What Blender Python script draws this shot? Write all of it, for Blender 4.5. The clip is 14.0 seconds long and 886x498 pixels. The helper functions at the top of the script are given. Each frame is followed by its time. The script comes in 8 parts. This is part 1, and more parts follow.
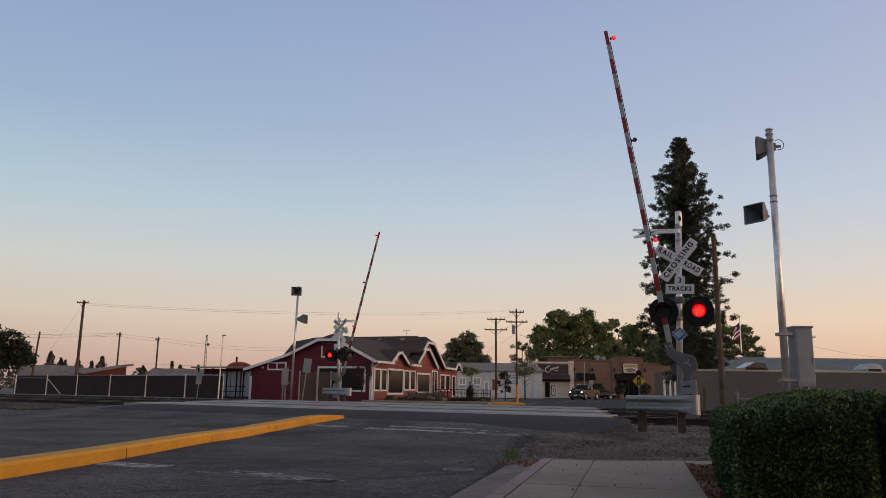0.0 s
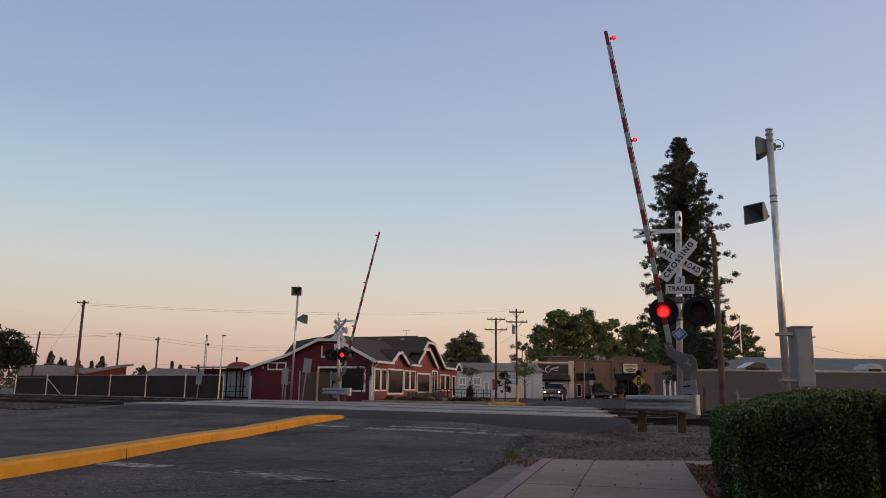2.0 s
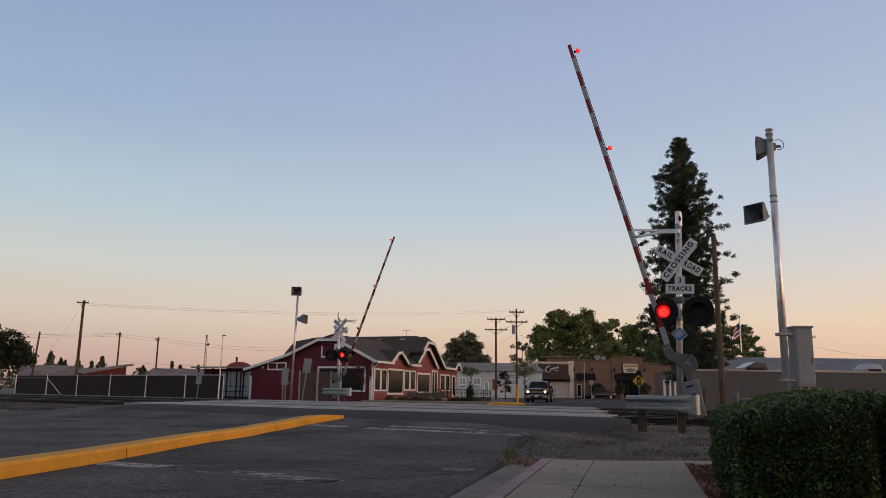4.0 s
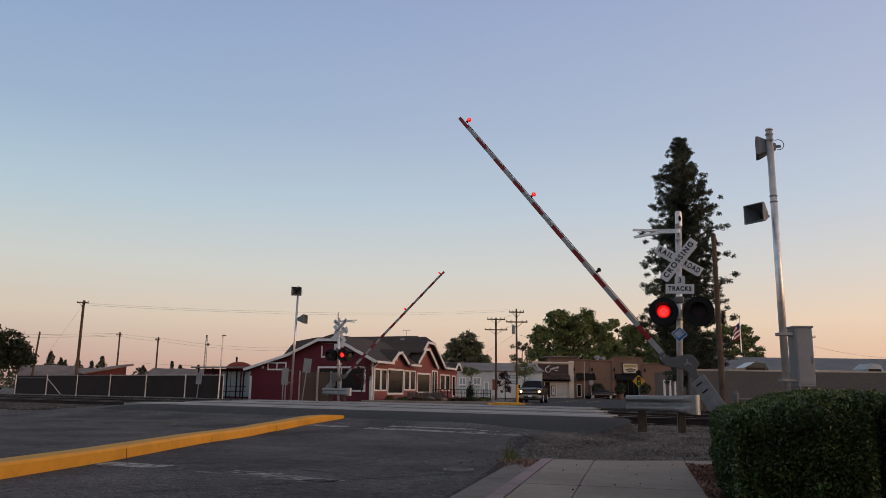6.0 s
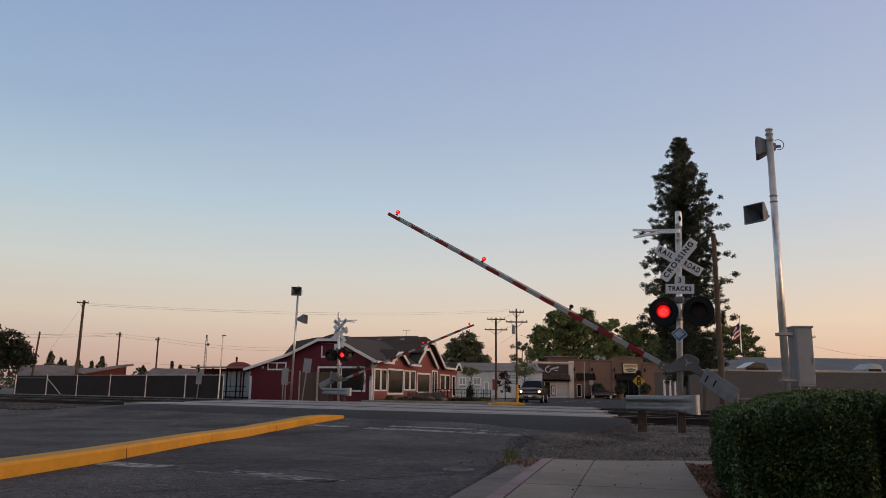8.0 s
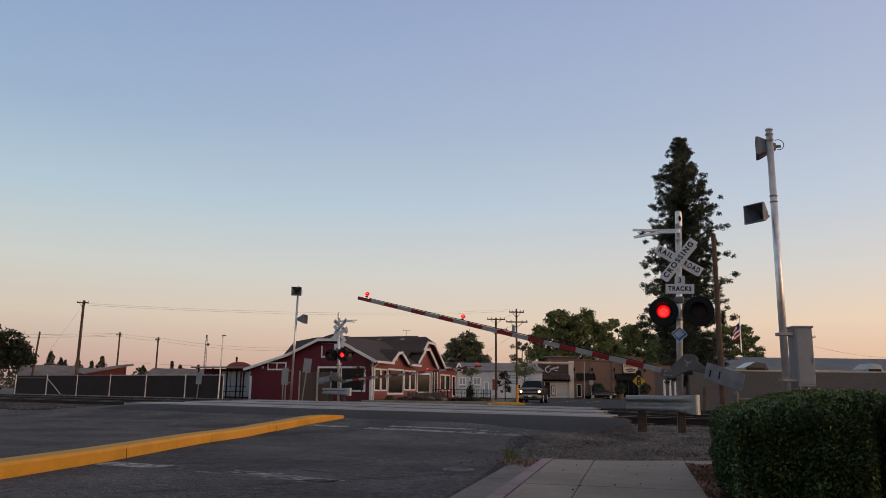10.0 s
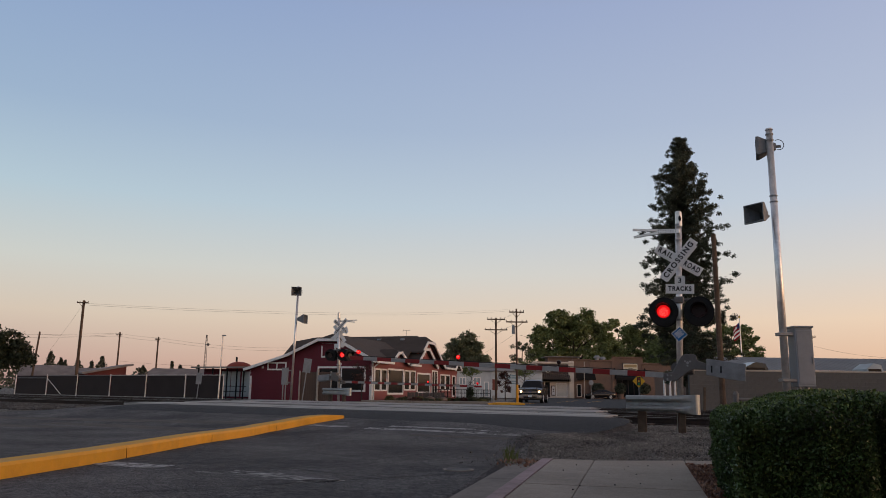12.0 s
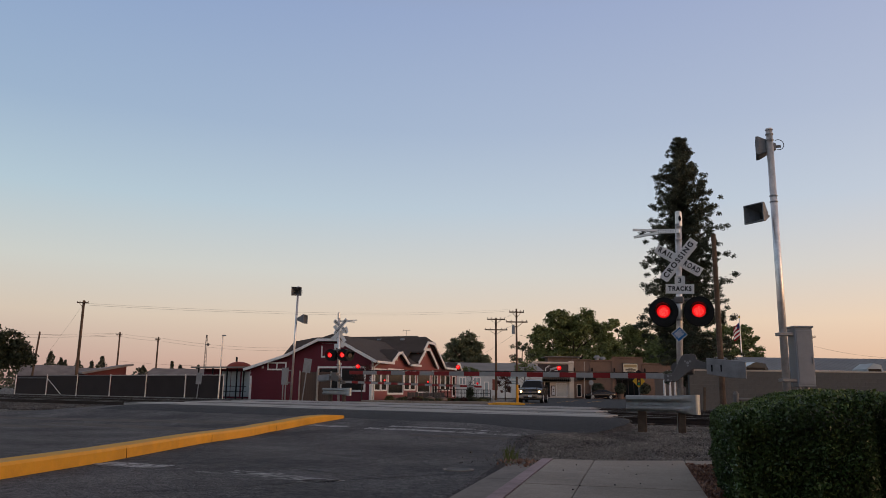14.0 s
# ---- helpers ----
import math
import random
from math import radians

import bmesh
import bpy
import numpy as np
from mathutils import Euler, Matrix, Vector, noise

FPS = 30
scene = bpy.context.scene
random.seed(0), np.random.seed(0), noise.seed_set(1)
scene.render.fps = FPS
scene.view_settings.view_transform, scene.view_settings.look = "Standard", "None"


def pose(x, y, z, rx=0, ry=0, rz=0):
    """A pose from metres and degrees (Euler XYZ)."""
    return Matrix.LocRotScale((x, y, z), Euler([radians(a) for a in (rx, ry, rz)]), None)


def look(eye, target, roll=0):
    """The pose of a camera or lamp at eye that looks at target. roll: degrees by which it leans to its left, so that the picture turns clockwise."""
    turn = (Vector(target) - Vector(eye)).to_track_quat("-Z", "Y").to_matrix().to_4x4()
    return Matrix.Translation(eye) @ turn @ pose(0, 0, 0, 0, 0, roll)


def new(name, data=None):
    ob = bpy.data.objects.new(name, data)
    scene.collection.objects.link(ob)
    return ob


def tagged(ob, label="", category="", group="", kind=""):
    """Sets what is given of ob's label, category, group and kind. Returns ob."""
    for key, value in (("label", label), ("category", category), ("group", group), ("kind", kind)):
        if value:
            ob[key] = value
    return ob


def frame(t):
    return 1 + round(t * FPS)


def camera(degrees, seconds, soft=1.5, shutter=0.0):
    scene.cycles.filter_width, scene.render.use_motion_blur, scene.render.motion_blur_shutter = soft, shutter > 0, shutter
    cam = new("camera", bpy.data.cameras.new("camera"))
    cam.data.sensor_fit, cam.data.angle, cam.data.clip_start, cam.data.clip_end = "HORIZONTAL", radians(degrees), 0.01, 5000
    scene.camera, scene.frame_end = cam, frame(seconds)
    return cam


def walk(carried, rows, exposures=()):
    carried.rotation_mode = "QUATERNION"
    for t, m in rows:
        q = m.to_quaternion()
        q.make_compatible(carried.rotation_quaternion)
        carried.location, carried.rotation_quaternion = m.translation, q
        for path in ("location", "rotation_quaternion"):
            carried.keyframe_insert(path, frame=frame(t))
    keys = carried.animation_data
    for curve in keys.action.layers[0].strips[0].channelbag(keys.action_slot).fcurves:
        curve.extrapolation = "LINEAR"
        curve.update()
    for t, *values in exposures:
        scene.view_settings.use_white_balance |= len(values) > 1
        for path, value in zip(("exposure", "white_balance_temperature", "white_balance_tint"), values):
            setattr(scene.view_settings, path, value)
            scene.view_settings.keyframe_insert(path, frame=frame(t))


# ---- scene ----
# ---- camera ----
cam = camera(62, 14.0, soft=0.6)
EYE = Vector((0, 0, 0.95))
AIM = look(EYE, EYE + Vector((0, math.cos(radians(10.89)), math.sin(radians(10.89)))), 0.7)
walk(cam, [(0, AIM), (14, AIM)])

# ---- world and light ----
world = bpy.data.worlds.new("dusk_sky")
scene.world = world
world.use_nodes = True
wt = world.node_tree
wt.nodes.clear()


def wnode(kind, **ins):
    nd = wt.nodes.new(kind)
    for k, v in ins.items():
        nd.inputs[int(k[1:])].default_value = v
    return nd


def ramp_points(ramp, pts):
    while len(ramp.elements) < len(pts):
        ramp.elements.new(0.5)
    for el, (pos, col) in zip(ramp.elements, pts):
        el.position, el.color = pos, (*col, 1)


wc = wnode("ShaderNodeTexCoord")
sep = wnode("ShaderNodeSeparateXYZ")
wt.links.new(wc.outputs["Generated"], sep.inputs[0])
SKY_LEFT = [(0.0, (0.42, 0.27, 0.25)), (0.035, (0.53, 0.375, 0.33)), (0.09, (0.635, 0.545, 0.45)), (0.155, (0.595, 0.62, 0.58)),
            (0.24, (0.44, 0.575, 0.65)), (0.34, (0.312, 0.44, 0.60)), (0.48, (0.236, 0.352, 0.567)), (0.68, (0.22, 0.23, 0.29)), (1.0, (0.20, 0.195, 0.22))]
SKY_RIGHT = [(0.0, (0.62, 0.33, 0.20)), (0.035, (0.82, 0.53, 0.35)), (0.09, (0.87, 0.66, 0.485)), (0.155, (0.70, 0.655, 0.615)),
             (0.24, (0.56, 0.605, 0.70)), (0.34, (0.475, 0.525, 0.665)), (0.48, (0.40, 0.445, 0.62)), (0.68, (0.27, 0.265, 0.30)), (1.0, (0.20, 0.195, 0.22))]
ramps = []
for pts in (SKY_LEFT, SKY_RIGHT):
    rp = wnode("ShaderNodeValToRGB")
    ramp_points(rp.color_ramp, pts)
    wt.links.new(sep.outputs[2], rp.inputs[0])
    ramps.append(rp)
side = wnode("ShaderNodeMapRange")
for k, v in ((1, -0.75), (2, 0.85), (3, 0.0), (4, 1.0)):
    side.inputs[k].default_value = v
wt.links.new(sep.outputs[0], side.inputs[0])
mixw = wt.nodes.new("ShaderNodeMix")
mixw.data_type = "RGBA"
wt.links.new(side.outputs[0], mixw.inputs[0])
wt.links.new(ramps[0].outputs[0], mixw.inputs[6])
wt.links.new(ramps[1].outputs[0], mixw.inputs[7])
bg = wnode("ShaderNodeBackground")
bg.inputs[1].default_value = 1.0
# afterglow round the place where the sun went down, to the side and behind
def wmath(op, a, b):
    nd = wt.nodes.new("ShaderNodeMath")
    nd.operation = op
    for i, v in enumerate((a, b)):
        if isinstance(v, (int, float)):
            nd.inputs[i].default_value = v
        else:
            wt.links.new(v, nd.inputs[i])
    return nd.outputs[0]


toward = wmath("ADD", wmath("MULTIPLY", sep.outputs[0], 0.94), wmath("MULTIPLY", sep.outputs[1], -0.34))
lobe = wmath("POWER", wmath("MAXIMUM", toward, 0.0), 3.0)
fade = wmath("POWER", 0.012, wmath("MAXIMUM", sep.outputs[2], 0.0))
glowmix = wt.nodes.new("ShaderNodeMix")
glowmix.data_type, glowmix.blend_type = "RGBA", "ADD"
glowmix.inputs[7].default_value = (2.8, 1.35, 0.55, 1)
wt.links.new(wmath("MULTIPLY", lobe, fade), glowmix.inputs[0])
wt.links.new(mixw.outputs[2], glowmix.inputs[6])
wt.links.new(glowmix.outputs[2], bg.inputs[0])
wo = wnode("ShaderNodeOutputWorld")
wt.links.new(bg.outputs[0], wo.inputs[0])

sun = new("sun", bpy.data.lights.new("sun", "SUN"))
sun.data.energy, sun.data.angle, sun.data.color = 0.35, radians(14), (1.0, 0.66, 0.40)
sun.matrix_world = look((60, -10, 9), (0, 12, 0))
scene.view_settings.exposure = 0.0


# ---- materials ----
def mat(name, col, rough=0.7, metal=0.0, var=0.18, scale=6.0, bump=0.0, bscale=None, spec=0.4, col2=None, piece=0.0, grain=0.0, noise2=None):
    """A surface with broad stains and fine grain at real size; piece: shade differences from piece to piece."""
    m = bpy.data.materials.new(name)
    m.use_nodes = True
    nt = m.node_tree
    bs = nt.nodes["Principled BSDF"]
    bs.inputs["Roughness"].default_value, bs.inputs["Metallic"].default_value = rough, metal
    bs.inputs["Specular IOR Level"].default_value = spec
    tc = nt.nodes.new("ShaderNodeTexCoord")
    n1 = nt.nodes.new("ShaderNodeTexNoise")
    n1.inputs["Scale"].default_value, n1.inputs["Detail"].default_value, n1.inputs["Roughness"].default_value = scale, 9, 0.72
    n2 = nt.nodes.new("ShaderNodeTexNoise")
    n2.inputs["Scale"].default_value, n2.inputs["Detail"].default_value = noise2 or scale * 0.13, 4
    for nn in (n1, n2):
        nt.links.new(tc.outputs["Object"], nn.inputs["Vector"])
    ad = nt.nodes.new("ShaderNodeMath")
    ad.operation = "ADD"
    nt.links.new(n1.outputs[0], ad.inputs[0])
    nt.links.new(n2.outputs[0], ad.inputs[1])
    last = ad.outputs[0]
    if piece:
        oi = nt.nodes.new("ShaderNodeObjectInfo")
        ma = nt.nodes.new("ShaderNodeMath")
        ma.operation = "MULTIPLY_ADD"
        ma.inputs[1].default_value = piece
        nt.links.new(oi.outputs["Random"], ma.inputs[0])
        nt.links.new(last, ma.inputs[2])
        last = ma.outputs[0]
    mr = nt.nodes.new("ShaderNodeMapRange")
    mr.inputs[1].default_value, mr.inputs[2].default_value = 0.82, 1.18 + piece
    nt.links.new(last, mr.inputs[0])
    mx = nt.nodes.new("ShaderNodeMix")
    mx.data_type = "RGBA"
    a = col if col2 else [c * (1 - var) for c in col]
    b = col2 if col2 else [min(1, c * (1 + var)) for c in col]
    mx.inputs[6].default_value, mx.inputs[7].default_value = (*a, 1), (*b, 1)
    nt.links.new(mr.outputs[0], mx.inputs[0])
    out = mx.outputs[2]
    if grain:
        vo = nt.nodes.new("ShaderNodeTexVoronoi")
        vo.inputs["Scale"].default_value = 75
        nt.links.new(tc.outputs["Object"], vo.inputs["Vector"])
        g1 = nt.nodes.new("ShaderNodeMapRange")
        g1.inputs[3].default_value, g1.inputs[4].default_value = 1 - grain, 1 + grain
        sc = nt.nodes.new("ShaderNodeSeparateColor")
        nt.links.new(vo.outputs["Color"], sc.inputs[0])
        nt.links.new(sc.outputs[0], g1.inputs[0])
        hs = nt.nodes.new("ShaderNodeHueSaturation")
        nt.links.new(g1.outputs[0], hs.inputs["Value"])
        nt.links.new(out, hs.inputs["Color"])
        out = hs.outputs[0]
    nt.links.new(out, bs.inputs["Base Color"])
    rr = nt.nodes.new("ShaderNodeMapRange")
    rr.inputs[3].default_value, rr.inputs[4].default_value = max(0.03, rough - 0.12), min(1, rough + 0.12)
    nt.links.new(n1.outputs[0], rr.inputs[0])
    nt.links.new(rr.outputs[0], bs.inputs["Roughness"])
    if bump:
        nb = nt.nodes.new("ShaderNodeTexNoise")
        nb.inputs["Scale"].default_value, nb.inputs["Detail"].default_value = bscale or scale * 4, 5
        nt.links.new(tc.outputs["Object"], nb.inputs["Vector"])
        bp = nt.nodes.new("ShaderNodeBump")
        bp.inputs["Strength"].default_value, bp.inputs["Distance"].default_value = min(1, bump), 0.02
        nt.links.new(nb.outputs[0], bp.inputs["Height"])
        nt.links.new(bp.outputs[0], bs.inputs["Normal"])
    return m


def glow(name, col, strength):
    m = bpy.data.materials.new(name)
    m.use_nodes = True
    bs = m.node_tree.nodes["Principled BSDF"]
    bs.inputs["Base Color"].default_value = (*[c * 0.08 for c in col], 1)
    bs.inputs["Specular IOR Level"].default_value, bs.inputs["Roughness"].default_value = 0.05, 0.9
    bs.inputs["Emission Color"].default_value, bs.inputs["Emission Strength"].default_value = (*col, 1), strength
    return m


def glass(name, col=(0.010, 0.014, 0.016), rough=0.10):
    m = mat(name, col, rough, 0, 0.2, 1.5, spec=0.16)
    return m


M = {
    "asphalt": mat("asphalt", (0.037, 0.036, 0.038), 0.88, 0, 0.3, 7, 1.0, 90, col2=(0.134, 0.125, 0.123), noise2=0.45, grain=0.8),
    "new_asphalt": mat("new_asphalt", (0.024, 0.024, 0.027), 0.85, 0, 0.28, 4, 0.7, 120, noise2=0.4, grain=0.4),
    "concrete": mat("concrete", (0.295, 0.25, 0.205), 0.88, 0, 0.26, 4, 0.3, 120, piece=0.3, noise2=0.7, grain=0.12),
    "panel_concrete": mat("panel_concrete", (0.33, 0.315, 0.295), 0.85, 0, 0.25, 9, 0.3, 80, piece=0.3),
    "old_concrete": mat("old_concrete", (0.23, 0.20, 0.175), 0.9, 0, 0.25, 12, 0.4, 100, piece=0.2),
    "kerb": mat("kerb_concrete", (0.32, 0.235, 0.235), 0.85, 0, 0.22, 14, 0.3, 120),
    "yellow": mat("yellow_paint", (0.78, 0.37, 0.024), 0.65, 0, 0.10, 5, 0.3, 50, noise2=1.2),
    "white_line": mat("road_paint", (0.15, 0.145, 0.14), 0.85, 0, 0.4, 7, 0.4, 80, col2=(0.52, 0.51, 0.49), noise2=18),
    "gravel": mat("gravel", (0.085, 0.076, 0.068), 0.95, 0, 0.45, 14, 1.0, 70, col2=(0.20, 0.18, 0.155), grain=0.85),
    "dirt": mat("dirt", (0.13, 0.105, 0.08), 0.95, 0, 0.3, 4, 0.8, 30),
    "stone": mat("ballast_stone", (0.16, 0.145, 0.13), 0.9, 0, 0.5, 5, col2=(0.30, 0.275, 0.25)),
    "mulch": mat("bark_mulch", (0.10, 0.045, 0.03), 0.95, 0, 0.4, 40, 1.0, 60),
    "steel": mat("galvanised_steel", (0.30, 0.30, 0.30), 0.5, 0.55, 0.12, 9, 0.05, 40),
    "rail": mat("rail_steel", (0.035, 0.025, 0.021), 0.9, 0.0, 0.3, 14),
    "railtop": mat("worn_rail_head", (0.26, 0.25, 0.24), 0.45, 0.8, 0.1, 20),
    "tie": mat("tie_timber", (0.06, 0.048, 0.04), 0.9, 0, 0.3, 12, 0.5, 50),
    "alu": mat("aluminium_mast", (0.74, 0.71, 0.68), 0.36, 0.72, 0.14, 12, noise2=3),
    "cast": mat("grey_casting", (0.135, 0.13, 0.125), 0.6, 0.2, 0.12, 10, 0.1, 60),
    "greybox": mat("grey_enamel_box", (0.25, 0.27, 0.29), 0.5, 0.1, 0.08, 6),
    "black": mat("black_enamel", (0.007, 0.007, 0.0075), 0.6, 0, 0.2, 10, spec=0.25),
    "lens_off": mat("dark_red_lens", (0.014, 0.002, 0.002), 0.3, 0, 0.2, 30),
    "lens_on": glow("lit_red_lens", (1.0, 0.010, 0.012), 0.72),
    "lens_core": glow("lit_red_core", (1.0, 0.07, 0.06), 2.6),
    "arm_white": mat("arm_grey_white", (0.31, 0.315, 0.315), 0.4, 0, 0.1, 8),
    "arm_red": mat("arm_red", (0.23, 0.012, 0.014), 0.4, 0, 0.15, 8),
    "sign_white": mat("sign_sheeting", (0.72, 0.72, 0.71), 0.45, 0, 0.06, 5),
    "sign_black": mat("sign_black", (0.015, 0.015, 0.015), 0.5, 0, 0.1, 5),
    "sign_blue": mat("sign_blue", (0.02, 0.14, 0.36), 0.4, 0, 0.1, 5),
    "sign_yellow": mat("sign_yellow", (0.75, 0.42, 0.02), 0.45, 0, 0.08, 5),
    "sign_cream": mat("sign_cream", (0.68, 0.61, 0.45), 0.5, 0, 0.08, 5),
    "wood_pole": mat("weathered_pole", (0.105, 0.068, 0.045), 0.9, 0, 0.35, 9, 0.5, 40),
    "post_wood": mat("post_timber", (0.085, 0.062, 0.044), 0.9, 0, 0.3, 12, 0.5, 50),
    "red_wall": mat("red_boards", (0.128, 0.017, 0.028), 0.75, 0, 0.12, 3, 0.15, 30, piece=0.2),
    # paler copy of red_boards: the sunset side's warm light is in its colour
    "red_wall_lit": mat("red_boards_lit_side", (0.27, 0.085, 0.078), 0.75, 0, 0.1, 3, 0.15, 30, piece=0.2),
    "trim": mat("white_trim", (0.80, 0.78, 0.75), 0.55, 0, 0.06, 6),
    "shingle": mat("roof_shingle", (0.058, 0.045, 0.038), 0.92, 0, 0.35, 14, 0.4, 60, piece=0.6),
    "glass": glass("dark_glass"),
    "white_wall": mat("white_stucco", (0.49, 0.525, 0.535), 0.85, 0, 0.09, 1.5, 0.2, 40),
    "cream_wall": mat("cream_stucco", (0.66, 0.58, 0.49), 0.85, 0, 0.09, 1.5, 0.2, 40),
    "brown_wall": mat("brown_stucco", (0.20, 0.127, 0.094), 0.85, 0, 0.12, 1.5, 0.2, 40),
    "block": mat("concrete_block", (0.108, 0.107, 0.103), 0.9, 0, 0.15, 6, 0.3, 50, piece=0.15),
    "metal_roof": mat("metal_roofing", (0.145, 0.143, 0.14), 0.6, 0.1, 0.1, 4),
    "dark": mat("dark_interior", (0.018, 0.016, 0.015), 0.8, 0, 0.2, 3),
    "slat": mat("dark_fence_slats", (0.026, 0.017, 0.016), 0.75, 0, 0.15, 6),
    "pink_roof": mat("faded_red_roof", (0.20, 0.062, 0.045), 0.85, 0, 0.2, 4),
    "house": mat("house_paint", (0.34, 0.285, 0.25), 0.85, 0, 0.12, 2),
    "trunk": mat("bark", (0.06, 0.045, 0.034), 0.95, 0, 0.3, 12, 0.8, 30),
    "wire": mat("cable", (0.02, 0.02, 0.02), 0.7, 0, 0.1, 5),
    "tyre": mat("tyre_rubber", (0.012, 0.012, 0.012), 0.85, 0, 0.2, 20),
    "chrome": mat("chrome", (0.42, 0.42, 0.43), 0.22, 1.0, 0.03, 10),
    "truck_paint": mat("bronze_paint", (0.036, 0.027, 0.024), 0.24, 0.25, 0.05, 3, spec=0.4),
    "car_paint": mat("black_paint", (0.004, 0.004, 0.005), 0.10, 0.0, 0.05, 3, spec=0.5),
    "wheel_rim": mat("alloy_rim", (0.6, 0.6, 0.6), 0.4, 0.1, 0.1, 8),
    "headlight": glow("lit_headlamp", (1.0, 0.55, 0.24), 5.0),
    "flag_red": mat("flag_red", (0.30, 0.02, 0.03), 0.8, 0, 0.1, 8),
    "flag_blue": mat("flag_blue", (0.02, 0.03, 0.13), 0.8, 0, 0.1, 8),
}


def leaf_mat(name, dark, light, scale=1.2, rough=0.6, spec=0.25):
    m = mat(name, dark, rough, 0, 0.3, scale, col2=light, spec=spec)
    nt = m.node_tree
    bs = nt.nodes["Principled BSDF"]
    geo = nt.nodes.new("ShaderNodeNewGeometry")
    hs = nt.nodes.new("ShaderNodeHueSaturation")
    mr = nt.nodes.new("ShaderNodeMapRange")
    mr.inputs[3].default_value, mr.inputs[4].default_value = 0.55, 1.45
    nt.links.new(geo.outputs["Random Per Island"], mr.inputs[0])
    nt.links.new(mr.outputs[0], hs.inputs["Value"])
    src = bs.inputs["Base Color"].links[0].from_socket
    nt.links.new(src, hs.inputs["Color"])
    nt.links.new(hs.outputs[0], bs.inputs["Base Color"])
    return m


M["hedge_leaf"] = leaf_mat("hedge_leaf", (0.021, 0.052, 0.013), (0.074, 0.124, 0.032), 5, 0.45, 0.4)
# young leaves of the hedge top, with the skylight put into their colour
M["lit_fresh_leaf"] = leaf_mat("lit_fresh_hedge_leaf", (0.075, 0.125, 0.028), (0.16, 0.22, 0.058), 5, 0.45, 0.4)
M["redwood"] = leaf_mat("redwood_needles", (0.036, 0.047, 0.030), (0.092, 0.098, 0.060))
M["broadleaf"] = leaf_mat("broad_leaves", (0.095, 0.124, 0.040), (0.215, 0.24, 0.09), 0.5)
M["grey_leaf"] = leaf_mat("grey_green_leaves", (0.07, 0.085, 0.045), (0.15, 0.16, 0.09), 0.5)
M["dry_leaf"] = leaf_mat("reddish_leaves", (0.045, 0.018, 0.016), (0.08, 0.035, 0.025))
M["shrub"] = leaf_mat("shrub_leaves", (0.03, 0.04, 0.02), (0.09, 0.09, 0.05), 2)
M["dark_leaf"] = leaf_mat("dark_leaves", (0.016, 0.024, 0.011), (0.042, 0.05, 0.026))
M["far_leaf"] = leaf_mat("far_leaves", (0.045, 0.052, 0.032), (0.085, 0.088, 0.056))


M["post_pale"] = mat("pale_post", (0.36, 0.33, 0.29), 0.6, 0.1, 0.12, 8)


# ---- building blocks ----
def box(bm, x0, y0, z0, x1, y1, z1, bev=0.0, m=None):
    r = bmesh.ops.create_cube(bm, size=1)
    vs = r["verts"]
    bmesh.ops.transform(bm, matrix=Matrix.Translation(((x0 + x1) / 2, (y0 + y1) / 2, (z0 + z1) / 2)) @ Matrix.Diagonal((abs(x1 - x0), abs(y1 - y0), abs(z1 - z0), 1)), verts=vs)
    if bev:
        es = list({e for v in vs for e in v.link_edges})
        vs = list({v for f in bmesh.ops.bevel(bm, geom=es, offset=bev, segments=1, affect="EDGES", profile=0.5)["faces"] for v in f.verts} | {v for v in vs if v.is_valid})
    if m is not None:
        bmesh.ops.transform(bm, matrix=m, verts=vs)
    return bm


def cyl(bm, p0, p1, r0, r1=None, seg=12, caps=True):
    p0, p1 = Vector(p0), Vector(p1)
    d = p1 - p0
    rot = d.to_track_quat("Z", "Y").to_matrix().to_4x4()
    bmesh.ops.create_cone(bm, cap_ends=caps, segments=seg, radius1=r0, radius2=r0 if r1 is None else r1, depth=d.length, matrix=Matrix.Translation((p0 + p1) / 2) @ rot)
    return bm


def prism(bm, pts, depth, m=None):
    """A flat outline in x, z, given thickness along y from 0 to depth."""
    m = m or Matrix()
    a = [bm.verts.new(m @ Vector((x, 0, z))) for x, z in pts]
    b = [bm.verts.new(m @ Vector((x, depth, z))) for x, z in pts]
    fs = [bm.faces.new(a), bm.faces.new(b[::-1])]
    for i in range(len(pts)):
        j = (i + 1) % len(pts)
        fs.append(bm.faces.new((a[i], b[i], b[j], a[j])))
    bmesh.ops.recalc_face_normals(bm, faces=fs)
    return bm


def B():
    return bmesh.new()


def mesh_of(bm, name, material, smooth=False):
    me = bpy.data.meshes.new(name)
    bm.to_mesh(me)
    bm.free()
    for mm in material if isinstance(material, (list, tuple)) else [material]:
        me.materials.append(mm)
    if smooth:
        for p in me.polygons:
            p.use_smooth = True
    return me


def part(name, bm, material, parent, label="", smooth=False, kind=""):
    ob = new(name, mesh_of(bm, name, material, smooth))
    ob.parent = parent
    return tagged(ob, label=label, kind=kind)


def piece(name, me, parent, m):
    """One of many alike pieces: an object of its own on shared mesh data."""
    ob = new(name, me)
    ob.parent = parent
    ob.matrix_basis = m
    return ob


def thing(name, m, label, category, group=""):
    ob = new(name)
    ob.empty_display_size = 0.2
    ob.matrix_basis = m
    return tagged(ob, label, category, group)


def single(name, bm, material, m, label, category, group="", kind="", smooth=False):
    ob = new(name, mesh_of(bm, name, material, smooth))
    ob.matrix_basis = m
    return tagged(ob, label, category, group, kind)


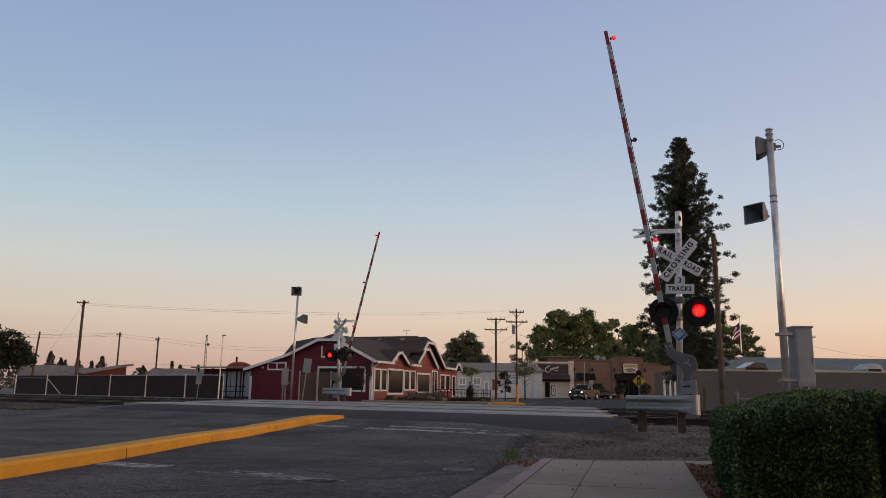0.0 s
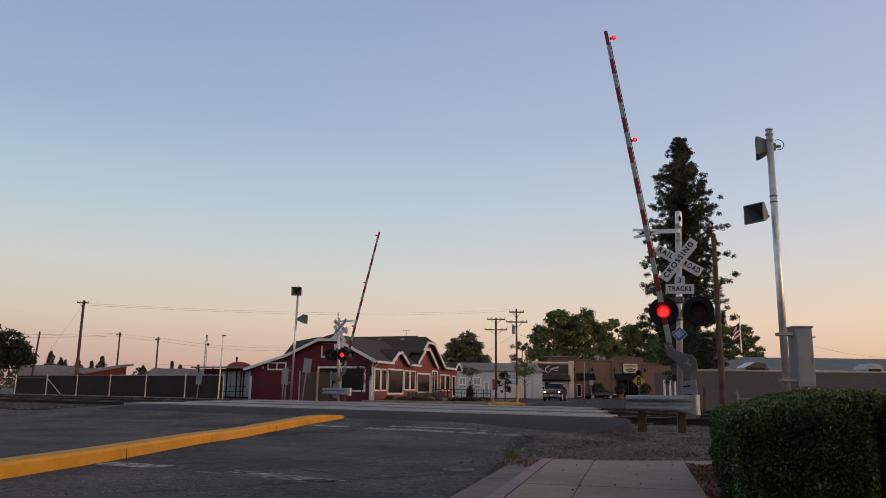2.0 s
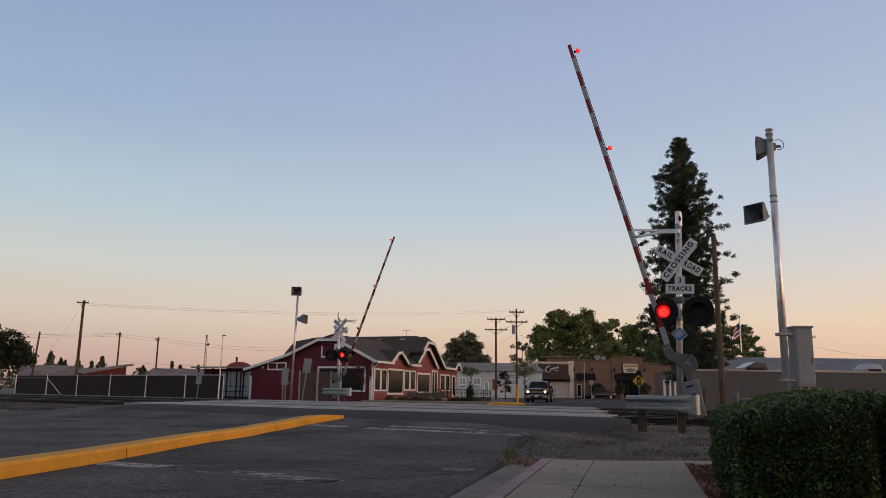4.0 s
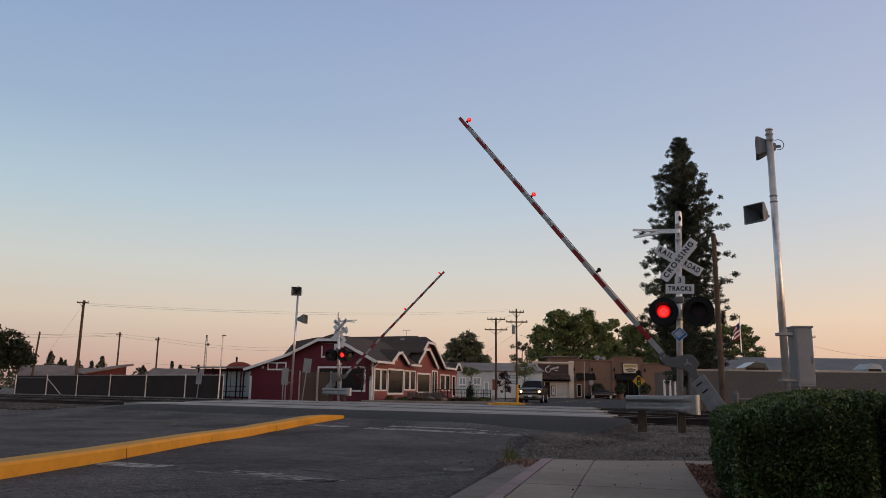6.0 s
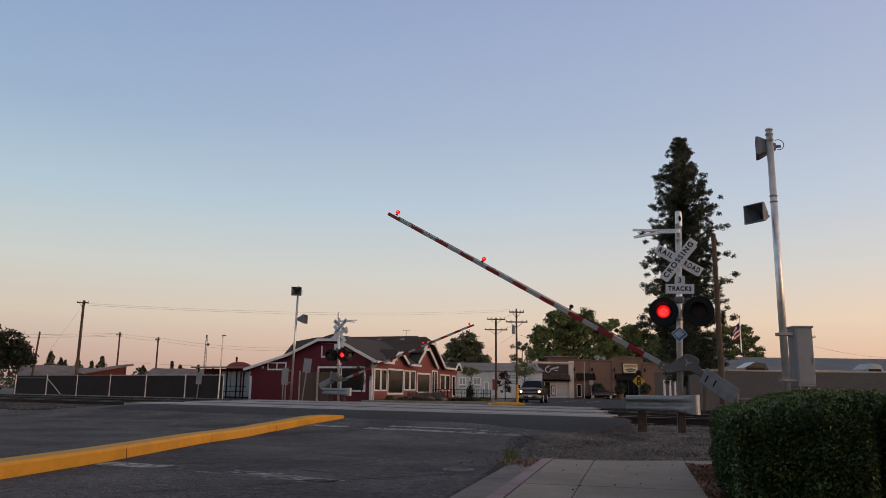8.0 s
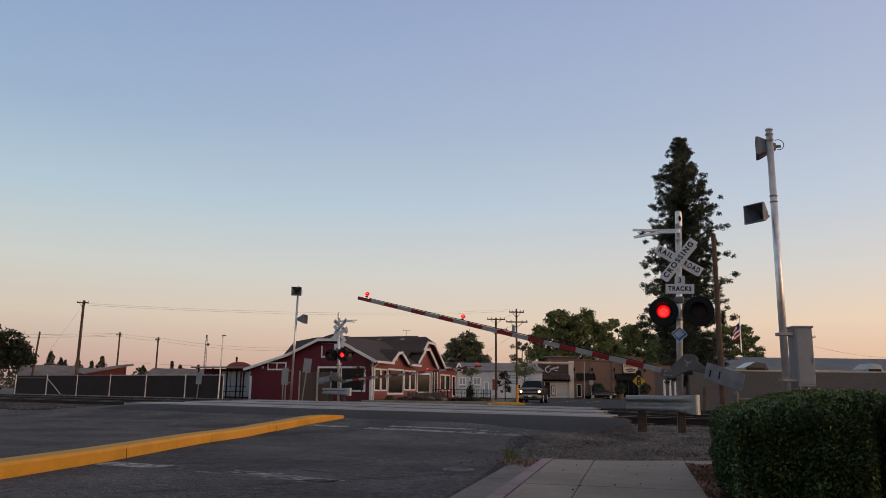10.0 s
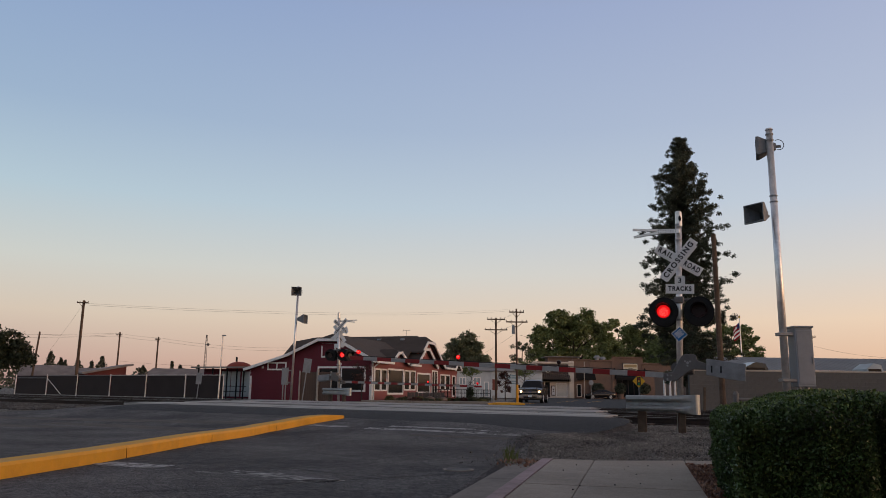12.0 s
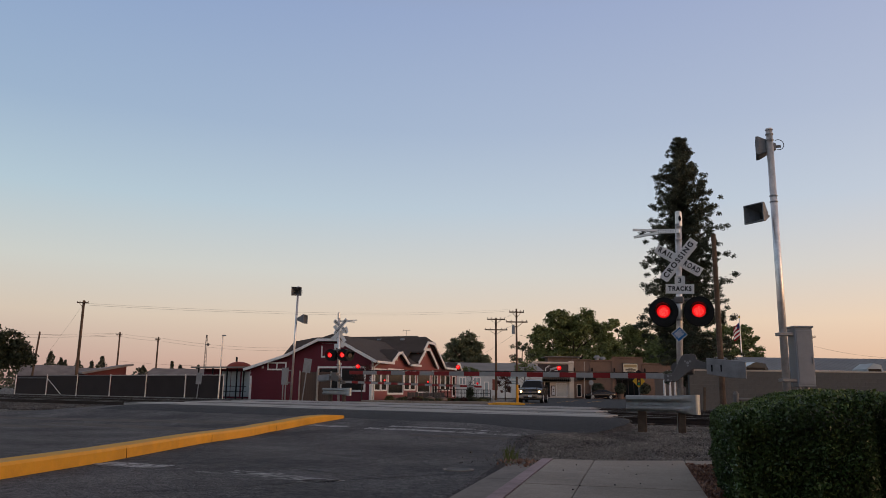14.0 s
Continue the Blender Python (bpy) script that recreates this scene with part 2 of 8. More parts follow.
def text_mesh(body, size, depth=0.004, bold=0.0, shear=0.0, space=1.0):
    cu = bpy.data.curves.new("letters", "FONT")
    cu.body, cu.size, cu.extrude, cu.align_x, cu.align_y, cu.offset, cu.shear = body, size, depth, "CENTER", "CENTER", bold, shear
    cu.space_character = space
    tmp = bpy.data.objects.new("letters", cu)
    scene.collection.objects.link(tmp)
    me = bpy.data.meshes.new_from_object(tmp.evaluated_get(bpy.context.evaluated_depsgraph_get()))
    bpy.data.objects.remove(tmp)
    return me


def lettering(name, body, size, material, parent, m, width=None, bold=0.0, shear=0.0, space=1.0):
    """Raised letters; they stand in the x, z plane and face -y."""
    me = text_mesh(body, size, 0.003, bold, shear, space)
    me.materials.clear()
    me.materials.append(material)
    sx = 1.0
    if width:
        xs = [v.co.x for v in me.vertices]
        sx = width / (max(xs) - min(xs))
    me.transform(pose(0, 0, 0, 90) @ Matrix.Diagonal((sx, 1, 1, 1)))
    ob = new(name, me)
    ob.parent = parent
    ob.matrix_basis = m
    return ob


def smooth01(x):
    x = max(0.0, min(1.0, x))
    return x * x * (3 - 2 * x)


# the tracks run along s, and u is the distance across them from the first rail
TRACK = radians(58)
SX, SY, UX, UY = math.sin(TRACK), -math.cos(TRACK), math.cos(TRACK), math.sin(TRACK)


def at(s, u, z=0.0):
    return Vector((5.4 + SX * s + UX * u, 18.2 + SY * s + UY * u, z))


def su(x, y):
    return (x - 5.4) * SX + (y - 18.2) * SY, (x - 5.4) * UX + (y - 18.2) * UY


def road_z(u):
    return 0.33 * smooth01((u + 7.5) / 6.5) - 0.31 * smooth01((u - 12) / 13)


def bare_z(u):
    return -0.03 + 0.19 * smooth01((u + 9.5) / 5.5) - 0.18 * smooth01((u - 12) / 13)


ALONG = pose(0, 0, 0, 0, 0, -32)  # x along s, y along u


# ---- ground and road ----
M["worn_yellow"] = mat("worn_yellow_paint", (0.56, 0.34, 0.09), 0.8, 0, 0.25, 7, 0.4, 60, col2=(0.68, 0.35, 0.035), noise2=2.5)
M["joint"] = mat("dirty_joint", (0.16, 0.08, 0.02), 0.9, 0, 0.3, 20)

ROAD_EDGE = [(-60, -80, 16), (-30, -80, 6.7), (-14, -80, 2.0), (-12.3, -80, 1.5), (-9.3, -75, 0.45), (-8.06, -66, -0.08), (-6.43, -40, -0.82), (-5.2, -20.4, -1.24), (-4.75, -19.8, -1.22), (-4.52, -19.6, -0.95), (-4.4, -19.5, -0.62), (-4.2, -19.3, -0.22),
             (-3.7, -19.1, -0.08), (-2.6, -18.9, -0.10), (-1.7, -18.9, -0.24), (-0.6, -19.0, -0.72), (0.3, -19.4, -1.3), (1.1, -19.8, -1.6), (3, -20.9, -2.3), (6, -22.3, -3.6), (11, -25, -5.8), (13, -31, -6.5), (16, -36, 8), (24, -36, 14), (27, -34, 20),
             (29, -22, 25), (34, -22.4, 30), (44, -26.5, 34), (60, -34, 40), (80, -43, 44), (108, -56, 40)]


def road_span(u):
    for (u0, a0, b0), (u1, a1, b1) in zip(ROAD_EDGE, ROAD_EDGE[1:]):
        if u0 <= u <= u1:
            k = (u - u0) / (u1 - u0)
            return a0 + (a1 - a0) * k, b0 + (b1 - b0) * k
    return 0.0, 0.0


def ground_z(s, u):
    """Bare ground; it runs below the road bed where that is."""
    a, b = road_span(u)
    z = bare_z(u)
    return min(z, road_z(u) - 0.07) if a - 0.25 < s < b + 0.25 else z


def build_ground():
    us = [-400, -120, -60, -30, -20] + [-14 + 0.4 * i for i in range(105)] + [32, 40, 60, 90, 140, 250, 500, 1500]
    ss = [-1500, -500, -200, -100, -60, -45] + [-36 + 2 * i for i in range(15)] + [-6 + 0.25 * i for i in range(60)] + [10, 13, 17, 24, 40, 80, 160, 400, 1200]
    bm = B()
    rows = [[bm.verts.new(at(s, u, ground_z(s, u) + (0.02 * noise.noise((s * 1.1, u * 1.1, 0)) if -10 < u < 0 else 0))) for s in ss] for u in us]
    for a, b in zip(rows, rows[1:]):
        for i in range(len(ss) - 1):
            bm.faces.new((a[i], a[i + 1], b[i + 1], b[i]))
    bmesh.ops.recalc_face_normals(bm, faces=bm.faces[:])
    single("ground", bm, M["gravel"], Matrix(), "bare gravel and dirt ground around the crossing", "ground", kind="structure")


def build_road():
    bm = B()
    lo = None
    us = [-60, -40, -30, -22] + [-16 + 0.5 * i for i in range(60)] + [15, 16, 18, 20, 22, 24, 26, 27, 28, 29, 31, 34, 38, 44, 52, 60, 70, 80, 95, 108]
    cols = [0.0, 0.0013] + [i / 24 for i in range(1, 24)] + [0.9985, 1.0]
    n = len(cols) - 1
    for u in sorted(set(us)):
        a, b = road_span(u)
        b += 0.10 * noise.noise((0, u * 2.3, 5)) if -9 < u < 3 else 0
        row = [bm.verts.new(at(a + (b - a) * cols[i] + (0.22 if i == n else -0.22 if i == 0 else 0), u, road_z(u) + (0.0 if 0 < i < n else -0.24))) for i in range(n + 1)]
        if lo:
            for i in range(n):
                bm.faces.new((lo[i], lo[i + 1], row[i + 1], row[i]))
        lo = row
    bmesh.ops.recalc_face_normals(bm, faces=bm.faces[:])
    ob = single("road", bm, M["asphalt"], Matrix(), "worn dark grey asphalt road over the crossing", "road", kind="structure")
    ob.data.materials.append(M["new_asphalt"])
    for p in ob.data.polygons:  # newer surface beyond the tracks
        p.material_index = 1 if su(p.center.x, p.center.y)[1] > 11.9 else 0


def strip(name, pts, width, material, label, category="road marking", rise=0.005, wear=0.4):
    """Thin paint laid on the road along a line of (s, u)."""
    bm = B()
    prev = None
    for (s0, u0), (s1, u1) in zip(pts, pts[1:]):
        k = max(2, int(math.hypot(s1 - s0, u1 - u0) / (0.3 if width > 0.5 or wear < 0.2 else 0.04)))
        dx, dy = s1 - s0, u1 - u0
        L = math.hypot(dx, dy)
        nx, ny = -dy / L, dx / L
        for i in range(k + 1):
            s, u = s0 + dx * i / k, u0 + dy * i / k
            w0 = width * (0.5 + wear * noise.noise((s * 7, u * 7, 1)))
            w1 = width * (0.5 + wear * noise.noise((s * 7, u * 7, 7)))
            a = bm.verts.new(at(s + nx * w0, u + ny * w0, road_z(u + ny * w0) + rise))
            b = bm.verts.new(at(s - nx * w1, u - ny * w1, road_z(u - ny * w1) + rise))
            if prev and i and (wear < 0.2 or noise.noise((s * 6, u * 6, 3)) > -0.32):
                bm.faces.new((prev[0], a, b, prev[1]))
            prev = (a, b)
    bmesh.ops.recalc_face_normals(bm, faces=bm.faces[:])
    return single(name, bm, material, Matrix(), label, category, "worn stop line dashes", "structure")


def build_rails():
    for k, u in enumerate((0.9, 5.3, 9.7)):
        track = thing("railway_track", pose(*at(0, u, 0)) @ ALONG, "railway track with rusty rails and dark timber ties", "railway track", "railway tracks")
        for du in (0, 1.435):
            bm = B()
            prof = [(-0.07, 0.17), (0.07, 0.17), (0.07, 0.185), (0.012, 0.2), (0.012, 0.3), (0.036, 0.312), (0.036, 0.346), (-0.036, 0.346), (-0.036, 0.312), (-0.012, 0.3), (-0.012, 0.2), (-0.07, 0.185)]
            prism(bm, prof, 260, Matrix.Translation((-150, du, 0)) @ pose(0, 0, 0, 0, 0, -90))
            rl = part("rail", bm, M["rail"], track)
            bm = B()
            box(bm, -150, du - 0.033, 0.345, 110, du + 0.033, 0.352)
            part("rail_head", bm, M["railtop"], rl, "shiny worn running surface")
        bm = B()
        box(bm, -0.11, -0.55, 0.06, 0.11, 1.98, 0.19, 0.01)
        me = mesh_of(bm, "tie", M["tie"])
        for i in range(70):
            s = -60 + i * 0.55 if i < 62 else -0.6 + (i - 62) * 0.55
            piece("tie", me, track, pose(s, 0, 0.01 * (i % 3)))
    # crossing panels between and beside the rails
    deck = thing("crossing_deck", ALONG.copy(), "pale concrete crossing panels set between the rails", "crossing deck")
    deck.matrix_basis = pose(*at(0, 0, 0)) @ ALONG
    cols = {}
    for u0, u1 in ((0.1, 0.82), (0.98, 2.26), (2.42, 3.1), (4.5, 5.22), (5.38, 6.66), (6.82, 7.5), (8.9, 9.62), (9.78, 11.06), (11.22, 11.95)):
        w = round(u1 - u0, 2)
        if w not in cols:
            bm = B()
            box(bm, 0.01, 0, 0.2, 2.42, w, 0.348, 0.012)
            cols[w] = mesh_of(bm, "panel", M["panel_concrete"])
        for i in range(8):
            piece("panel", cols[w], deck, pose(-20.6 - (u0 + 1) * 0.42 + i * 2.44, u0, 0.004 * ((i * 7 + int(u0 * 3)) % 3)))


def build_walk():
    """Sidewalk slabs, kerb and gutter beside the near lane."""
    ang = -14.5
    fr = pose(1.28, 9.58, 0, 0, 0, ang)  # y runs on along the walk, x across it
    walkway = thing("sidewalk", fr, "light concrete sidewalk slabs with scored joints", "sidewalk")
    tagged(walkway, kind="structure")
    rows = ((-4.7, -2.606), (-7.2, -4.706), (-9.7, -7.206), (-12.2, -9.706))
    for x0, x1, ends in ((0.128, 0.634, ((-1.57, 0.05), (-2.6, -1.576)) + rows), (0.64, 1.70, ((-2.6, -1.165),) + rows)):
        for y0, y1 in ends:
            bm = B()
            box(bm, x0, y0, -0.1, x1, y1, 0.128 + 0.004 * ((y0 * 7) % 1), 0.006)
            part("slab", bm, M["concrete"], walkway)
    # the last slabs end on a slant where the gravel begins
    for outline in ([(0.64, -1.16), (1.70, -1.16), (1.72, 0.44), (0.64, 0.02)], [(1.726, -0.05), (2.5, -0.05), (2.5, 0.50), (1.726, 0.446)]):
        bm = B()
        prism(bm, outline, 0.228, Matrix(((1, 0, 0, 0), (0, 0, 1, 0), (0, 1, 0, -0.1), (0, 0, 0, 1))))
        bmesh.ops.bevel(bm, geom=bm.edges[:], offset=0.006, segments=1, affect="EDGES")
        part("slab", bm, M["concrete"], walkway)
    kerb = thing("kerb", fr, "pinkish worn concrete kerb along the sidewalk", "kerb")
    tagged(kerb, kind="structure")
    for y0, y1 in ((-0.95, 0.06), (-3.4, -0.958), (-5.9, -3.408), (-8.4, -5.908), (-12, -8.408)):
        bm = B()
        prism(bm, [(-0.11, -0.15), (-0.11, 0.03), (-0.045, 0.105), (-0.01, 0.13), (0.122, 0.134), (0.122, -0.15)], y1 - y0, pose(0, y0, 0))
        bmesh.ops.bevel(bm, geom=[e for e in bm.edges if abs(e.verts[0].co.y - e.verts[1].co.y) < 1e-4], offset=0.008, segments=1, affect="EDGES")
        part("kerb_stone", bm, M["kerb"], kerb)
    gutter = thing("gutter", fr, "pale concrete gutter apron between road and kerb", "gutter")
    tagged(gutter, kind="structure")
    for y0, y1 in ((-1.36, 0.2), (-4.0, -1.37), (-6.4, -4.01), (-9, -6.41), (-12, -9.01)):
        bm = B()
        box(bm, -0.48, y0, -0.12, -0.114, y1, 0.022, 0.008)
        part("gutter_slab", bm, M["old_concrete"], gutter)
    bm = B()
    pts = [(1.60, -12), (3.6, -12), (3.4, -0.06), (1.60, -0.06)]
    vs = [bm.verts.new((x, y, 0.118 if x < 2 else 0.14)) for x, y in pts]
    bm.faces.new(vs)
    bmesh.ops.subdivide_edges(bm, edges=bm.edges[:], cuts=24, use_grid_fill=True)
    for v in bm.verts:
        v.co.z += 0.02 * noise.noise(v.co * 9)
    single("mulch_bed", bm, M["mulch"], fr, "reddish bark mulch strip beside the hedge", "mulch bed", kind="structure")


def build_median():
    """A yellow painted raised kerb with a rounded nose."""
    path = [(-5.7, -6.0), (-4.6, 7.2), (-4.30, 9.85), (-4.14, 13.19), (-3.72, 16.4), (-3.20, 17.8), (-2.72, 18.7)]
    bm = B()
    prof = [(0.0, -0.2), (-0.01, 0.13), (-0.04, 0.165), (-0.32, 0.17), (-0.36, 0.13), (-0.37, -0.2)]
    prev = None
    dense = []
    for (x0, y0), (x1, y1) in zip(path, path[1:]):
        for i in range(8):
            dense.append((x0 + (x1 - x0) * i / 8, y0 + (y1 - y0) * i / 8))
    for j in range(7):
        q = j / 6
        dense.append((-2.72 + 0.40 * q, 18.7 + 0.66 * q))
    for j, (x, y) in enumerate(dense):
        u = su(x, y)[1]
        z = road_z(u)
        q = max(0, j - (len(dense) - 7)) / 6
        sq = math.sqrt(max(0.0, 1 - q * q)) * 0.97 + 0.03
        row = [bm.verts.new((x - 0.165 + (px + 0.165) * sq, y, z + (pz * (1 - 0.72 * max(0, (j - len(dense) + 13) / 12) ** 2) if pz > 0 else pz))) for px, pz in prof]
        if prev:
            for i in range(len(prof) - 1):
                bm.faces.new((prev[i], prev[i + 1], row[i + 1], row[i]))
        prev = row
    bm.faces.new(prev)
    bmesh.ops.recalc_face_normals(bm, faces=bm.faces[:])
    ob = single("median_kerb", bm, M["yellow"], Matrix(), "yellow painted raised concrete median kerb", "kerb", kind="structure", smooth=False)
    ob.data.materials.append(M["worn_yellow"])
    for p in ob.data.polygons:
        if p.normal.z > 0.9:
            p.material_index = 1


def kerb_joints():
    for x, y in ((-4.272, 10.4), (-4.086, 13.6), (-3.608, 16.7)):
        bm = B()
        z = road_z(su(x, y)[1])
        prism(bm, [(0.002, z - 0.02), (-0.008, z + 0.131), (-0.03, z + 0.131), (-0.03, z - 0.02)], 0.006, pose(x, y, 0, 0, 0, -6))
        single("kerb_joint", bm, M["joint"], Matrix(), "narrow dark joint in the yellow kerb", "kerb joint", "kerb joints", "structure")


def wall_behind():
    """Plain unseen wall added behind the camera; closes that side and blocks sky light."""
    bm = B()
    # added to darken the hedge front and the near pavement
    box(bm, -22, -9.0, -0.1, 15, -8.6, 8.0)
    single("unseen_blocker_wall", bm, M["brown_wall"], Matrix(), "plain brown unseen wall added to block sky light", "wall", kind="structure")


# ---- signals ----
def signal_lamp(parent, m, on_parts, name="signal_lamp"):
    lamp = B()
    cyl(lamp, (0, 0.0, 0), (0, 0.012, 0), 0.305, seg=40)
    ob = part(name, lamp, M["black"], parent, "round black lamp background with a hooded red lens")
    ob.matrix_basis = m
    bm = B()
    cyl(bm, (0, 0.012, 0), (0, 0.17, 0), 0.165, 0.11, 24)
    part("housing", bm, M["black"], ob)
    bm = B()
    seg = 22
    ring = []
    for i in range(seg + 1):
        a = radians(-35 + 250 * i / seg)
        deep = -0.05 - 0.26 * max(0.0, math.sin(a)) ** 0.8
        ring.append([bm.verts.new((r * math.cos(a), y, r * math.sin(a))) for r, y in ((0.168, 0.0), (0.172, deep), (0.162, deep), (0.158, 0.0))])
    for p, q in zip(ring, ring[1:]):
        for i in range(4):
            bm.faces.new((p[i], p[(i + 1) % 4], q[(i + 1) % 4], q[i]))
    bm.faces.new(ring[0]); bm.faces.new(ring[-1][::-1])
    bmesh.ops.recalc_face_normals(bm, faces=bm.faces[:])
    part("visor", bm, M["black"], ob)
    # the turning lens: lit rows of diodes on one face, dark glass on the other
    bm = B()
    cyl(bm, (0, -0.006, 0), (0, 0.006, 0), 0.14, seg=28)
    for f in bm.faces:
        f.material_index = 1 if f.normal.y < -0.5 else 0
    rnd = random.Random(4)
    for ring_r, count in ((0.0, 1), (0.022, 6), (0.044, 11), (0.066, 16), (0.088, 21)):
        for i in range(count):
            a = 6.283 * i / count + rnd.uniform(-0.12, 0.12)
            if rnd.random() < 0.22:
                continue
            k = bmesh.ops.create_uvsphere(bm, u_segments=6, v_segments=4, radius=rnd.uniform(0.006, 0.0115), matrix=Matrix.Translation((ring_r * math.cos(a), -0.007, ring_r * math.sin(a) - 0.008)))
            for v in k["verts"]:
                for f in v.link_faces:
                    f.material_index = 2
    lens = part("lens", bm, [M["lens_off"], M["lens_on"], M["lens_core"]], ob, "red lens that flashes")
    lens.location = (0, -0.01, 0)
    on_parts.append(lens)
    lens.rotation_euler.z = math.pi
    return ob


def arm_lamp(arm, x, flash, glow_list, face):
    """A small round lamp on top of the arm; its lens body turns between lit and dark."""
    bm = B()
    cyl(bm, (x, 0, 0.06), (x, 0, 0.10), 0.03, seg=10)
    ob = part("arm_lamp", bm, M["black"], arm, "small red lamp on the gate arm")
    bm = B()
    cyl(bm, (0, -0.035, 0), (0, 0, 0), 0.044, 0.05, 16)
    cyl(bm, (0, 0.001, 0), (0, 0.035, 0), 0.05, 0.044, 16)
    for f in bm.faces:
        if flash:
            f.material_index = 1 if f.calc_center_median().y * face > 0 else 0
        else:
            f.material_index = 1
    for dx, dz in ((0, 0), (0.018, 0.012), (-0.016, 0.016)):
        k = bmesh.ops.create_uvsphere(bm, u_segments=8, v_segments=6, radius=0.012, matrix=Matrix.Translation((dx, face * 0.036, dz)))
        for v in k["verts"]:
            for f in v.link_faces:
                f.material_index = 2
    lens = part("lamp_lens", bm, [M["lens_off"], M["lens_lamp"], M["lens_core"]], arm, "small red lamp lens")
    lens.location = (x, 0, 0.15 - 0.28)
    if flash:
        glow_list.append(lens)
    return ob


M["galv_plate"] = mat("galvanised_plate", (0.25, 0.26, 0.27), 0.5, 0.3, 0.2, 7)
M["lens_lamp"] = glow("lit_red_lamp", (1.0, 0.010, 0.012), 0.95)
LEAN = 0.036


def blade(parent, name, ang, words, y, front, x=0.0, z=3.655, half=0.54):
    """One board of the crossbuck, with its letters; front: -1 reads from -y, 1 from +y."""
    m = pose(LEAN * z + x, y, z, 0, ang, 0)
    bm = B()
    box(bm, -half, -0.004, -0.099, half, 0.004, 0.099, 0.003)
    bd = part(name, bm, M["sign_white"], parent, "white crossbuck board with black letters")
    bd.matrix_basis = m
    for w, x, width in [(w, q * half / 0.575, d * half / 0.575) for w, q, d in words]:
        if front < 0:
            lettering("letters", w, 0.158, M["sign_black"], bd, pose(x, -0.0055, 0), width, 0.005, 0.0, 1.3)
        else:
            lettering("letters", w, 0.158, M["sign_black"], bd, pose(x, 0.0055, 0, 0, 0, 180), width, 0.005, 0.0, 1.3)
    return bd


def gate_signal(name_pose, label, lenses, face, side_lamp=False):
    g = thing("crossing_gate_signal", name_pose, label, "railroad signal", "crossing gate signals")
    bm = B()
    cyl(bm, (0, 0, 0.0), (LEAN * 4.72, 0, 4.72), 0.066, 0.064, 18)
    mast = part("mast", bm, M["alu"], g, "bright aluminium mast", True)
    for z in (4.45, 4.1, 2.72, 2.36, 2.0):
        bm = B()
        cyl(bm, (LEAN * z, 0, z - 0.022), (LEAN * z, 0, z + 0.022), 0.075, seg=18)
        part("clamp", bm, M["steel"], mast)
    bm = B()
    cyl(bm, (LEAN * 4.7, 0, 4.42), (LEAN * 4.72, 0, 4.73), 0.074, 0.07, 18)
    cyl(bm, (LEAN * 4.7, 0, 4.73), (LEAN * 4.72, 0, 4.76), 0.07, 0.05, 18)
    part("mast_cap", bm, M["alu"], mast)
    bm = B()
    cyl(bm, (LEAN * 4.62 + 0.03, -0.078, 4.58), (LEAN * 4.62 + 0.03, -0.06, 4.58), 0.035, seg=14)
    bmesh.ops.scale(bm, vec=(0.8, 1, 1.9), space=Matrix.Translation((-LEAN * 4.62 - 0.03, 0, -4.58)), verts=bm.verts[:])
    part("cable_hole", bm, M["black"], mast)
    # short bracket arms that carry the cables
    bm = B()
    box(bm, -0.46, -0.022, -0.045, 0.03, 0.022, 0.045, 0.004)
    strut = part("bracket_arm", bm, M["alu"], g, "perforated bracket arm")
    strut.matrix_basis = pose(LEAN * 4.3, -0.08, 4.30, 0, 1, 2)
    for i in range(8):
        for dz in (-0.02, 0.02):
            bm = B()
            cyl(bm, (-0.42 + i * 0.052, -0.0235, dz), (-0.42 + i * 0.052, -0.020, dz), 0.009, seg=6)
            part("hole", bm, M["black"], strut)
    for dz, tilt, sw in ((0.028, 1.5, 10), (-0.03, -6, -14)):
        bm = B()
        box(bm, -0.52, -0.02, -0.026, 0.03, 0.02, 0.026, 0.004)
        prong = part("prong", bm, M["alu"], strut)
        prong.matrix_basis = pose(-0.45, 0, dz, 0, tilt, sw)
    back = (-0.16, 4.0, 0.52) if side_lamp else (0.0, 3.655, 0.5)
    blade(g, "crossbuck_board", 34.5 - 2, [("RAIL", -0.335, 0.36), ("ROAD", 0.335, 0.38)], -0.085, -1)
    blade(g, "crossbuck_board", -51.0, [("CROSSING", 0.0, 1.0)], -0.10, -1)
    blade(g, "crossbuck_board", -40 if side_lamp else 32.5, [("RAIL", 0.335, 0.36), ("ROAD", -0.335, 0.38)], 0.085, 1, *back)
    blade(g, "crossbuck_board", 48 if side_lamp else -49.5, [("CROSSING", 0.0, 1.0)], 0.10, 1, *back)
    bm = B()
    box(bm, -0.115, -0.004, 0.0, 0.115, 0.004, 0.2, 0.02)
    box(bm, -0.32, -0.004, -0.22, 0.32, 0.004, 0.005, 0.003)
    sg = part("tracks_sign", bm, M["sign_white"], g, "white sign with the number of tracks")
    sg.matrix_basis = pose(LEAN * 3.13 + 0.02, -0.085, 3.12, 0, 2.5, 0) @ Matrix.Diagonal((0.92, 1, 0.92, 1))
    lettering("letters", "3", 0.17, M["sign_black"], sg, pose(0, -0.0065, 0.09), None, 0.004)
    lettering("letters", "TRACKS", 0.145, M["sign_black"], sg, pose(0, -0.0065, -0.105), 0.52, 0.006, 0.0, 1.25)
    # lamps
    bm = B()
    cyl(bm, (LEAN * 2.76 - 0.34, 0, 2.79), (LEAN * 2.76 + 0.34, 0, 2.79), 0.03, seg=10)
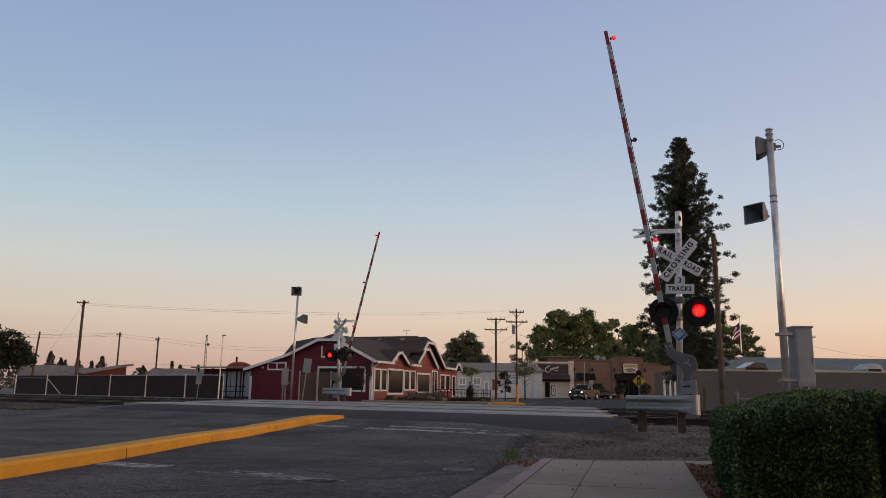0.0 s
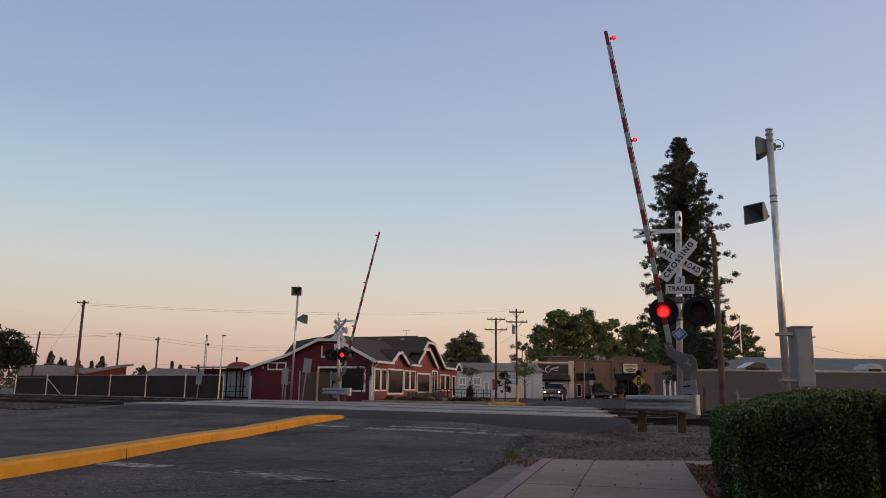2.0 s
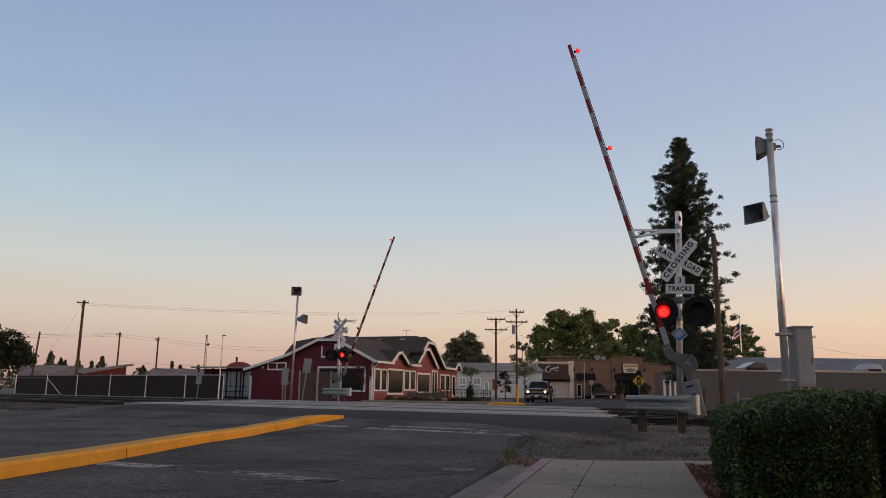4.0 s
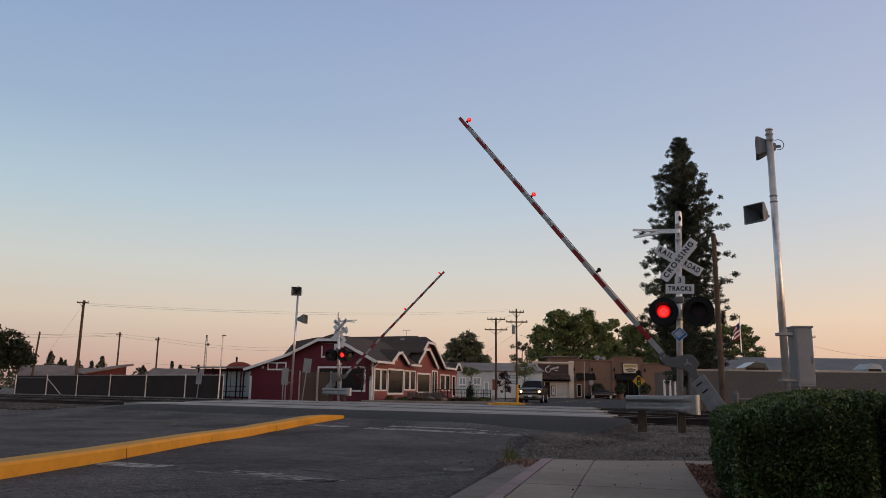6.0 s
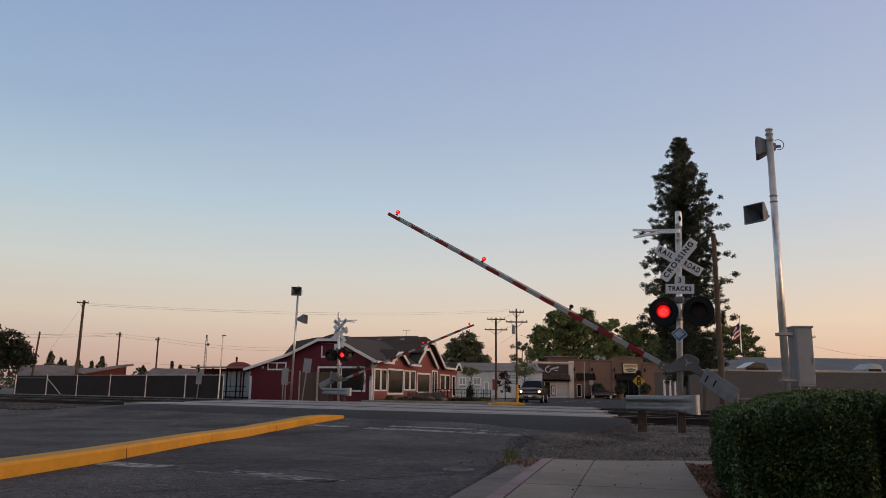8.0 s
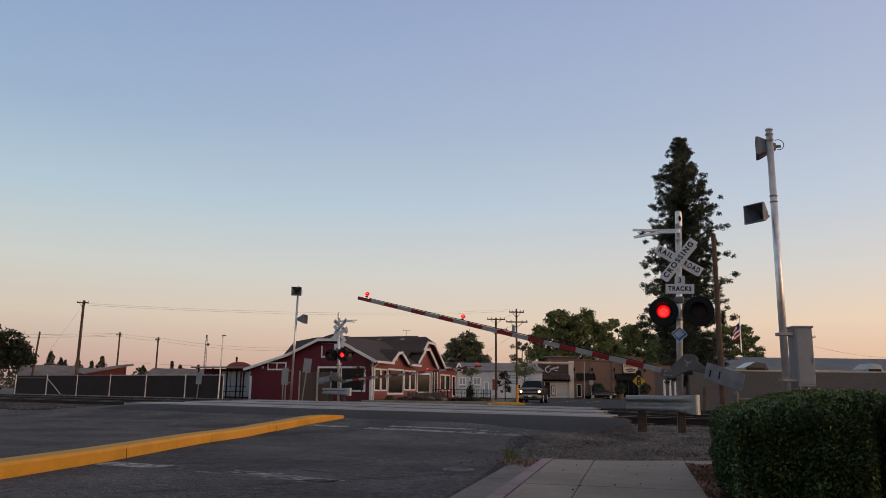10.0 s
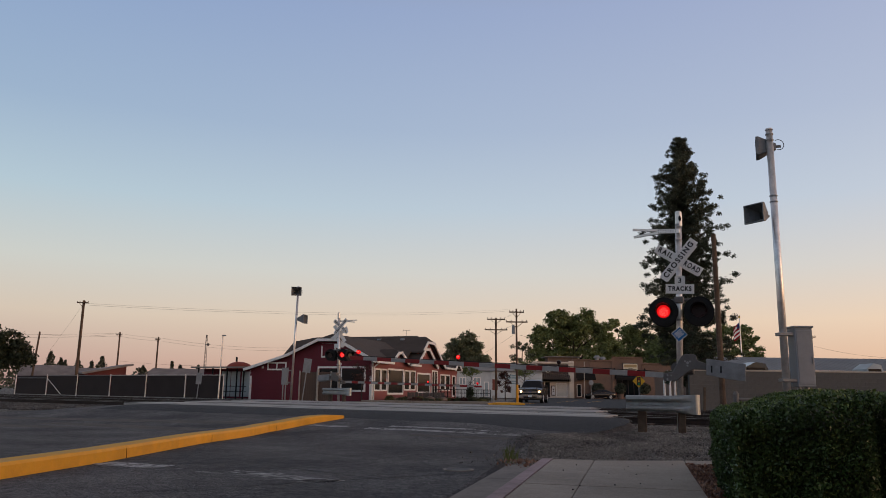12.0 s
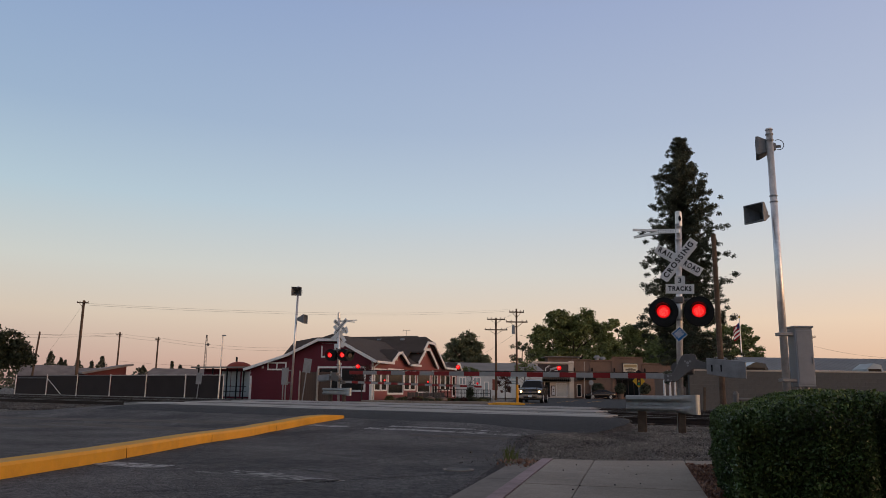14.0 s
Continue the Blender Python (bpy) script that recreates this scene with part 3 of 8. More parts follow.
    box(bm, LEAN * 2.76 - 0.1, -0.1, 2.72, LEAN * 2.76 + 0.1, 0.1, 2.86, 0.02)
    part("cross_arm", bm, M["cast"], g)
    cx = LEAN * 2.53 + 0.045
    for x, key in ((-0.36, "a"), (0.36, "b")):
        signal_lamp(g, pose(cx + x, -0.20, 2.53), lenses[key])
        other = "b" if key == "a" else "a"
        signal_lamp(g, pose(cx + x, 0.20, 2.53, 0, 0, 180), lenses[key])
        bm = B()
        cyl(bm, (cx + x, -0.1, 2.53), (cx + x, 0.1, 2.53), 0.045, seg=10)
        cyl(bm, (cx + x, 0, 2.53), (cx + x, 0, 2.79), 0.022, seg=8)
        part("lamp_bracket", bm, M["cast"], g)
    if side_lamp:
        signal_lamp(g, pose(cx - 0.72, 0.05, 2.53, 0, 0, 245), [])
        bm = B()
        cyl(bm, (cx - 0.36, 0, 2.79), (cx - 0.72, 0.05, 2.79), 0.025, seg=8)
        cyl(bm, (cx - 0.72, 0.05, 2.79), (cx - 0.72, 0.05, 2.53), 0.022, seg=8)
        part("lamp_bracket", bm, M["cast"], g)
    # blue notice
    bm = B()
    box(bm, -0.12, -0.004, -0.12, 0.12, 0.004, 0.12, 0.003, pose(0, 0, 0, 0, 45, 0))
    bs = part("notice", bm, M["sign_white"], g, "blue diamond emergency notice with white border")
    bs.matrix_basis = pose(LEAN * 2.05, -0.08, 2.05, 0, 6, 0)
    bm = B()
    box(bm, -0.108, -0.003, -0.108, 0.108, 0.003, 0.108, 0.002, pose(0, -0.004, 0, 0, 45, 0))
    part("face", bm, M["sign_blue"], bs)
    for i in range(5):
        bm = B()
        w = (0.085, 0.07, 0.088, 0.06, 0.08)[i]
        box(bm, -w, -0.009, 0.057 - i * 0.028, w, -0.0075, 0.072 - i * 0.028, 0, pose(0, 0, 0, 0, -45, 0))
        part("text_bar", bm, M["sign_white"], bs)
    # gate mechanism box on the mast
    bm = B()
    cyl(bm, (0.02, 0.0, 1.32), (0.02, 0.34, 1.32), 0.16, seg=18)
    box(bm, 0.02, 0.02, 1.20, 0.33, 0.32, 1.62, 0.03)
    cyl(bm, (0.215, -0.12, 1.44), (0.215, 0.05, 1.44), 0.12, seg=18)
    part("gate_motor", bm, M["cast"], g, "grey gate mechanism case")
    bm = B()
    box(bm, -0.25, -0.25, -0.25, 0.3, 0.25, 0.0, 0.02)
    part("footing", bm, M["old_concrete"], g)
    # moving arm: pivot at its origin, the boom lies 0.28 m below
    bm = B()
    prism(bm, [(-0.48, -0.24), (-0.30, -0.21), (-0.22, -0.05), (-0.12, 0.14), (-0.05, 0.18), (0.10, 0.19), (0.17, 0.16), (0.20, 0.06), (0.38, 0.0), (0.46, -0.02), (0.46, -0.14), (0.30, -0.13), (0.12, -0.13), (-0.04, -0.23), (-0.22, -0.39), (-0.48, -0.40)], 0.09, pose(0, -0.045, 0))
    bmesh.ops.bevel(bm, geom=bm.edges[:], offset=0.012, segments=1, affect="EDGES")
    arm = part("gate_arm", bm, M["cast"], g, "red and white striped gate arm on a grey casting")
    arm.matrix_basis = pose(PIVOT[0], PIVOT[1], PIVOT[2], 0, 80, 0)
    for q in ((0, 0), (0.05, 0.03), (-0.05, 0.03), (0.0, -0.06), (-0.40, -0.28), (-0.40, -0.36), (0.42, -0.06)):
        bm = B()
        cyl(bm, (q[0], -0.075, q[1]), (q[0], -0.04, q[1]), 0.028 if q == (0, 0) else 0.02, seg=12)
        part("bolt", bm, M["steel"], arm)
    bm = B()
    prism(bm, [(0.37, 0.10), (1.13, 0.03), (1.13, -0.32), (0.80, -0.30), (0.37, -0.23)], 0.05, pose(0, -0.11, 0))
    bmesh.ops.bevel(bm, geom=bm.edges[:], offset=0.008, segments=1, affect="EDGES")
    part("counterweight", bm, M["galv_plate"], arm, "flat grey counterweight plates")
    for x in (0.46, 0.64):
        bm = B()
        box(bm, x, -0.116, -0.18, x + 0.03, -0.108, -0.04)
        part("slot", bm, M["black"], arm)
    bm = B()
    prism(bm, [(0.42, 0.07), (1.10, 0.01), (1.10, -0.28), (0.42, -0.20)], 0.05, pose(0, 0.06, 0))
    part("counterweight", bm, M["galv_plate"], arm)
    bm = B()
    box(bm, -0.80, -0.02, -0.33, -0.46, 0.02, -0.23, 0.006)
    part("boom_joint", bm, M["steel"], arm)
    # boom: striped sleeves, tapering a little to the tip
    L, n = 7.9, 19
    x = -0.5
    step = (L - 0.86) / n
    for i in range(n + 1):
        k = i / n
        h = 0.057 - 0.015 * k
        bm = B()
        x1 = x - (step if i else 0.36)
        if x1 < -L - 0.01:
            break
        box(bm, x, -0.025, -0.28 - h, x1 + 0.001, 0.025, -0.28 + h, 0.004)
        part("stripe", bm, M["arm_red" if (n - i) % 2 == 0 else "arm_white"], arm)
        x = x1
    bm = B()
    cyl(bm, (-0.6, 0, -0.205), (-L + 0.3, 0, -0.225), 0.009, seg=6)
    part("lamp_cable", bm, M["wire"], arm)
    for x, which in ((-L + 0.22, ""), (-5.09, "a"), (-2.72, "b")):
        h = arm_lamp(arm, x, which, lenses[which] if which else [], face)
        h.location.z = -0.28
    return g, arm


PIVOT = (0.215, -0.18, 1.44)


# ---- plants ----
# near-black, so the shade deep in the hedge is in the colour
M["core_shade"] = mat("hedge_inner_shade", (0.012, 0.011, 0.008), 0.95, 0, 0.3, 12)

def leaf_cloud(pts, size, rnd, lean=None, stretch=1.8):
    """Small four-cornered leaves at the given places, each turned at random."""
    pts = np.asarray(pts, dtype=float)
    n = len(pts)
    a = rnd.normal(size=(n, 3))
    if lean is not None:
        a = a * 0.6 + lean
    a /= np.linalg.norm(a, axis=1)[:, None] + 1e-9
    b = np.cross(a, rnd.normal(size=(n, 3)))
    b /= np.linalg.norm(b, axis=1)[:, None] + 1e-9
    sz = size * rnd.uniform(0.6, 1.35, size=(n, 1))
    la, lb = a * sz * stretch / 2, b * sz / 2
    v = np.stack([pts - la, pts + lb - la * 0.1, pts + la, pts - lb - la * 0.1], axis=1).reshape(-1, 3)
    f = np.arange(4 * n).reshape(-1, 4)
    return v, f


def leaf_mesh(name, v, f, material):
    me = bpy.data.meshes.new(name)
    me.from_pydata(v.tolist(), [], f.tolist())
    me.materials.append(material)
    return me


def limb_set(bm, rnd, h, spread, count, r):
    cyl(bm, (0, 0, -0.3), (0, 0, h * 0.55), r, r * 0.6, 10)
    cyl(bm, (0, 0, h * 0.55), (0.2, 0.1, h * 0.9), r * 0.6, r * 0.15, 8)
    for i in range(count):
        a = rnd.uniform(0, 6.28)
        z = h * rnd.uniform(0.3, 0.6)
        e = spread * rnd.uniform(0.5, 0.85)
        cyl(bm, (0, 0, z), (e * math.cos(a), e * math.sin(a), z + e * rnd.uniform(0.4, 0.9)), r * 0.35, r * 0.08, 6)


def broad_tree(loc, h, spread, leaves, size, material, label, seed, base=0.3, clumps=170, group="trees behind the shops", puff=(0.10, 0.24), lobes=None):
    """Trunk, limbs and a crown of leaf clumps; lobes (x, z, radius) give the crown's masses, else it is one rounded mass."""
    rnd = np.random.default_rng(seed)
    t = thing("tree", pose(*loc), label, "tree", group)
    bm = B()
    limb_set(bm, rnd, h, spread, 9, max(0.06, h * 0.022))
    for x, z, r in lobes or ():
        cyl(bm, (0, 0, h * 0.3), (x, 0, z), h * 0.012, h * 0.004, 6)
    part("trunk", bm, M["trunk"], t)
    pts = []
    k = leaves // clumps
    weight = np.array([r * r for x, z, r in lobes]) if lobes else None
    for i in range(clumps):
        if lobes:
            x, z, r = lobes[rnd.choice(len(lobes), p=weight / weight.sum())]
            d = rnd.normal(size=3)
            d /= np.linalg.norm(d)
            c = np.array((x, 0, z)) + d * r * rnd.uniform(0.45, 1.0) * np.array((1, 1, 0.85))
            cr = spread * rnd.uniform(*puff)
        else:
            a, q = rnd.uniform(0, 6.283), rnd.uniform(0, 1)
            zz = rnd.uniform(base, 0.96)
            rad = spread * math.sqrt(max(0.03, 1 - ((zz - base - (1 - base) * 0.38) / ((1 - base) * 0.66)) ** 2)) * (0.35 + 0.6 * math.sqrt(q))
            c = np.array((rad * math.cos(a), rad * math.sin(a), zz * h))
            cr = spread * rnd.uniform(*puff)
        d = rnd.normal(size=(k, 3))
        d /= np.linalg.norm(d, axis=1)[:, None]
        pts.append(c + d * cr * rnd.uniform(0.2, 1.15, size=(k, 1)) * np.array((1, 1, 0.72)))
    v, f = leaf_cloud(np.concatenate(pts), size, rnd)
    crown = new("crown", leaf_mesh("crown", v, f, material))
    crown.parent = t
    tagged(crown, label="uneven leafy crown with gaps", kind="stuff")
    return t


def redwood(loc, h):
    """A conifer: whorls of branches, each carrying separate tufts of needles."""
    rnd = np.random.default_rng(11)
    t = thing("redwood_tree", pose(*loc), "tall dark conifer with ragged branch tufts", "tree")
    bm = B()
    cyl(bm, (0, 0, -0.3), (0.1, 0, h * 0.97), 0.34, 0.03, 12)
    pts, size = [], []
    z = h * 0.10
    while z < h * 0.992:
        d = h - z
        reach = min(0.82 * d ** 0.62, 2.1 + 0.05 * d) * (0.9 if z < h * 0.16 else 1)
        for j in range(8 if d > 2.5 else 6):
            a = rnd.uniform(0, 6.283)
            e = reach * rnd.choice([0.4, 0.6, 0.75, 0.88, 0.98, 1.08]) * rnd.uniform(0.9, 1.08)
            if z < h * 0.25 and math.cos(a) < -0.2:
                e *= 0.78
            root = np.array((0, 0, z))
            tip = np.array((e * math.cos(a), e * math.sin(a), z + e * (0.16 + 0.6 * max(0.0, z / h - 0.5)) - 0.02 * e * e + rnd.uniform(-0.35, 0.35)))
            cyl(bm, root.tolist(), tip.tolist(), 0.04, 0.008, 5)
            q = 0.22
            while q < 1.06:
                c = root + (tip - root) * q + rnd.normal(size=3) * np.array((0.13, 0.13, 0.17))
                r = rnd.uniform(0.15, 0.27) * (1.0 if d > 1.5 else 0.75)
                k = int(56 + 190 * r)
                s = rnd.normal(size=(k, 3))
                s /= np.linalg.norm(s, axis=1)[:, None]
                pts.append(c + s * r * rnd.uniform(0.15, 1.1, size=(k, 1)) * np.array((1.1, 1.1, 0.85)))
                q += rnd.uniform(0.20, 0.36) / max(0.5, e)
        z += 0.20 + 0.15 * min(1.0, d / 8)
    part("trunk", bm, M["trunk"], t)
    v, f = leaf_cloud(np.concatenate(pts), 0.050, rnd, None, 2.6)
    crown = new("crown", leaf_mesh("crown", v, f, M["redwood"]))
    crown.parent = t
    tagged(crown, label="dark needle tufts in ragged layers", kind="stuff")


def build_hedge():
    fr = pose(2.28, 6.0, 0.08, 0, 0, -17.5)
    h = thing("hedge", fr, "dense clipped dark green boxwood hedge", "hedge")
    rnd = np.random.default_rng(3)
    x1, y0, y1, top = 4.6, -0.65, 2.95, 0.83
    # solid boxes behind the leaves, coloured as the shade between them
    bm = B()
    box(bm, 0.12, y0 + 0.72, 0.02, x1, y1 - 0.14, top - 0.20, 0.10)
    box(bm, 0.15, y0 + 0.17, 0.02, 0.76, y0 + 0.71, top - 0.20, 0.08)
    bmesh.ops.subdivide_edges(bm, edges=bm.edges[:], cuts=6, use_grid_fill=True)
    part("shade_core", bm, M["core_shade"], h, "near-black solid core standing for the shade inside the hedge")
    pts, lean, lit_fresh = [], [], []

    def swell(p):
        return 0.055 * noise.noise(Vector(p) * 1.7) + 0.05 * noise.noise(Vector(p) * 6)
    for n, kind in ((40000, "side"), (90000, "top"), (52000, "front"), (6000, "back")):
        for i in range(n):
            dep = abs(rnd.normal()) * (0.03 if kind == "top" else 0.065)
            if kind == "side":
                p = (0.0, rnd.uniform(y0, y1), rnd.uniform(0.0, top)); nrm = (-1, 0, 0)
            elif kind == "top":
                p = (rnd.uniform(0.02, 3.4), rnd.uniform(y0, y1), top); nrm = (0, 0, 1)
            elif kind == "front":
                x = rnd.uniform(0.0, 2.3)
                p = (x, y0 + 0.55 * smooth01((x - 0.84 - 0.10 * noise.noise((x, 0, len(pts) % 97))) / 0.2), rnd.uniform(0, top)); nrm = (0, -1, 0)  # a gap opens in the front face
            else:
                p = (rnd.uniform(0.0, 3.6), y1, rnd.uniform(0, top)); nrm = (0, 1, 0)
            s = swell(p) - dep + 0.03
            rd = 0.13  # rounded shoulders
            q = [p[j] + nrm[j] * s for j in range(3)]
            if kind != "top" and q[2] > top - rd:
                k = (q[2] - (top - rd)) / rd
                for j in range(2):
                    q[j] -= nrm[j] * rd * (1 - math.sqrt(max(0, 1 - k * k * 0.9))) 
            if kind == "top":
                e = min(q[0], q[1] - y0, y1 - q[1])
                if e < rd:
                    k = 1 - e / rd
                    q[2] -= rd * (1 - math.sqrt(max(0, 1 - k * k * 0.9)))
            sh = max(0.0, 1 - q[0] / 0.95)
            q[2] += (0.035 * math.sin(min(max(q[0] - 0.3, 0), 2.2) / 2.2 * math.pi) - 0.11 * sh * sh * (3 - 2 * sh)) * max(0, q[2]) / top
            # every fourth top leaf gets the lighter, skylit colour
            if kind == "top" and i % 4 == 0:
                lit_fresh.append((q[0], q[1], q[2] + 0.008))
                continue
            pts.append(q); lean.append([c * (0.15 if kind == "top" else 0.55) + (0.2 if j == 2 else 0) for j, c in enumerate(nrm)])
    v, f = leaf_cloud(pts, 0.0150, rnd, np.array(lean), 1.9)
    ob = new("foliage", leaf_mesh("foliage", v, f, M["hedge_leaf"]))
    ob.parent = h
    tagged(ob, label="small glossy hedge leaves", kind="stuff")
    v, f = leaf_cloud(lit_fresh, 0.0145, rnd, np.array((0, 0, 0.7)), 1.9)
    ob = new("lit_new_shoots", leaf_mesh("lit_new_shoots", v, f, M["lit_fresh_leaf"]))
    ob.parent = h
    tagged(ob, label="new shoots on the clipped top, coloured lighter for the skylight there", kind="stuff")


# ---- poles and fixtures ----
def horn_speaker(parent, m, k=1.0):
    m = m @ Matrix.Diagonal((k, k, k, 1))
    bm = B()
    s0, s1, d = 0.06, 0.215, 0.32
    ring = []
    for s, y in ((s0, 0.0), (s1, -d), (s1, -d - 0.05), (s1 - 0.02, -d - 0.05), (s1 - 0.03, -d + 0.02), (s0, -0.02)):
        ring.append([bm.verts.new((x * s, y, z * s * 0.86)) for x, z in ((-1, -1), (1, -1), (1, 1), (-1, 1))])
    for p, q in zip(ring, ring[1:]):
        for i in range(4):
            bm.faces.new((p[i], p[(i + 1) % 4], q[(i + 1) % 4], q[i]))
    bm.faces.new(ring[0]); bm.faces.new(ring[-1][::-1])
    bmesh.ops.recalc_face_normals(bm, faces=bm.faces[:])
    ob = part("horn", bm, M["horn"], parent, "square weathered grey horn loudspeaker")
    ob.matrix_basis = m
    bm = B()
    box(bm, -s0 * 1.3, -0.06, -s0 * 1.1, s0 * 1.3, -0.045, s0 * 1.1)
    part("mouth", bm, M["horn_mouth"], ob)
    bm = B()
    cyl(bm, (0, 0, 0), (0, 0.09, 0), 0.03, seg=8)
    part("bracket", bm, M["steel"], ob)


M["horn_mouth"] = mat("horn_throat", (0.022, 0.026, 0.028), 0.7, 0, 0.2, 8)
M["horn"] = mat("weathered_horn", (0.17, 0.175, 0.18), 0.6, 0.2, 0.25, 9)


def horn_pole(m, lean, top, horns, cabinet, label, big=1.0):
    p = thing("horn_pole", m, label, "warning horn pole", "warning horn poles")
    bm = B()
    cyl(bm, (0, 0, 0), (lean * top, 0, top), 0.070, 0.064, 18)
    pole = part("pole", bm, M["alu"], p, "", True)
    bm = B()
    cyl(bm, (lean * top, 0, top), (lean * top, 0, top + 0.03), 0.076, 0.066, 18)
    part("cap", bm, M["alu"], p)
    for hm in horns:
        horn_speaker(p, hm, big)
    # the lead loops out of the upper horn and back to the pole
    bm = B()
    for i in range(12):
        a, b = radians(-110 + 20 * i), radians(-90 + 20 * i)
        c, r = Vector((lean * top + 0.17, 0.0, top - 0.30)), 0.105
        cyl(bm, c + Vector((math.cos(a), 0, math.sin(a))) * r, c + Vector((math.cos(b), 0, math.sin(b))) * r, 0.007, seg=5)
    part("lead", bm, M["wire"], p)
    cx, cz0, cz1, cs = cabinet
    bm = B()
    box(bm, cx - 0.17, -0.13, cz0, cx + 0.17, 0.16, cz1, 0.012)
    cab = part("cabinet", bm, M["greybox"], p, "grey steel equipment cabinet")
    bm = B()
    box(bm, cx - 0.14, -0.142, cz0 + 0.05, cx + 0.14, -0.128, cz1 - 0.05, 0.006)
    part("cabinet_door", bm, M["greybox"], cab)
    bm = B()
    box(bm, cx - 0.185, -0.16, cz1 - 0.005, cx + 0.185, 0.19, cz1 + 0.03, 0.006)
    part("cabinet_lid", bm, M["greybox"], cab)
    bm = B()
    box(bm, cx + 0.12, -0.165, cz0 + 0.42, cx + 0.145, -0.142, cz0 + 0.56, 0.005)
    part("latch", bm, M["steel"], cab)
    for dx in (-0.09, 0.06):
        bm = B()
        cyl(bm, (cx + dx, 0, 0), (cx + dx, 0, cz0 + 0.01), 0.035, seg=10)
        part("conduit", bm, M["steel"], p)
    for z in (cz0 + 0.12, cz1 - 0.12):
        bm = B()
        box(bm, -0.11 + lean * z, -0.1, z - 0.03, 0.02 + cx * 0.6, 0.1, z + 0.03, 0.008)
        part("strap", bm, M["steel"], p)
    for z in (top * 0.985, top * 0.965, top * 0.775, top * 0.755):
        bm = B()
        cyl(bm, (lean * z, 0, z - 0.008), (lean * z, 0, z + 0.008), 0.076, seg=16)
        part("band", bm, M["steel"], p)
    return p


def utility_pole(loc, h, r, bars, label, lean=0.0, face=0.0, transformer=False, group="utility poles"):
    p = thing("utility_pole", pose(*loc, 0, lean, face), label, "utility pole", group)
    bm = B()
    cyl(bm, (0, 0, -0.4), (0, 0, h), r, r * 0.72, 10)
    part("shaft", bm, M["wood_pole"], p)
    for z, w in bars:
        bm = B()
        box(bm, -w / 2, -r - 0.1, z - 0.06, w / 2, -r, z + 0.06)
        cb = part("crossarm", bm, M["wood_pole"], p)
        for x in (-w * 0.46, -w * 0.25, w * 0.25, w * 0.46):
            bm = B()
            cyl(bm, (x, -r - 0.05, z + 0.06), (x, -r - 0.05, z + 0.22), 0.05, 0.03, 6)
            part("insulator", bm, M["cast"], cb)
        for sx in (-1, 1):
            bm = B()
            cyl(bm, (0, -r * 0.8, z - 0.55), (sx * w * 0.3, -r - 0.05, z - 0.03), 0.025, seg=5)
            part("brace", bm, M["wood_pole"], cb)
    if transformer:
        bm = B()
        cyl(bm, (-0.30, 0, h - 2.55), (-0.30, 0, h - 1.75), 0.17, seg=12)
        cyl(bm, (-0.30, 0, h - 1.75), (-0.30, 0, h - 1.66), 0.17, 0.08, 12)
        part("transformer", bm, M["greybox"], p, "grey can transformer")
    return p


def cable(a, b, sag, r=0.012, group="overhead wires"):
    cu = bpy.data.curves.new("overhead_wire", "CURVE")
    cu.dimensions, cu.bevel_depth, cu.bevel_resolution = "3D", r, 0
    sp = cu.splines.new("POLY")
    n = 14
    sp.points.add(n)
    a, b = Vector(a), Vector(b)
    for i in range(n + 1):
        k = i / n
        q = a.lerp(b, k) - Vector((0, 0, sag * 4 * k * (1 - k)))
        sp.points[i].co = (*q, 1)
    cu.materials.append(M["wire"])
    tagged(new("overhead_wire", cu), "thin dark sagging overhead wire", "wire", group)


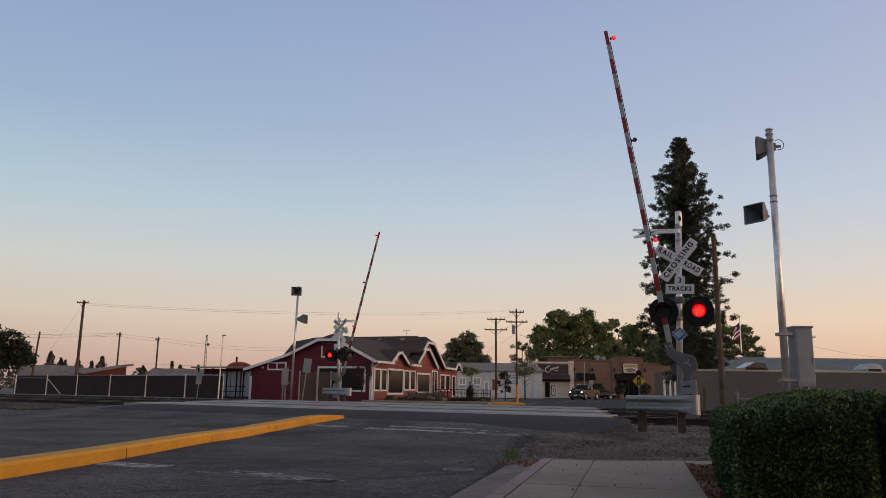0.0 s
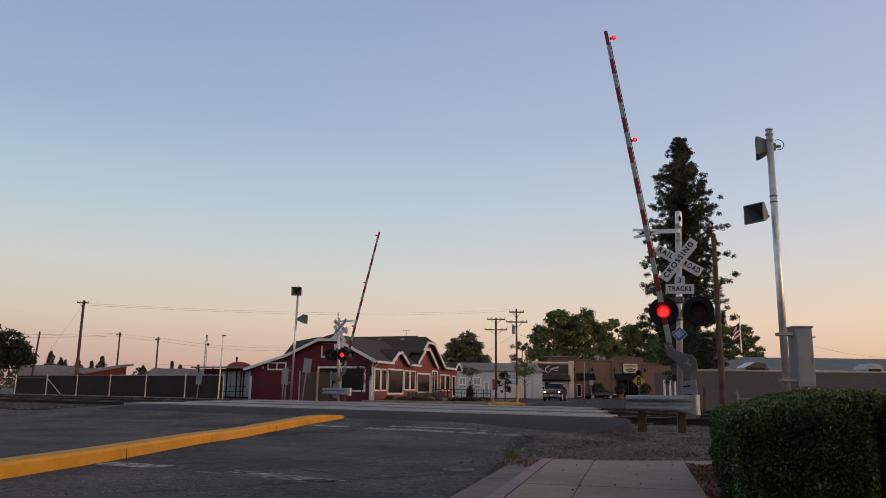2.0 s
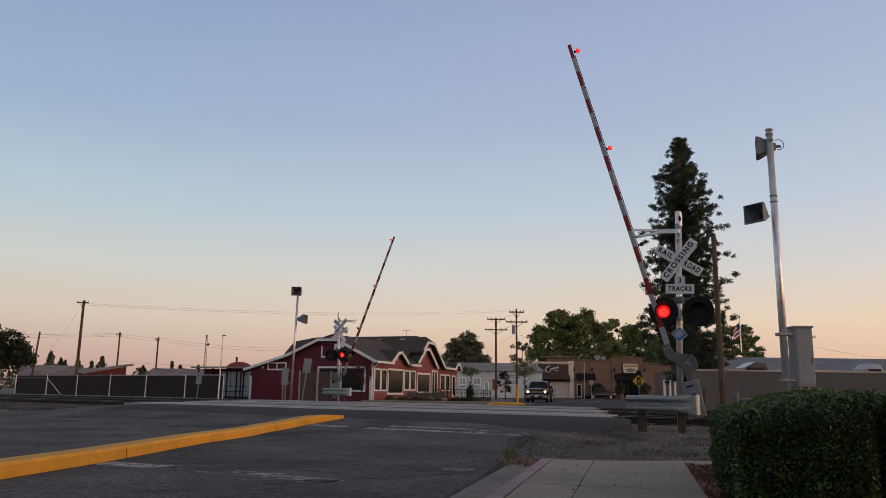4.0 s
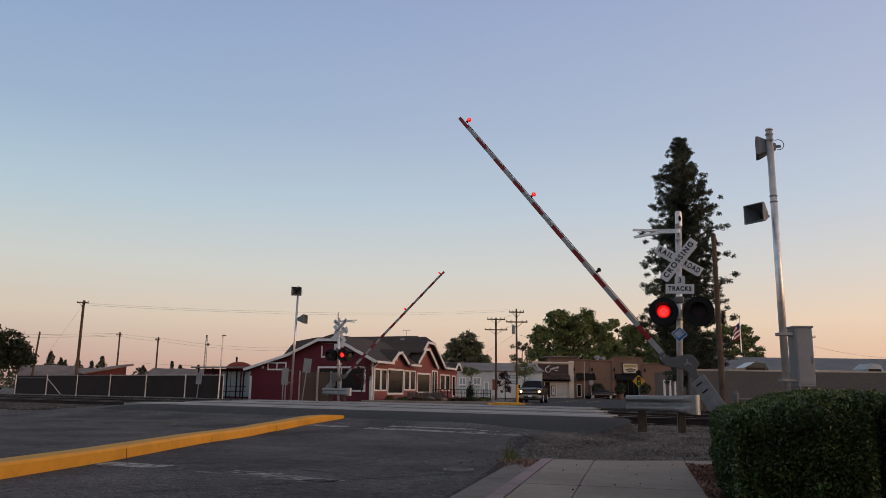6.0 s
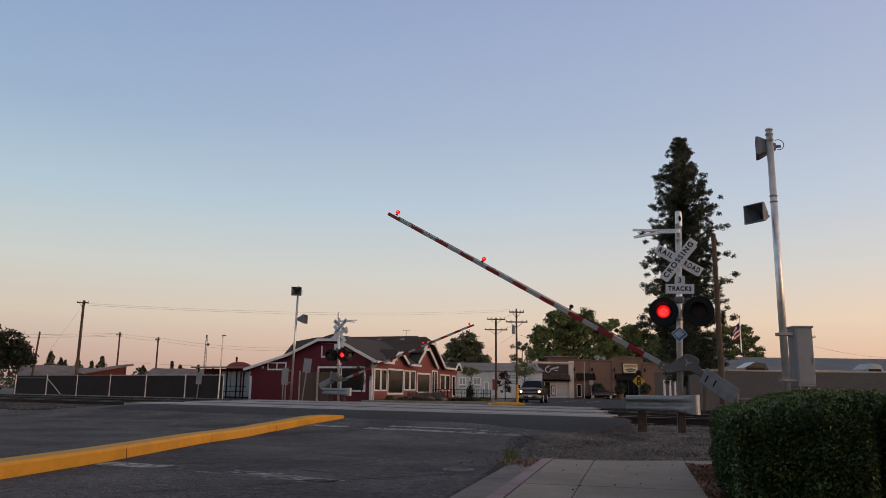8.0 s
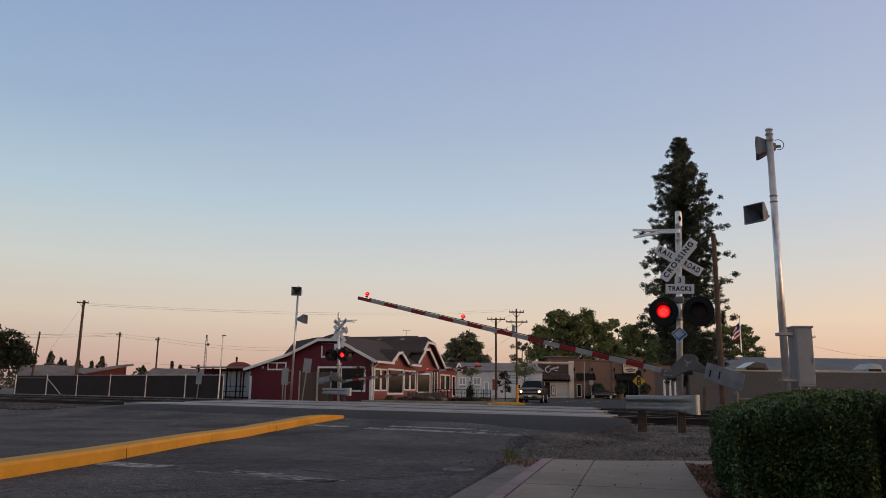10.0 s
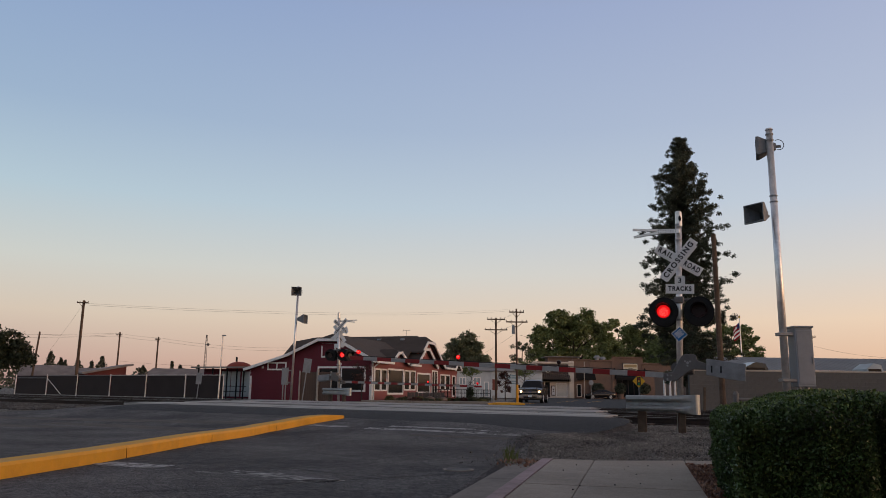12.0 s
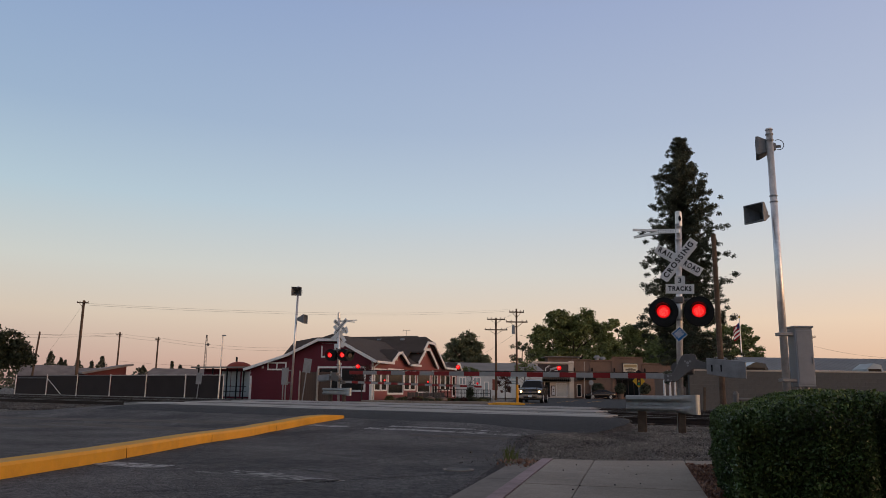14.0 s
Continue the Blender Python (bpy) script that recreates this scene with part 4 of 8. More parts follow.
def guard_rail(m, label, n=1.45):
    """A short corrugated beam on two timber posts, with a flared end piece."""
    g = thing("guard_rail", m, label, "guard rail", "guard rails")
    outer = [(0.03, -0.16), (-0.04, -0.148), (-0.085, -0.118), (-0.09, -0.088), (-0.06, -0.055), (0.025, -0.03), (0.03, 0.03), (-0.06, 0.055), (-0.09, 0.088), (-0.085, 0.118), (-0.04, 0.148), (0.03, 0.16)]
    full = outer + [(y + 0.008, z * 0.965) for y, z in outer[::-1]]

    def sweep(rows):
        bm = B()
        ring = [[bm.verts.new(p) for p in r] for r in rows]
        for p, q in zip(ring, ring[1:]):
            for i in range(len(p)):
                j = (i + 1) % len(p)
                bm.faces.new((p[i], p[j], q[j], q[i]))
        bm.faces.new(ring[0])
        bm.faces.new(ring[-1][::-1])
        bmesh.ops.recalc_face_normals(bm, faces=bm.faces[:])
        return bm
    x_join = n / 2 - 0.66
    beam = part("beam", sweep([[(x, y, z) for y, z in full] for x in (-n / 2 - 0.02, x_join + 0.03)]), M["guard_steel"], g, "weathered galvanised corrugated beam")
    beam.matrix_basis = pose(0, 0, 0.56)
    # the end piece flattens out, grows taller and curls back
    rows = []
    for i in range(13):
        k = i / 12
        flat = 1 - smooth01(k / 0.62)
        tall = 1 + 0.22 * smooth01(k / 0.7)
        bend = max(0.0, (k - 0.62) / 0.38)
        x = x_join + 0.52 * min(k, 0.62) / 0.62 + 0.11 * math.sin(bend * 1.5)
        back = 0.13 * (1 - math.cos(bend * 1.5))
        rows.append([(x, -0.012 + y * flat + (1 - flat) * (-0.035 if j < len(outer) else -0.027) + back, z * tall - 0.012 * (tall - 1) * 5) for j, (y, z) in enumerate(full)])
    wing = part("end_wing", sweep(rows), M["guard_steel"], g, "flared smooth end piece")
    wing.matrix_basis = pose(0, 0, 0.56)
    for dx in (0.03, 0.10):
        for dz in (-0.10, 0.0, 0.10):
            bm = B()
            cyl(bm, (x_join + dx, -0.085, 0.56 + dz), (x_join + dx, -0.02, 0.56 + dz), 0.014, seg=8)
            part("bolt", bm, M["steel"], wing)
    for x, w in ((-0.44, 0.09), (0.33, 0.075)):
        bm = B()
        box(bm, x - w, 0.045, -0.3, x + w, 0.20, 0.60, 0.012)
        post = part("post", bm, M["post_wood"], g)
        bm = B()
        cyl(bm, (x, -0.055, 0.56), (x, 0.05, 0.56), 0.02, seg=8)
        part("bolt", bm, M["steel"], post)
    return g


M["guard_steel"] = mat("weathered_guard_steel", (0.33, 0.355, 0.355), 0.46, 0.65, 0.22, 7, 0.05, 30, noise2=2.2)
M["windscreen"] = glass("tinted_glass", (0.012, 0.014, 0.018), 0.05)
M["amber"] = mat("amber_lens", (0.6, 0.2, 0.02), 0.3, 0, 0.1, 8)


# ---- buildings ----
def framed_window(parent, m, w, h, panes=1, bars=0, name="window", fw=0.11, frame_mat="trim", pane_mat="glass"):
    """A window lying in the x, z plane, facing -y: frame, panes and sill; m puts its lower left corner."""
    bm = B()
    box(bm, 0, -0.05, 0, fw, 0.04, h)
    box(bm, w - fw, -0.05, 0, w, 0.04, h)
    box(bm, fw, -0.05, h - fw, w - fw, 0.04, h)
    box(bm, fw, -0.05, 0, w - fw, 0.04, fw)
    for i in range(1, panes):
        x = fw + (w - 2 * fw) * i / panes
        box(bm, x - 0.05, -0.045, fw, x + 0.05, 0.035, h - fw)
    win = part(name, bm, M[frame_mat], parent, "white framed window with dark glass" if frame_mat == "trim" else "")
    win.matrix_basis = m
    for i in range(panes):
        x0 = fw + (w - 2 * fw) * i / panes
        x1 = fw + (w - 2 * fw) * (i + 1) / panes
        bm = B()
        box(bm, x0, -0.012, fw, x1, 0.0, h - fw)
        part("pane", bm, M[pane_mat], win)
    return win


def wall_run(bm, x0, x1, z0, z1, y0, y1, holes):
    """A straight wall in one piece, with openings cut right through it (x0, x1, z0, z1)."""
    xs = sorted({x0, x1, *[h[0] for h in holes], *[h[1] for h in holes]})
    zs = sorted({z0, z1, *[h[2] for h in holes], *[h[3] for h in holes]})
    grid, faces = {}, []

    def v(i, k):
        if (i, k) not in grid:
            grid[i, k] = bm.verts.new((xs[i], y0, zs[k]))
        return grid[i, k]
    for i in range(len(xs) - 1):
        for k in range(len(zs) - 1):
            mx, mz = (xs[i] + xs[i + 1]) / 2, (zs[k] + zs[k + 1]) / 2
            if not any(h[0] < mx < h[1] and h[2] < mz < h[3] for h in holes):
                faces.append(bm.faces.new((v(i, k), v(i + 1, k), v(i + 1, k + 1), v(i, k + 1))))
    made = bmesh.ops.extrude_face_region(bm, geom=faces, use_keep_orig=True)
    bmesh.ops.translate(bm, vec=(0, y1 - y0, 0), verts=[g for g in made["geom"] if isinstance(g, bmesh.types.BMVert)])
    bmesh.ops.recalc_face_normals(bm, faces=bm.faces[:])


def slab_roof(parent, corners, t, material, name="roof", label=""):
    bm = B()
    lo = [bm.verts.new(Vector(c)) for c in corners]
    hi = [bm.verts.new(Vector(c) + Vector((0, 0, t))) for c in corners]
    bm.faces.new(lo[::-1]); bm.faces.new(hi)
    for i in range(len(lo)):
        j = (i + 1) % len(lo)
        bm.faces.new((lo[i], lo[j], hi[j], hi[i]))
    bmesh.ops.recalc_face_normals(bm, faces=bm.faces[:])
    return part(name, bm, material, parent, label)


def rake(parent, pts, m, name="fascia", w=0.2, d=0.09):
    """White board that follows a roof edge through points in x, z."""
    for (x0, z0), (x1, z1) in zip(pts, pts[1:]):
        L = math.hypot(x1 - x0, z1 - z0)
        bm = B()
        box(bm, -0.02, -d, -w, L + 0.02, 0, 0.0)
        ob = part(name, bm, M["trim"], parent)
        ob.matrix_basis = m @ pose(x0, 0, z0, 0, -math.degrees(math.atan2(z1 - z0, x1 - x0)), 0)


def red_house():
    h = thing("red_depot_building", pose(-5.4, 58, 0.08, 0, 0, -20.5), "dark red wooden building with white trim and clipped gable shingle roofs", "building")
    bm = B()
    prism(bm, [(-11.1, 0), (-11.1, 2.38), (-7.5, 3.42), (-4.62, 4.64), (-2.88, 4.62), (0.0, 3.18), (0.0, 0)], 0.2)
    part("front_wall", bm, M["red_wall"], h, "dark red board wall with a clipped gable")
    # lap joints of the boards on the front
    def lap(z):
        x0 = -11.09 if z < 2.38 else -7.5 - (3.42 - z) * 3.46 if z < 3.42 else -4.62 - (4.64 - z) * 2.36
        return x0, (-0.01 if z < 3.18 else -(z - 3.18) * 2.0)
    for i in range(1, 36):
        z = i * 0.128
        a, b = lap(z)
        bm = B()
        prism(bm, [(a, z), (b, z), (b, z + 0.118), (a, z + 0.118)], 0.012, pose(0, -0.0105, 0, 1.2))
        part("board", bm, M["red_wall"], h)
    holes = [(0.35, 1.48, 0.79, 2.55), (1.56, 2.70, 0.79, 2.55), (2.84, 6.05, 0.52, 2.63), (6.22, 7.42, 0.86, 2.59), (7.50, 8.72, 0.86, 2.59), (9.1, 12.3, 0.62, 2.45), (12.7, 14.2, 0.15, 2.75), (14.96, 16.3, 0.9, 2.45), (16.4, 17.7, 0.9, 2.45), (18.35, 19.3, 0.3, 2.4)]
    bm = B()
    wall_run(bm, 0, 19.7, 0, 3.1, 0, 0.2, holes)
    TO_SIDE = pose(0, 0, 0, 0, 0, 90)  # x along the side wall, facing outwards
    bmesh.ops.transform(bm, matrix=TO_SIDE, verts=bm.verts[:])
    # side wall and its gables take the paler, lit copy of the red
    part("side_wall", bm, M["red_wall_lit"], h, "red board wall coloured paler for the sunset light on it")
    for i in range(24):
        z = i * 0.128 + 0.01
        cuts = sorted((a - 0.02, b + 0.02) for a, b, z0, z1 in holes if z0 - 0.12 < z < z1 + 0.02)
        x = 0.2
        for a, b in cuts + [(19.68, 19.7)]:
            if a - x > 0.06:
                bm = B()
                prism(bm, [(x, z), (a, z), (a, z + 0.118), (x, z + 0.118)], 0.012, TO_SIDE @ pose(0, -0.0105, 0, 1.2))
                part("board", bm, M["red_wall_lit"], h)
            x = b
    for i, hl in enumerate(holes):
        framed_window(h, TO_SIDE @ pose(hl[0], -0.03, hl[2]), hl[1] - hl[0], hl[3] - hl[2], 2 if i == 6 else 1, name="window" if i != 6 else "door", fw=0.15 if i in (2, 5) else 0.12)
    bm = B()
    box(bm, -11.1, 19.5, 0, -0.2, 19.7, 3.1)
    part("back_wall", bm, M["red_wall"], h)
    bm = B()
    box(bm, -11.1, 0.2, 0, -10.9, 19.5, 2.38)
    part("end_wall", bm, M["red_wall"], h)
    # the crosswise wing stands out behind on the far side
    bm = B()
    prism(bm, [(7.3, 0), (15.2, 0), (15.2, 3.0), (12.1, 5.3), (10.4, 5.3), (7.3, 3.0)], 0.2, pose(-13.2, 0, 0, 0, 0, 90))
    part("wing_wall", bm, M["red_wall"], h)
    framed_window(h, pose(-9.45, -0.05, 2.36), 1.80, 0.66, 2, fw=0.12)
    framed_window(h, pose(-4.5, -0.05, 3.36), 1.32, 1.18, 1, fw=0.13, pane_mat="red_wall")
    framed_window(h, pose(-4.75, -0.05, 0.72), 4.25, 1.95, 2, fw=0.14)
    for x, z1 in ((-11.13, 2.38), (-0.17, 3.15)):
        bm = B()
        box(bm, x, -0.05, 0, x + 0.2, -0.02, z1)
        part("corner_board", bm, M["trim"], h)
    bm = B()
    box(bm, 0.013, -0.05, 0, 0.045, 0.17, 3.0)
    part("corner_board", bm, M["trim"], h)
    bm = B()
    box(bm, -10.0, -0.09, 2.5, -9.8, -0.02, 2.7, 0.02)
    part("vent_hood", bm, M["trim"], h)
    # front wing: its ridge runs back, and the gable top is clipped
    R = M["shingle"]
    slab_roof(h, [(0.58, -0.42, 2.98), (-2.87, -0.42, 4.70), (-3.75, 0.3, 5.14), (-3.75, 14.0, 5.14), (-0.3, 15.2, 3.42), (-0.3, 8.5, 3.42), (0.58, 8.5, 2.98), (0.58, 6.3, 2.98), (-0.3, 6.3, 3.42), (-0.3, 2.8, 3.42), (0.58, 2.8, 2.98)], 0.12, R, label="dark brown shingle roof slope")
    slab_roof(h, [(-2.87, -0.42, 4.70), (-4.63, -0.42, 4.72), (-3.75, 0.3, 5.15)], 0.12, R)
    slab_roof(h, [(-4.63, -0.42, 4.72), (-7.52, -0.42, 3.50), (-7.52, 14.0, 3.50), (-3.75, 14.0, 5.15), (-3.75, 0.3, 5.15)], 0.12, R)
    slab_roof(h, [(-7.52, -0.42, 3.50), (-11.5, -0.42, 2.37), (-11.5, 20.4, 2.37), (-7.52, 20.4, 3.50)], 0.12, R)
    # crosswise wing
    slab_roof(h, [(0.5, 10.42, 5.10), (-0.9, 11.25, 5.74), (-11.6, 11.25, 5.74), (-13.5, 10.4, 5.30), (-13.5, 7.2, 2.92), (-0.6, 7.3, 2.92), (-0.6, 9.1, 4.18), (0.5, 9.1, 4.18)], 0.12, R)
    slab_roof(h, [(0.5, 12.08, 5.10), (-0.9, 11.25, 5.74), (-11.6, 11.25, 5.74), (-13.5, 12.1, 5.30), (-13.5, 15.3, 2.92), (0.5, 15.3, 2.92)], 0.12, R)
    slab_roof(h, [(0.5, 10.42, 5.10), (0.5, 12.08, 5.10), (-0.9, 11.25, 5.74)], 0.12, R)
    slab_roof(h, [(-13.5, 10.4, 5.30), (-13.5, 12.1, 5.30), (-11.6, 11.25, 5.74)], 0.12, R)
    # low rear part
    slab_roof(h, [(0.58, 15.2, 2.98), (-3.4, 15.2, 4.6), (-3.4, 19.9, 4.4), (0.58, 19.9, 2.98)], 0.12, R)
    slab_roof(h, [(-3.4, 15.2, 4.6), (-7.5, 19.9, 3.5), (-3.4, 19.9, 4.4)], 0.12, R)
    rake(h, [(-11.5, 2.50), (-7.52, 3.63), (-4.63, 4.85), (-2.87, 4.83), (0.6, 3.11)], pose(0, -0.44, 0), w=0.21)

    def side_gable(outline, out, wall, back, name="dormer"):
        """A clipped gable on the side: outline is base, two top points, base, in y and z."""
        (y0, zb), (ya, za), (yc, zc), (y1, ze) = outline
        dm = part(name, prism(B(), [(y0, zb - 0.35), (y0, zb - 0.05), (ya, za - 0.08), (yc, zc - 0.08), (y1, ze - 0.05), (y1, ze - 0.35)], 0.15, TO_SIDE @ pose(0, -wall, 0)), M["red_wall_lit"], h, "clipped gable with white rake boards")
        rake(dm, [(y0, zb), (ya, za), (yc, zc), (y1, ze)], TO_SIDE @ pose(0, -out, 0.06), w=0.22)
        ym, zm = (ya + yc) / 2, (za + zc) / 2 + 0.3 * (yc - ya)
        slab_roof(dm, [(out, y0, zb - 0.05), (out, ya, za - 0.05), (out - 0.5, ym, zm - 0.05), (back, ym, zm - 0.05), (back, y0, zb - 0.05)], 0.1, R)
        slab_roof(dm, [(out, y1, ze - 0.05), (out, yc, zc - 0.05), (out - 0.5, ym, zm - 0.05), (back, ym, zm - 0.05), (back, y1, ze - 0.05)], 0.1, R)
        slab_roof(dm, [(out, ya, za - 0.05), (out, yc, zc - 0.05), (out - 0.5, ym, zm - 0.05)], 0.1, R)
        bm = B()
        box(bm, ym - 0.26, -wall - 0.05, za - 0.62, ym + 0.26, -wall - 0.01, za - 0.3)
        bmesh.ops.transform(bm, matrix=TO_SIDE, verts=bm.verts[:])
        vent = part("vent", bm, M["trim"], dm)
        for i in range(3):
            bm = B()
            box(bm, ym - 0.2, -wall - 0.06, za - 0.56 + i * 0.08, ym + 0.2, -wall - 0.05, za - 0.52 + i * 0.08)
            bmesh.ops.transform(bm, matrix=TO_SIDE, verts=bm.verts[:])
            part("louvre", bm, M["dark"], vent)
        return dm
    side_gable([(2.77, 3.10), (4.10, 3.95), (4.80, 4.0), (6.35, 3.12)], 0.42, 0.03, -1.4)
    side_gable([(8.40, 3.28), (10.1, 4.58), (11.1, 4.62), (13.4, 2.98)], 0.42, 0.04, -2.4)
    side_gable([(9.4, 4.43), (10.42, 5.22), (12.08, 5.22), (15.2, 3.03)], 0.50, 0.02, -0.6)
    side_gable([(17.8, 2.95), (18.65, 3.58), (19.05, 3.58), (19.9, 2.95)], 0.55, 0.05, -0.6)
    for y0, y1 in ((-0.42, 2.8), (6.3, 8.6), (15.2, 17.9)):
        bm = B()
        box(bm, 0.58, y0, 2.92, 0.70, y1, 3.10, 0.01)
        part("gutter", bm, M["trim"], h)
    bm = B()
    cyl(bm, (0.10, 0.22, 0.05), (0.10, 0.22, 2.65), 0.05, seg=8)
    cyl(bm, (0.10, 0.22, 2.65), (0.58, 0.12, 2.95), 0.05, seg=8)
    part("downpipe", bm, M["trim"], h)
    for x in (-4.51, -2.14):
        bm = B()
        box(bm, x - 0.2, 10.62, 5.3, x + 0.2, 10.86, 5.60, 0.03)
        part("roof_vent", bm, M["greybox"], h)
    bm = B()
    cyl(bm, (-2.0, 11.3, 5.8), (-2.0, 11.3, 6.45), 0.014, seg=5)
    cyl(bm, (-2.35, 11.3, 6.38), (-1.65, 11.3, 6.38), 0.011, seg=5)
    for x in (-2.35, -1.65):
        cyl(bm, (x, 11.3, 6.28), (x, 11.3, 6.5), 0.010, seg=5)
    part("antenna", bm, M["steel"], h)
    # gooseneck lamp by the windows
    bm = B()
    cyl(bm, (0.0, 2.76, 2.35), (0.25, 2.76, 2.5), 0.015, seg=6)
    cyl(bm, (0.25, 2.76, 2.22), (0.25, 2.76, 2.42), 0.10, 0.07, 10)
    part("wall_lamp", bm, M["black"], h)


def ribbed_awning(parent, x0, x1, y, z0, z1, out, ribs):
    bm = B()
    n = ribs
    for i in range(n):
        a, b = x0 + (x1 - x0) * i / n, x0 + (x1 - x0) * (i + 1) / n
        mid = b - (b - a) * 0.35
        for p, q, dz in ((a, mid, 0.0), (mid, b, 0.05)):
            vs = [bm.verts.new(c) for c in ((p, y, z1 + dz), (q, y, z1 + dz), (q, y - out, z0 + dz), (p, y - out, z0 + dz), (p, y - out, z0 - 0.3), (q, y - out, z0 - 0.3))]
            bm.faces.new((vs[0], vs[1], vs[2], vs[3]))
            bm.faces.new((vs[3], vs[2], vs[5], vs[4]))
    bmesh.ops.solidify(bm, geom=bm.faces[:], thickness=0.03)
    ob = part("awning", bm, [M["awning"], M["sign_brown"]], parent, "brown and dark striped awning")
    for p in ob.data.polygons:
        p.material_index = 1 if ((p.center.x - x0) / (x1 - x0) * n) % 1 > 0.62 else 0
    return ob


M["sign_gold"] = mat("sign_gold", (0.42, 0.30, 0.14), 0.5, 0, 0.15, 6)
M["awning"] = mat("awning_brown", (0.21, 0.17, 0.145), 0.6, 0.1, 0.2, 6)
M["sign_brown"] = mat("sign_brown", (0.045, 0.03, 0.03), 0.6, 0, 0.15, 4)
M["curtain"] = mat("pale_blind", (0.6, 0.57, 0.51), 0.8, 0, 0.1, 4)


def shop_white():
    s = thing("corner_shop", pose(14.45, 118, 0.05), "cream corner shop with a dark sign panel and awning", "shop building", "shop buildings")
    bm = B()
    wall_run(bm, 0, 6.3, 0, 5.55, 0, 0.3, [(0.7, 1.6, 0.75, 2.5), (1.85, 2.65, 0.1, 2.45), (3.6, 5.4, 0.25, 2.3)])
    part("front_wall", bm, M["cream_wall"], s)
    bm = B()
    box(bm, 0, 0.3, 0, 0.3, 14, 5.4)
    box(bm, 6.0, 0.3, 0, 6.3, 14, 5.4)
    box(bm, 0.3, 13.7, 0, 6.0, 14, 5.4)
    part("rear_walls", bm, M["cream_wall"], s)
    bm = B()
    box(bm, 0.3, 0.3, 4.9, 6.0, 13.7, 5.1)
    part("roof", bm, M["metal_roof"], s)
    for x in (-0.12, 5.62):
        bm = B()
        box(bm, x, -0.2, 0, x + 0.8, 0.0, 5.75, 0.03)
        part("pilaster", bm, M["cream_wall"], s)
    bm = B()
    box(bm, -0.2, -0.28, 5.35, 6.5, 0.35, 5.62, 0.03)
    part("cornice", bm, M["cream_wall"], s)
    bm = B()
    box(bm, 0.75, -0.12, 3.75, 5.55, -0.004, 5.25, 0.02)
    sg = part("shop_sign", bm, M["sign_brown"], s, "dark sign panel with a pale script mark")
    def stroke(pts, w):
        bm = B()
        for (x0, z0), (x1, z1) in zip(pts, pts[1:]):
            L = math.hypot(x1 - x0, z1 - z0)
            box(bm, -w * 0.3, -0.02, -w / 2, L + w * 0.3, 0.0, w / 2, 0, pose(x0, 0, z0, 0, -math.degrees(math.atan2(z1 - z0, x1 - x0)), 0))
        q = part("sign_mark", bm, M["sign_white"], sg, "pale script flourish")
        q.matrix_basis = pose(0, -0.122, 0)
    stroke([(2.35 + 0.40 * math.cos(radians(a)), 4.40 + 0.42 * math.sin(radians(a))) for a in range(70, 400, 24)], 0.12)
    stroke([(2.78 + 0.085 * i, 4.44 + 0.022 * i + (0.16 if i % 2 else -0.13)) for i in range(16)], 0.09)
    stroke([(2.25 + 0.06 * i, 4.88 + 0.015 * i + (0.07 if i % 2 else -0.06)) for i in range(9)], 0.06)
    stroke([(3.35, 4.22), (4.0, 4.32)], 0.07)
    ribbed_awning(s, 0.4, 5.75, -0.02, 2.85, 3.68, 1.0, 17)
    framed_window(s, pose(3.6, 0.1, 0.25), 1.8, 2.05, 1, name="window")
    framed_window(s, pose(0.7, 0.1, 0.75), 0.9, 1.75, 1, name="window")
    framed_window(s, pose(1.85, 0.1, 0.1), 0.80, 2.35, 1, name="door", frame_mat="sign_brown")
    bm = B()
    box(bm, 3.72, 0.06, 0.37, 5.28, 0.08, 2.18)
    part("blind", bm, M["curtain"], s)
    bm = B()
    box(bm, 0.82, 0.03, 0.87, 1.48, 0.05, 2.4)
    part("blind", bm, M["curtain"], s)
    bm = B()
    box(bm, 2.86, -0.06, 0.38, 3.48, -0.005, 1.92)
    frame_ob = part("poster_frame", bm, M["sign_black"], s)
    bm = B()
    box(bm, 2.95, -0.075, 0.50, 3.39, -0.062, 1.80)
    poster = part("poster", bm, M["sign_white"], frame_ob)
    for z in (1.25, 0.95):
        bm = B()
        box(bm, 3.08, -0.085, z, 3.26, -0.077, z + 0.18)
        part("text_bar", bm, M["sign_black"], s)


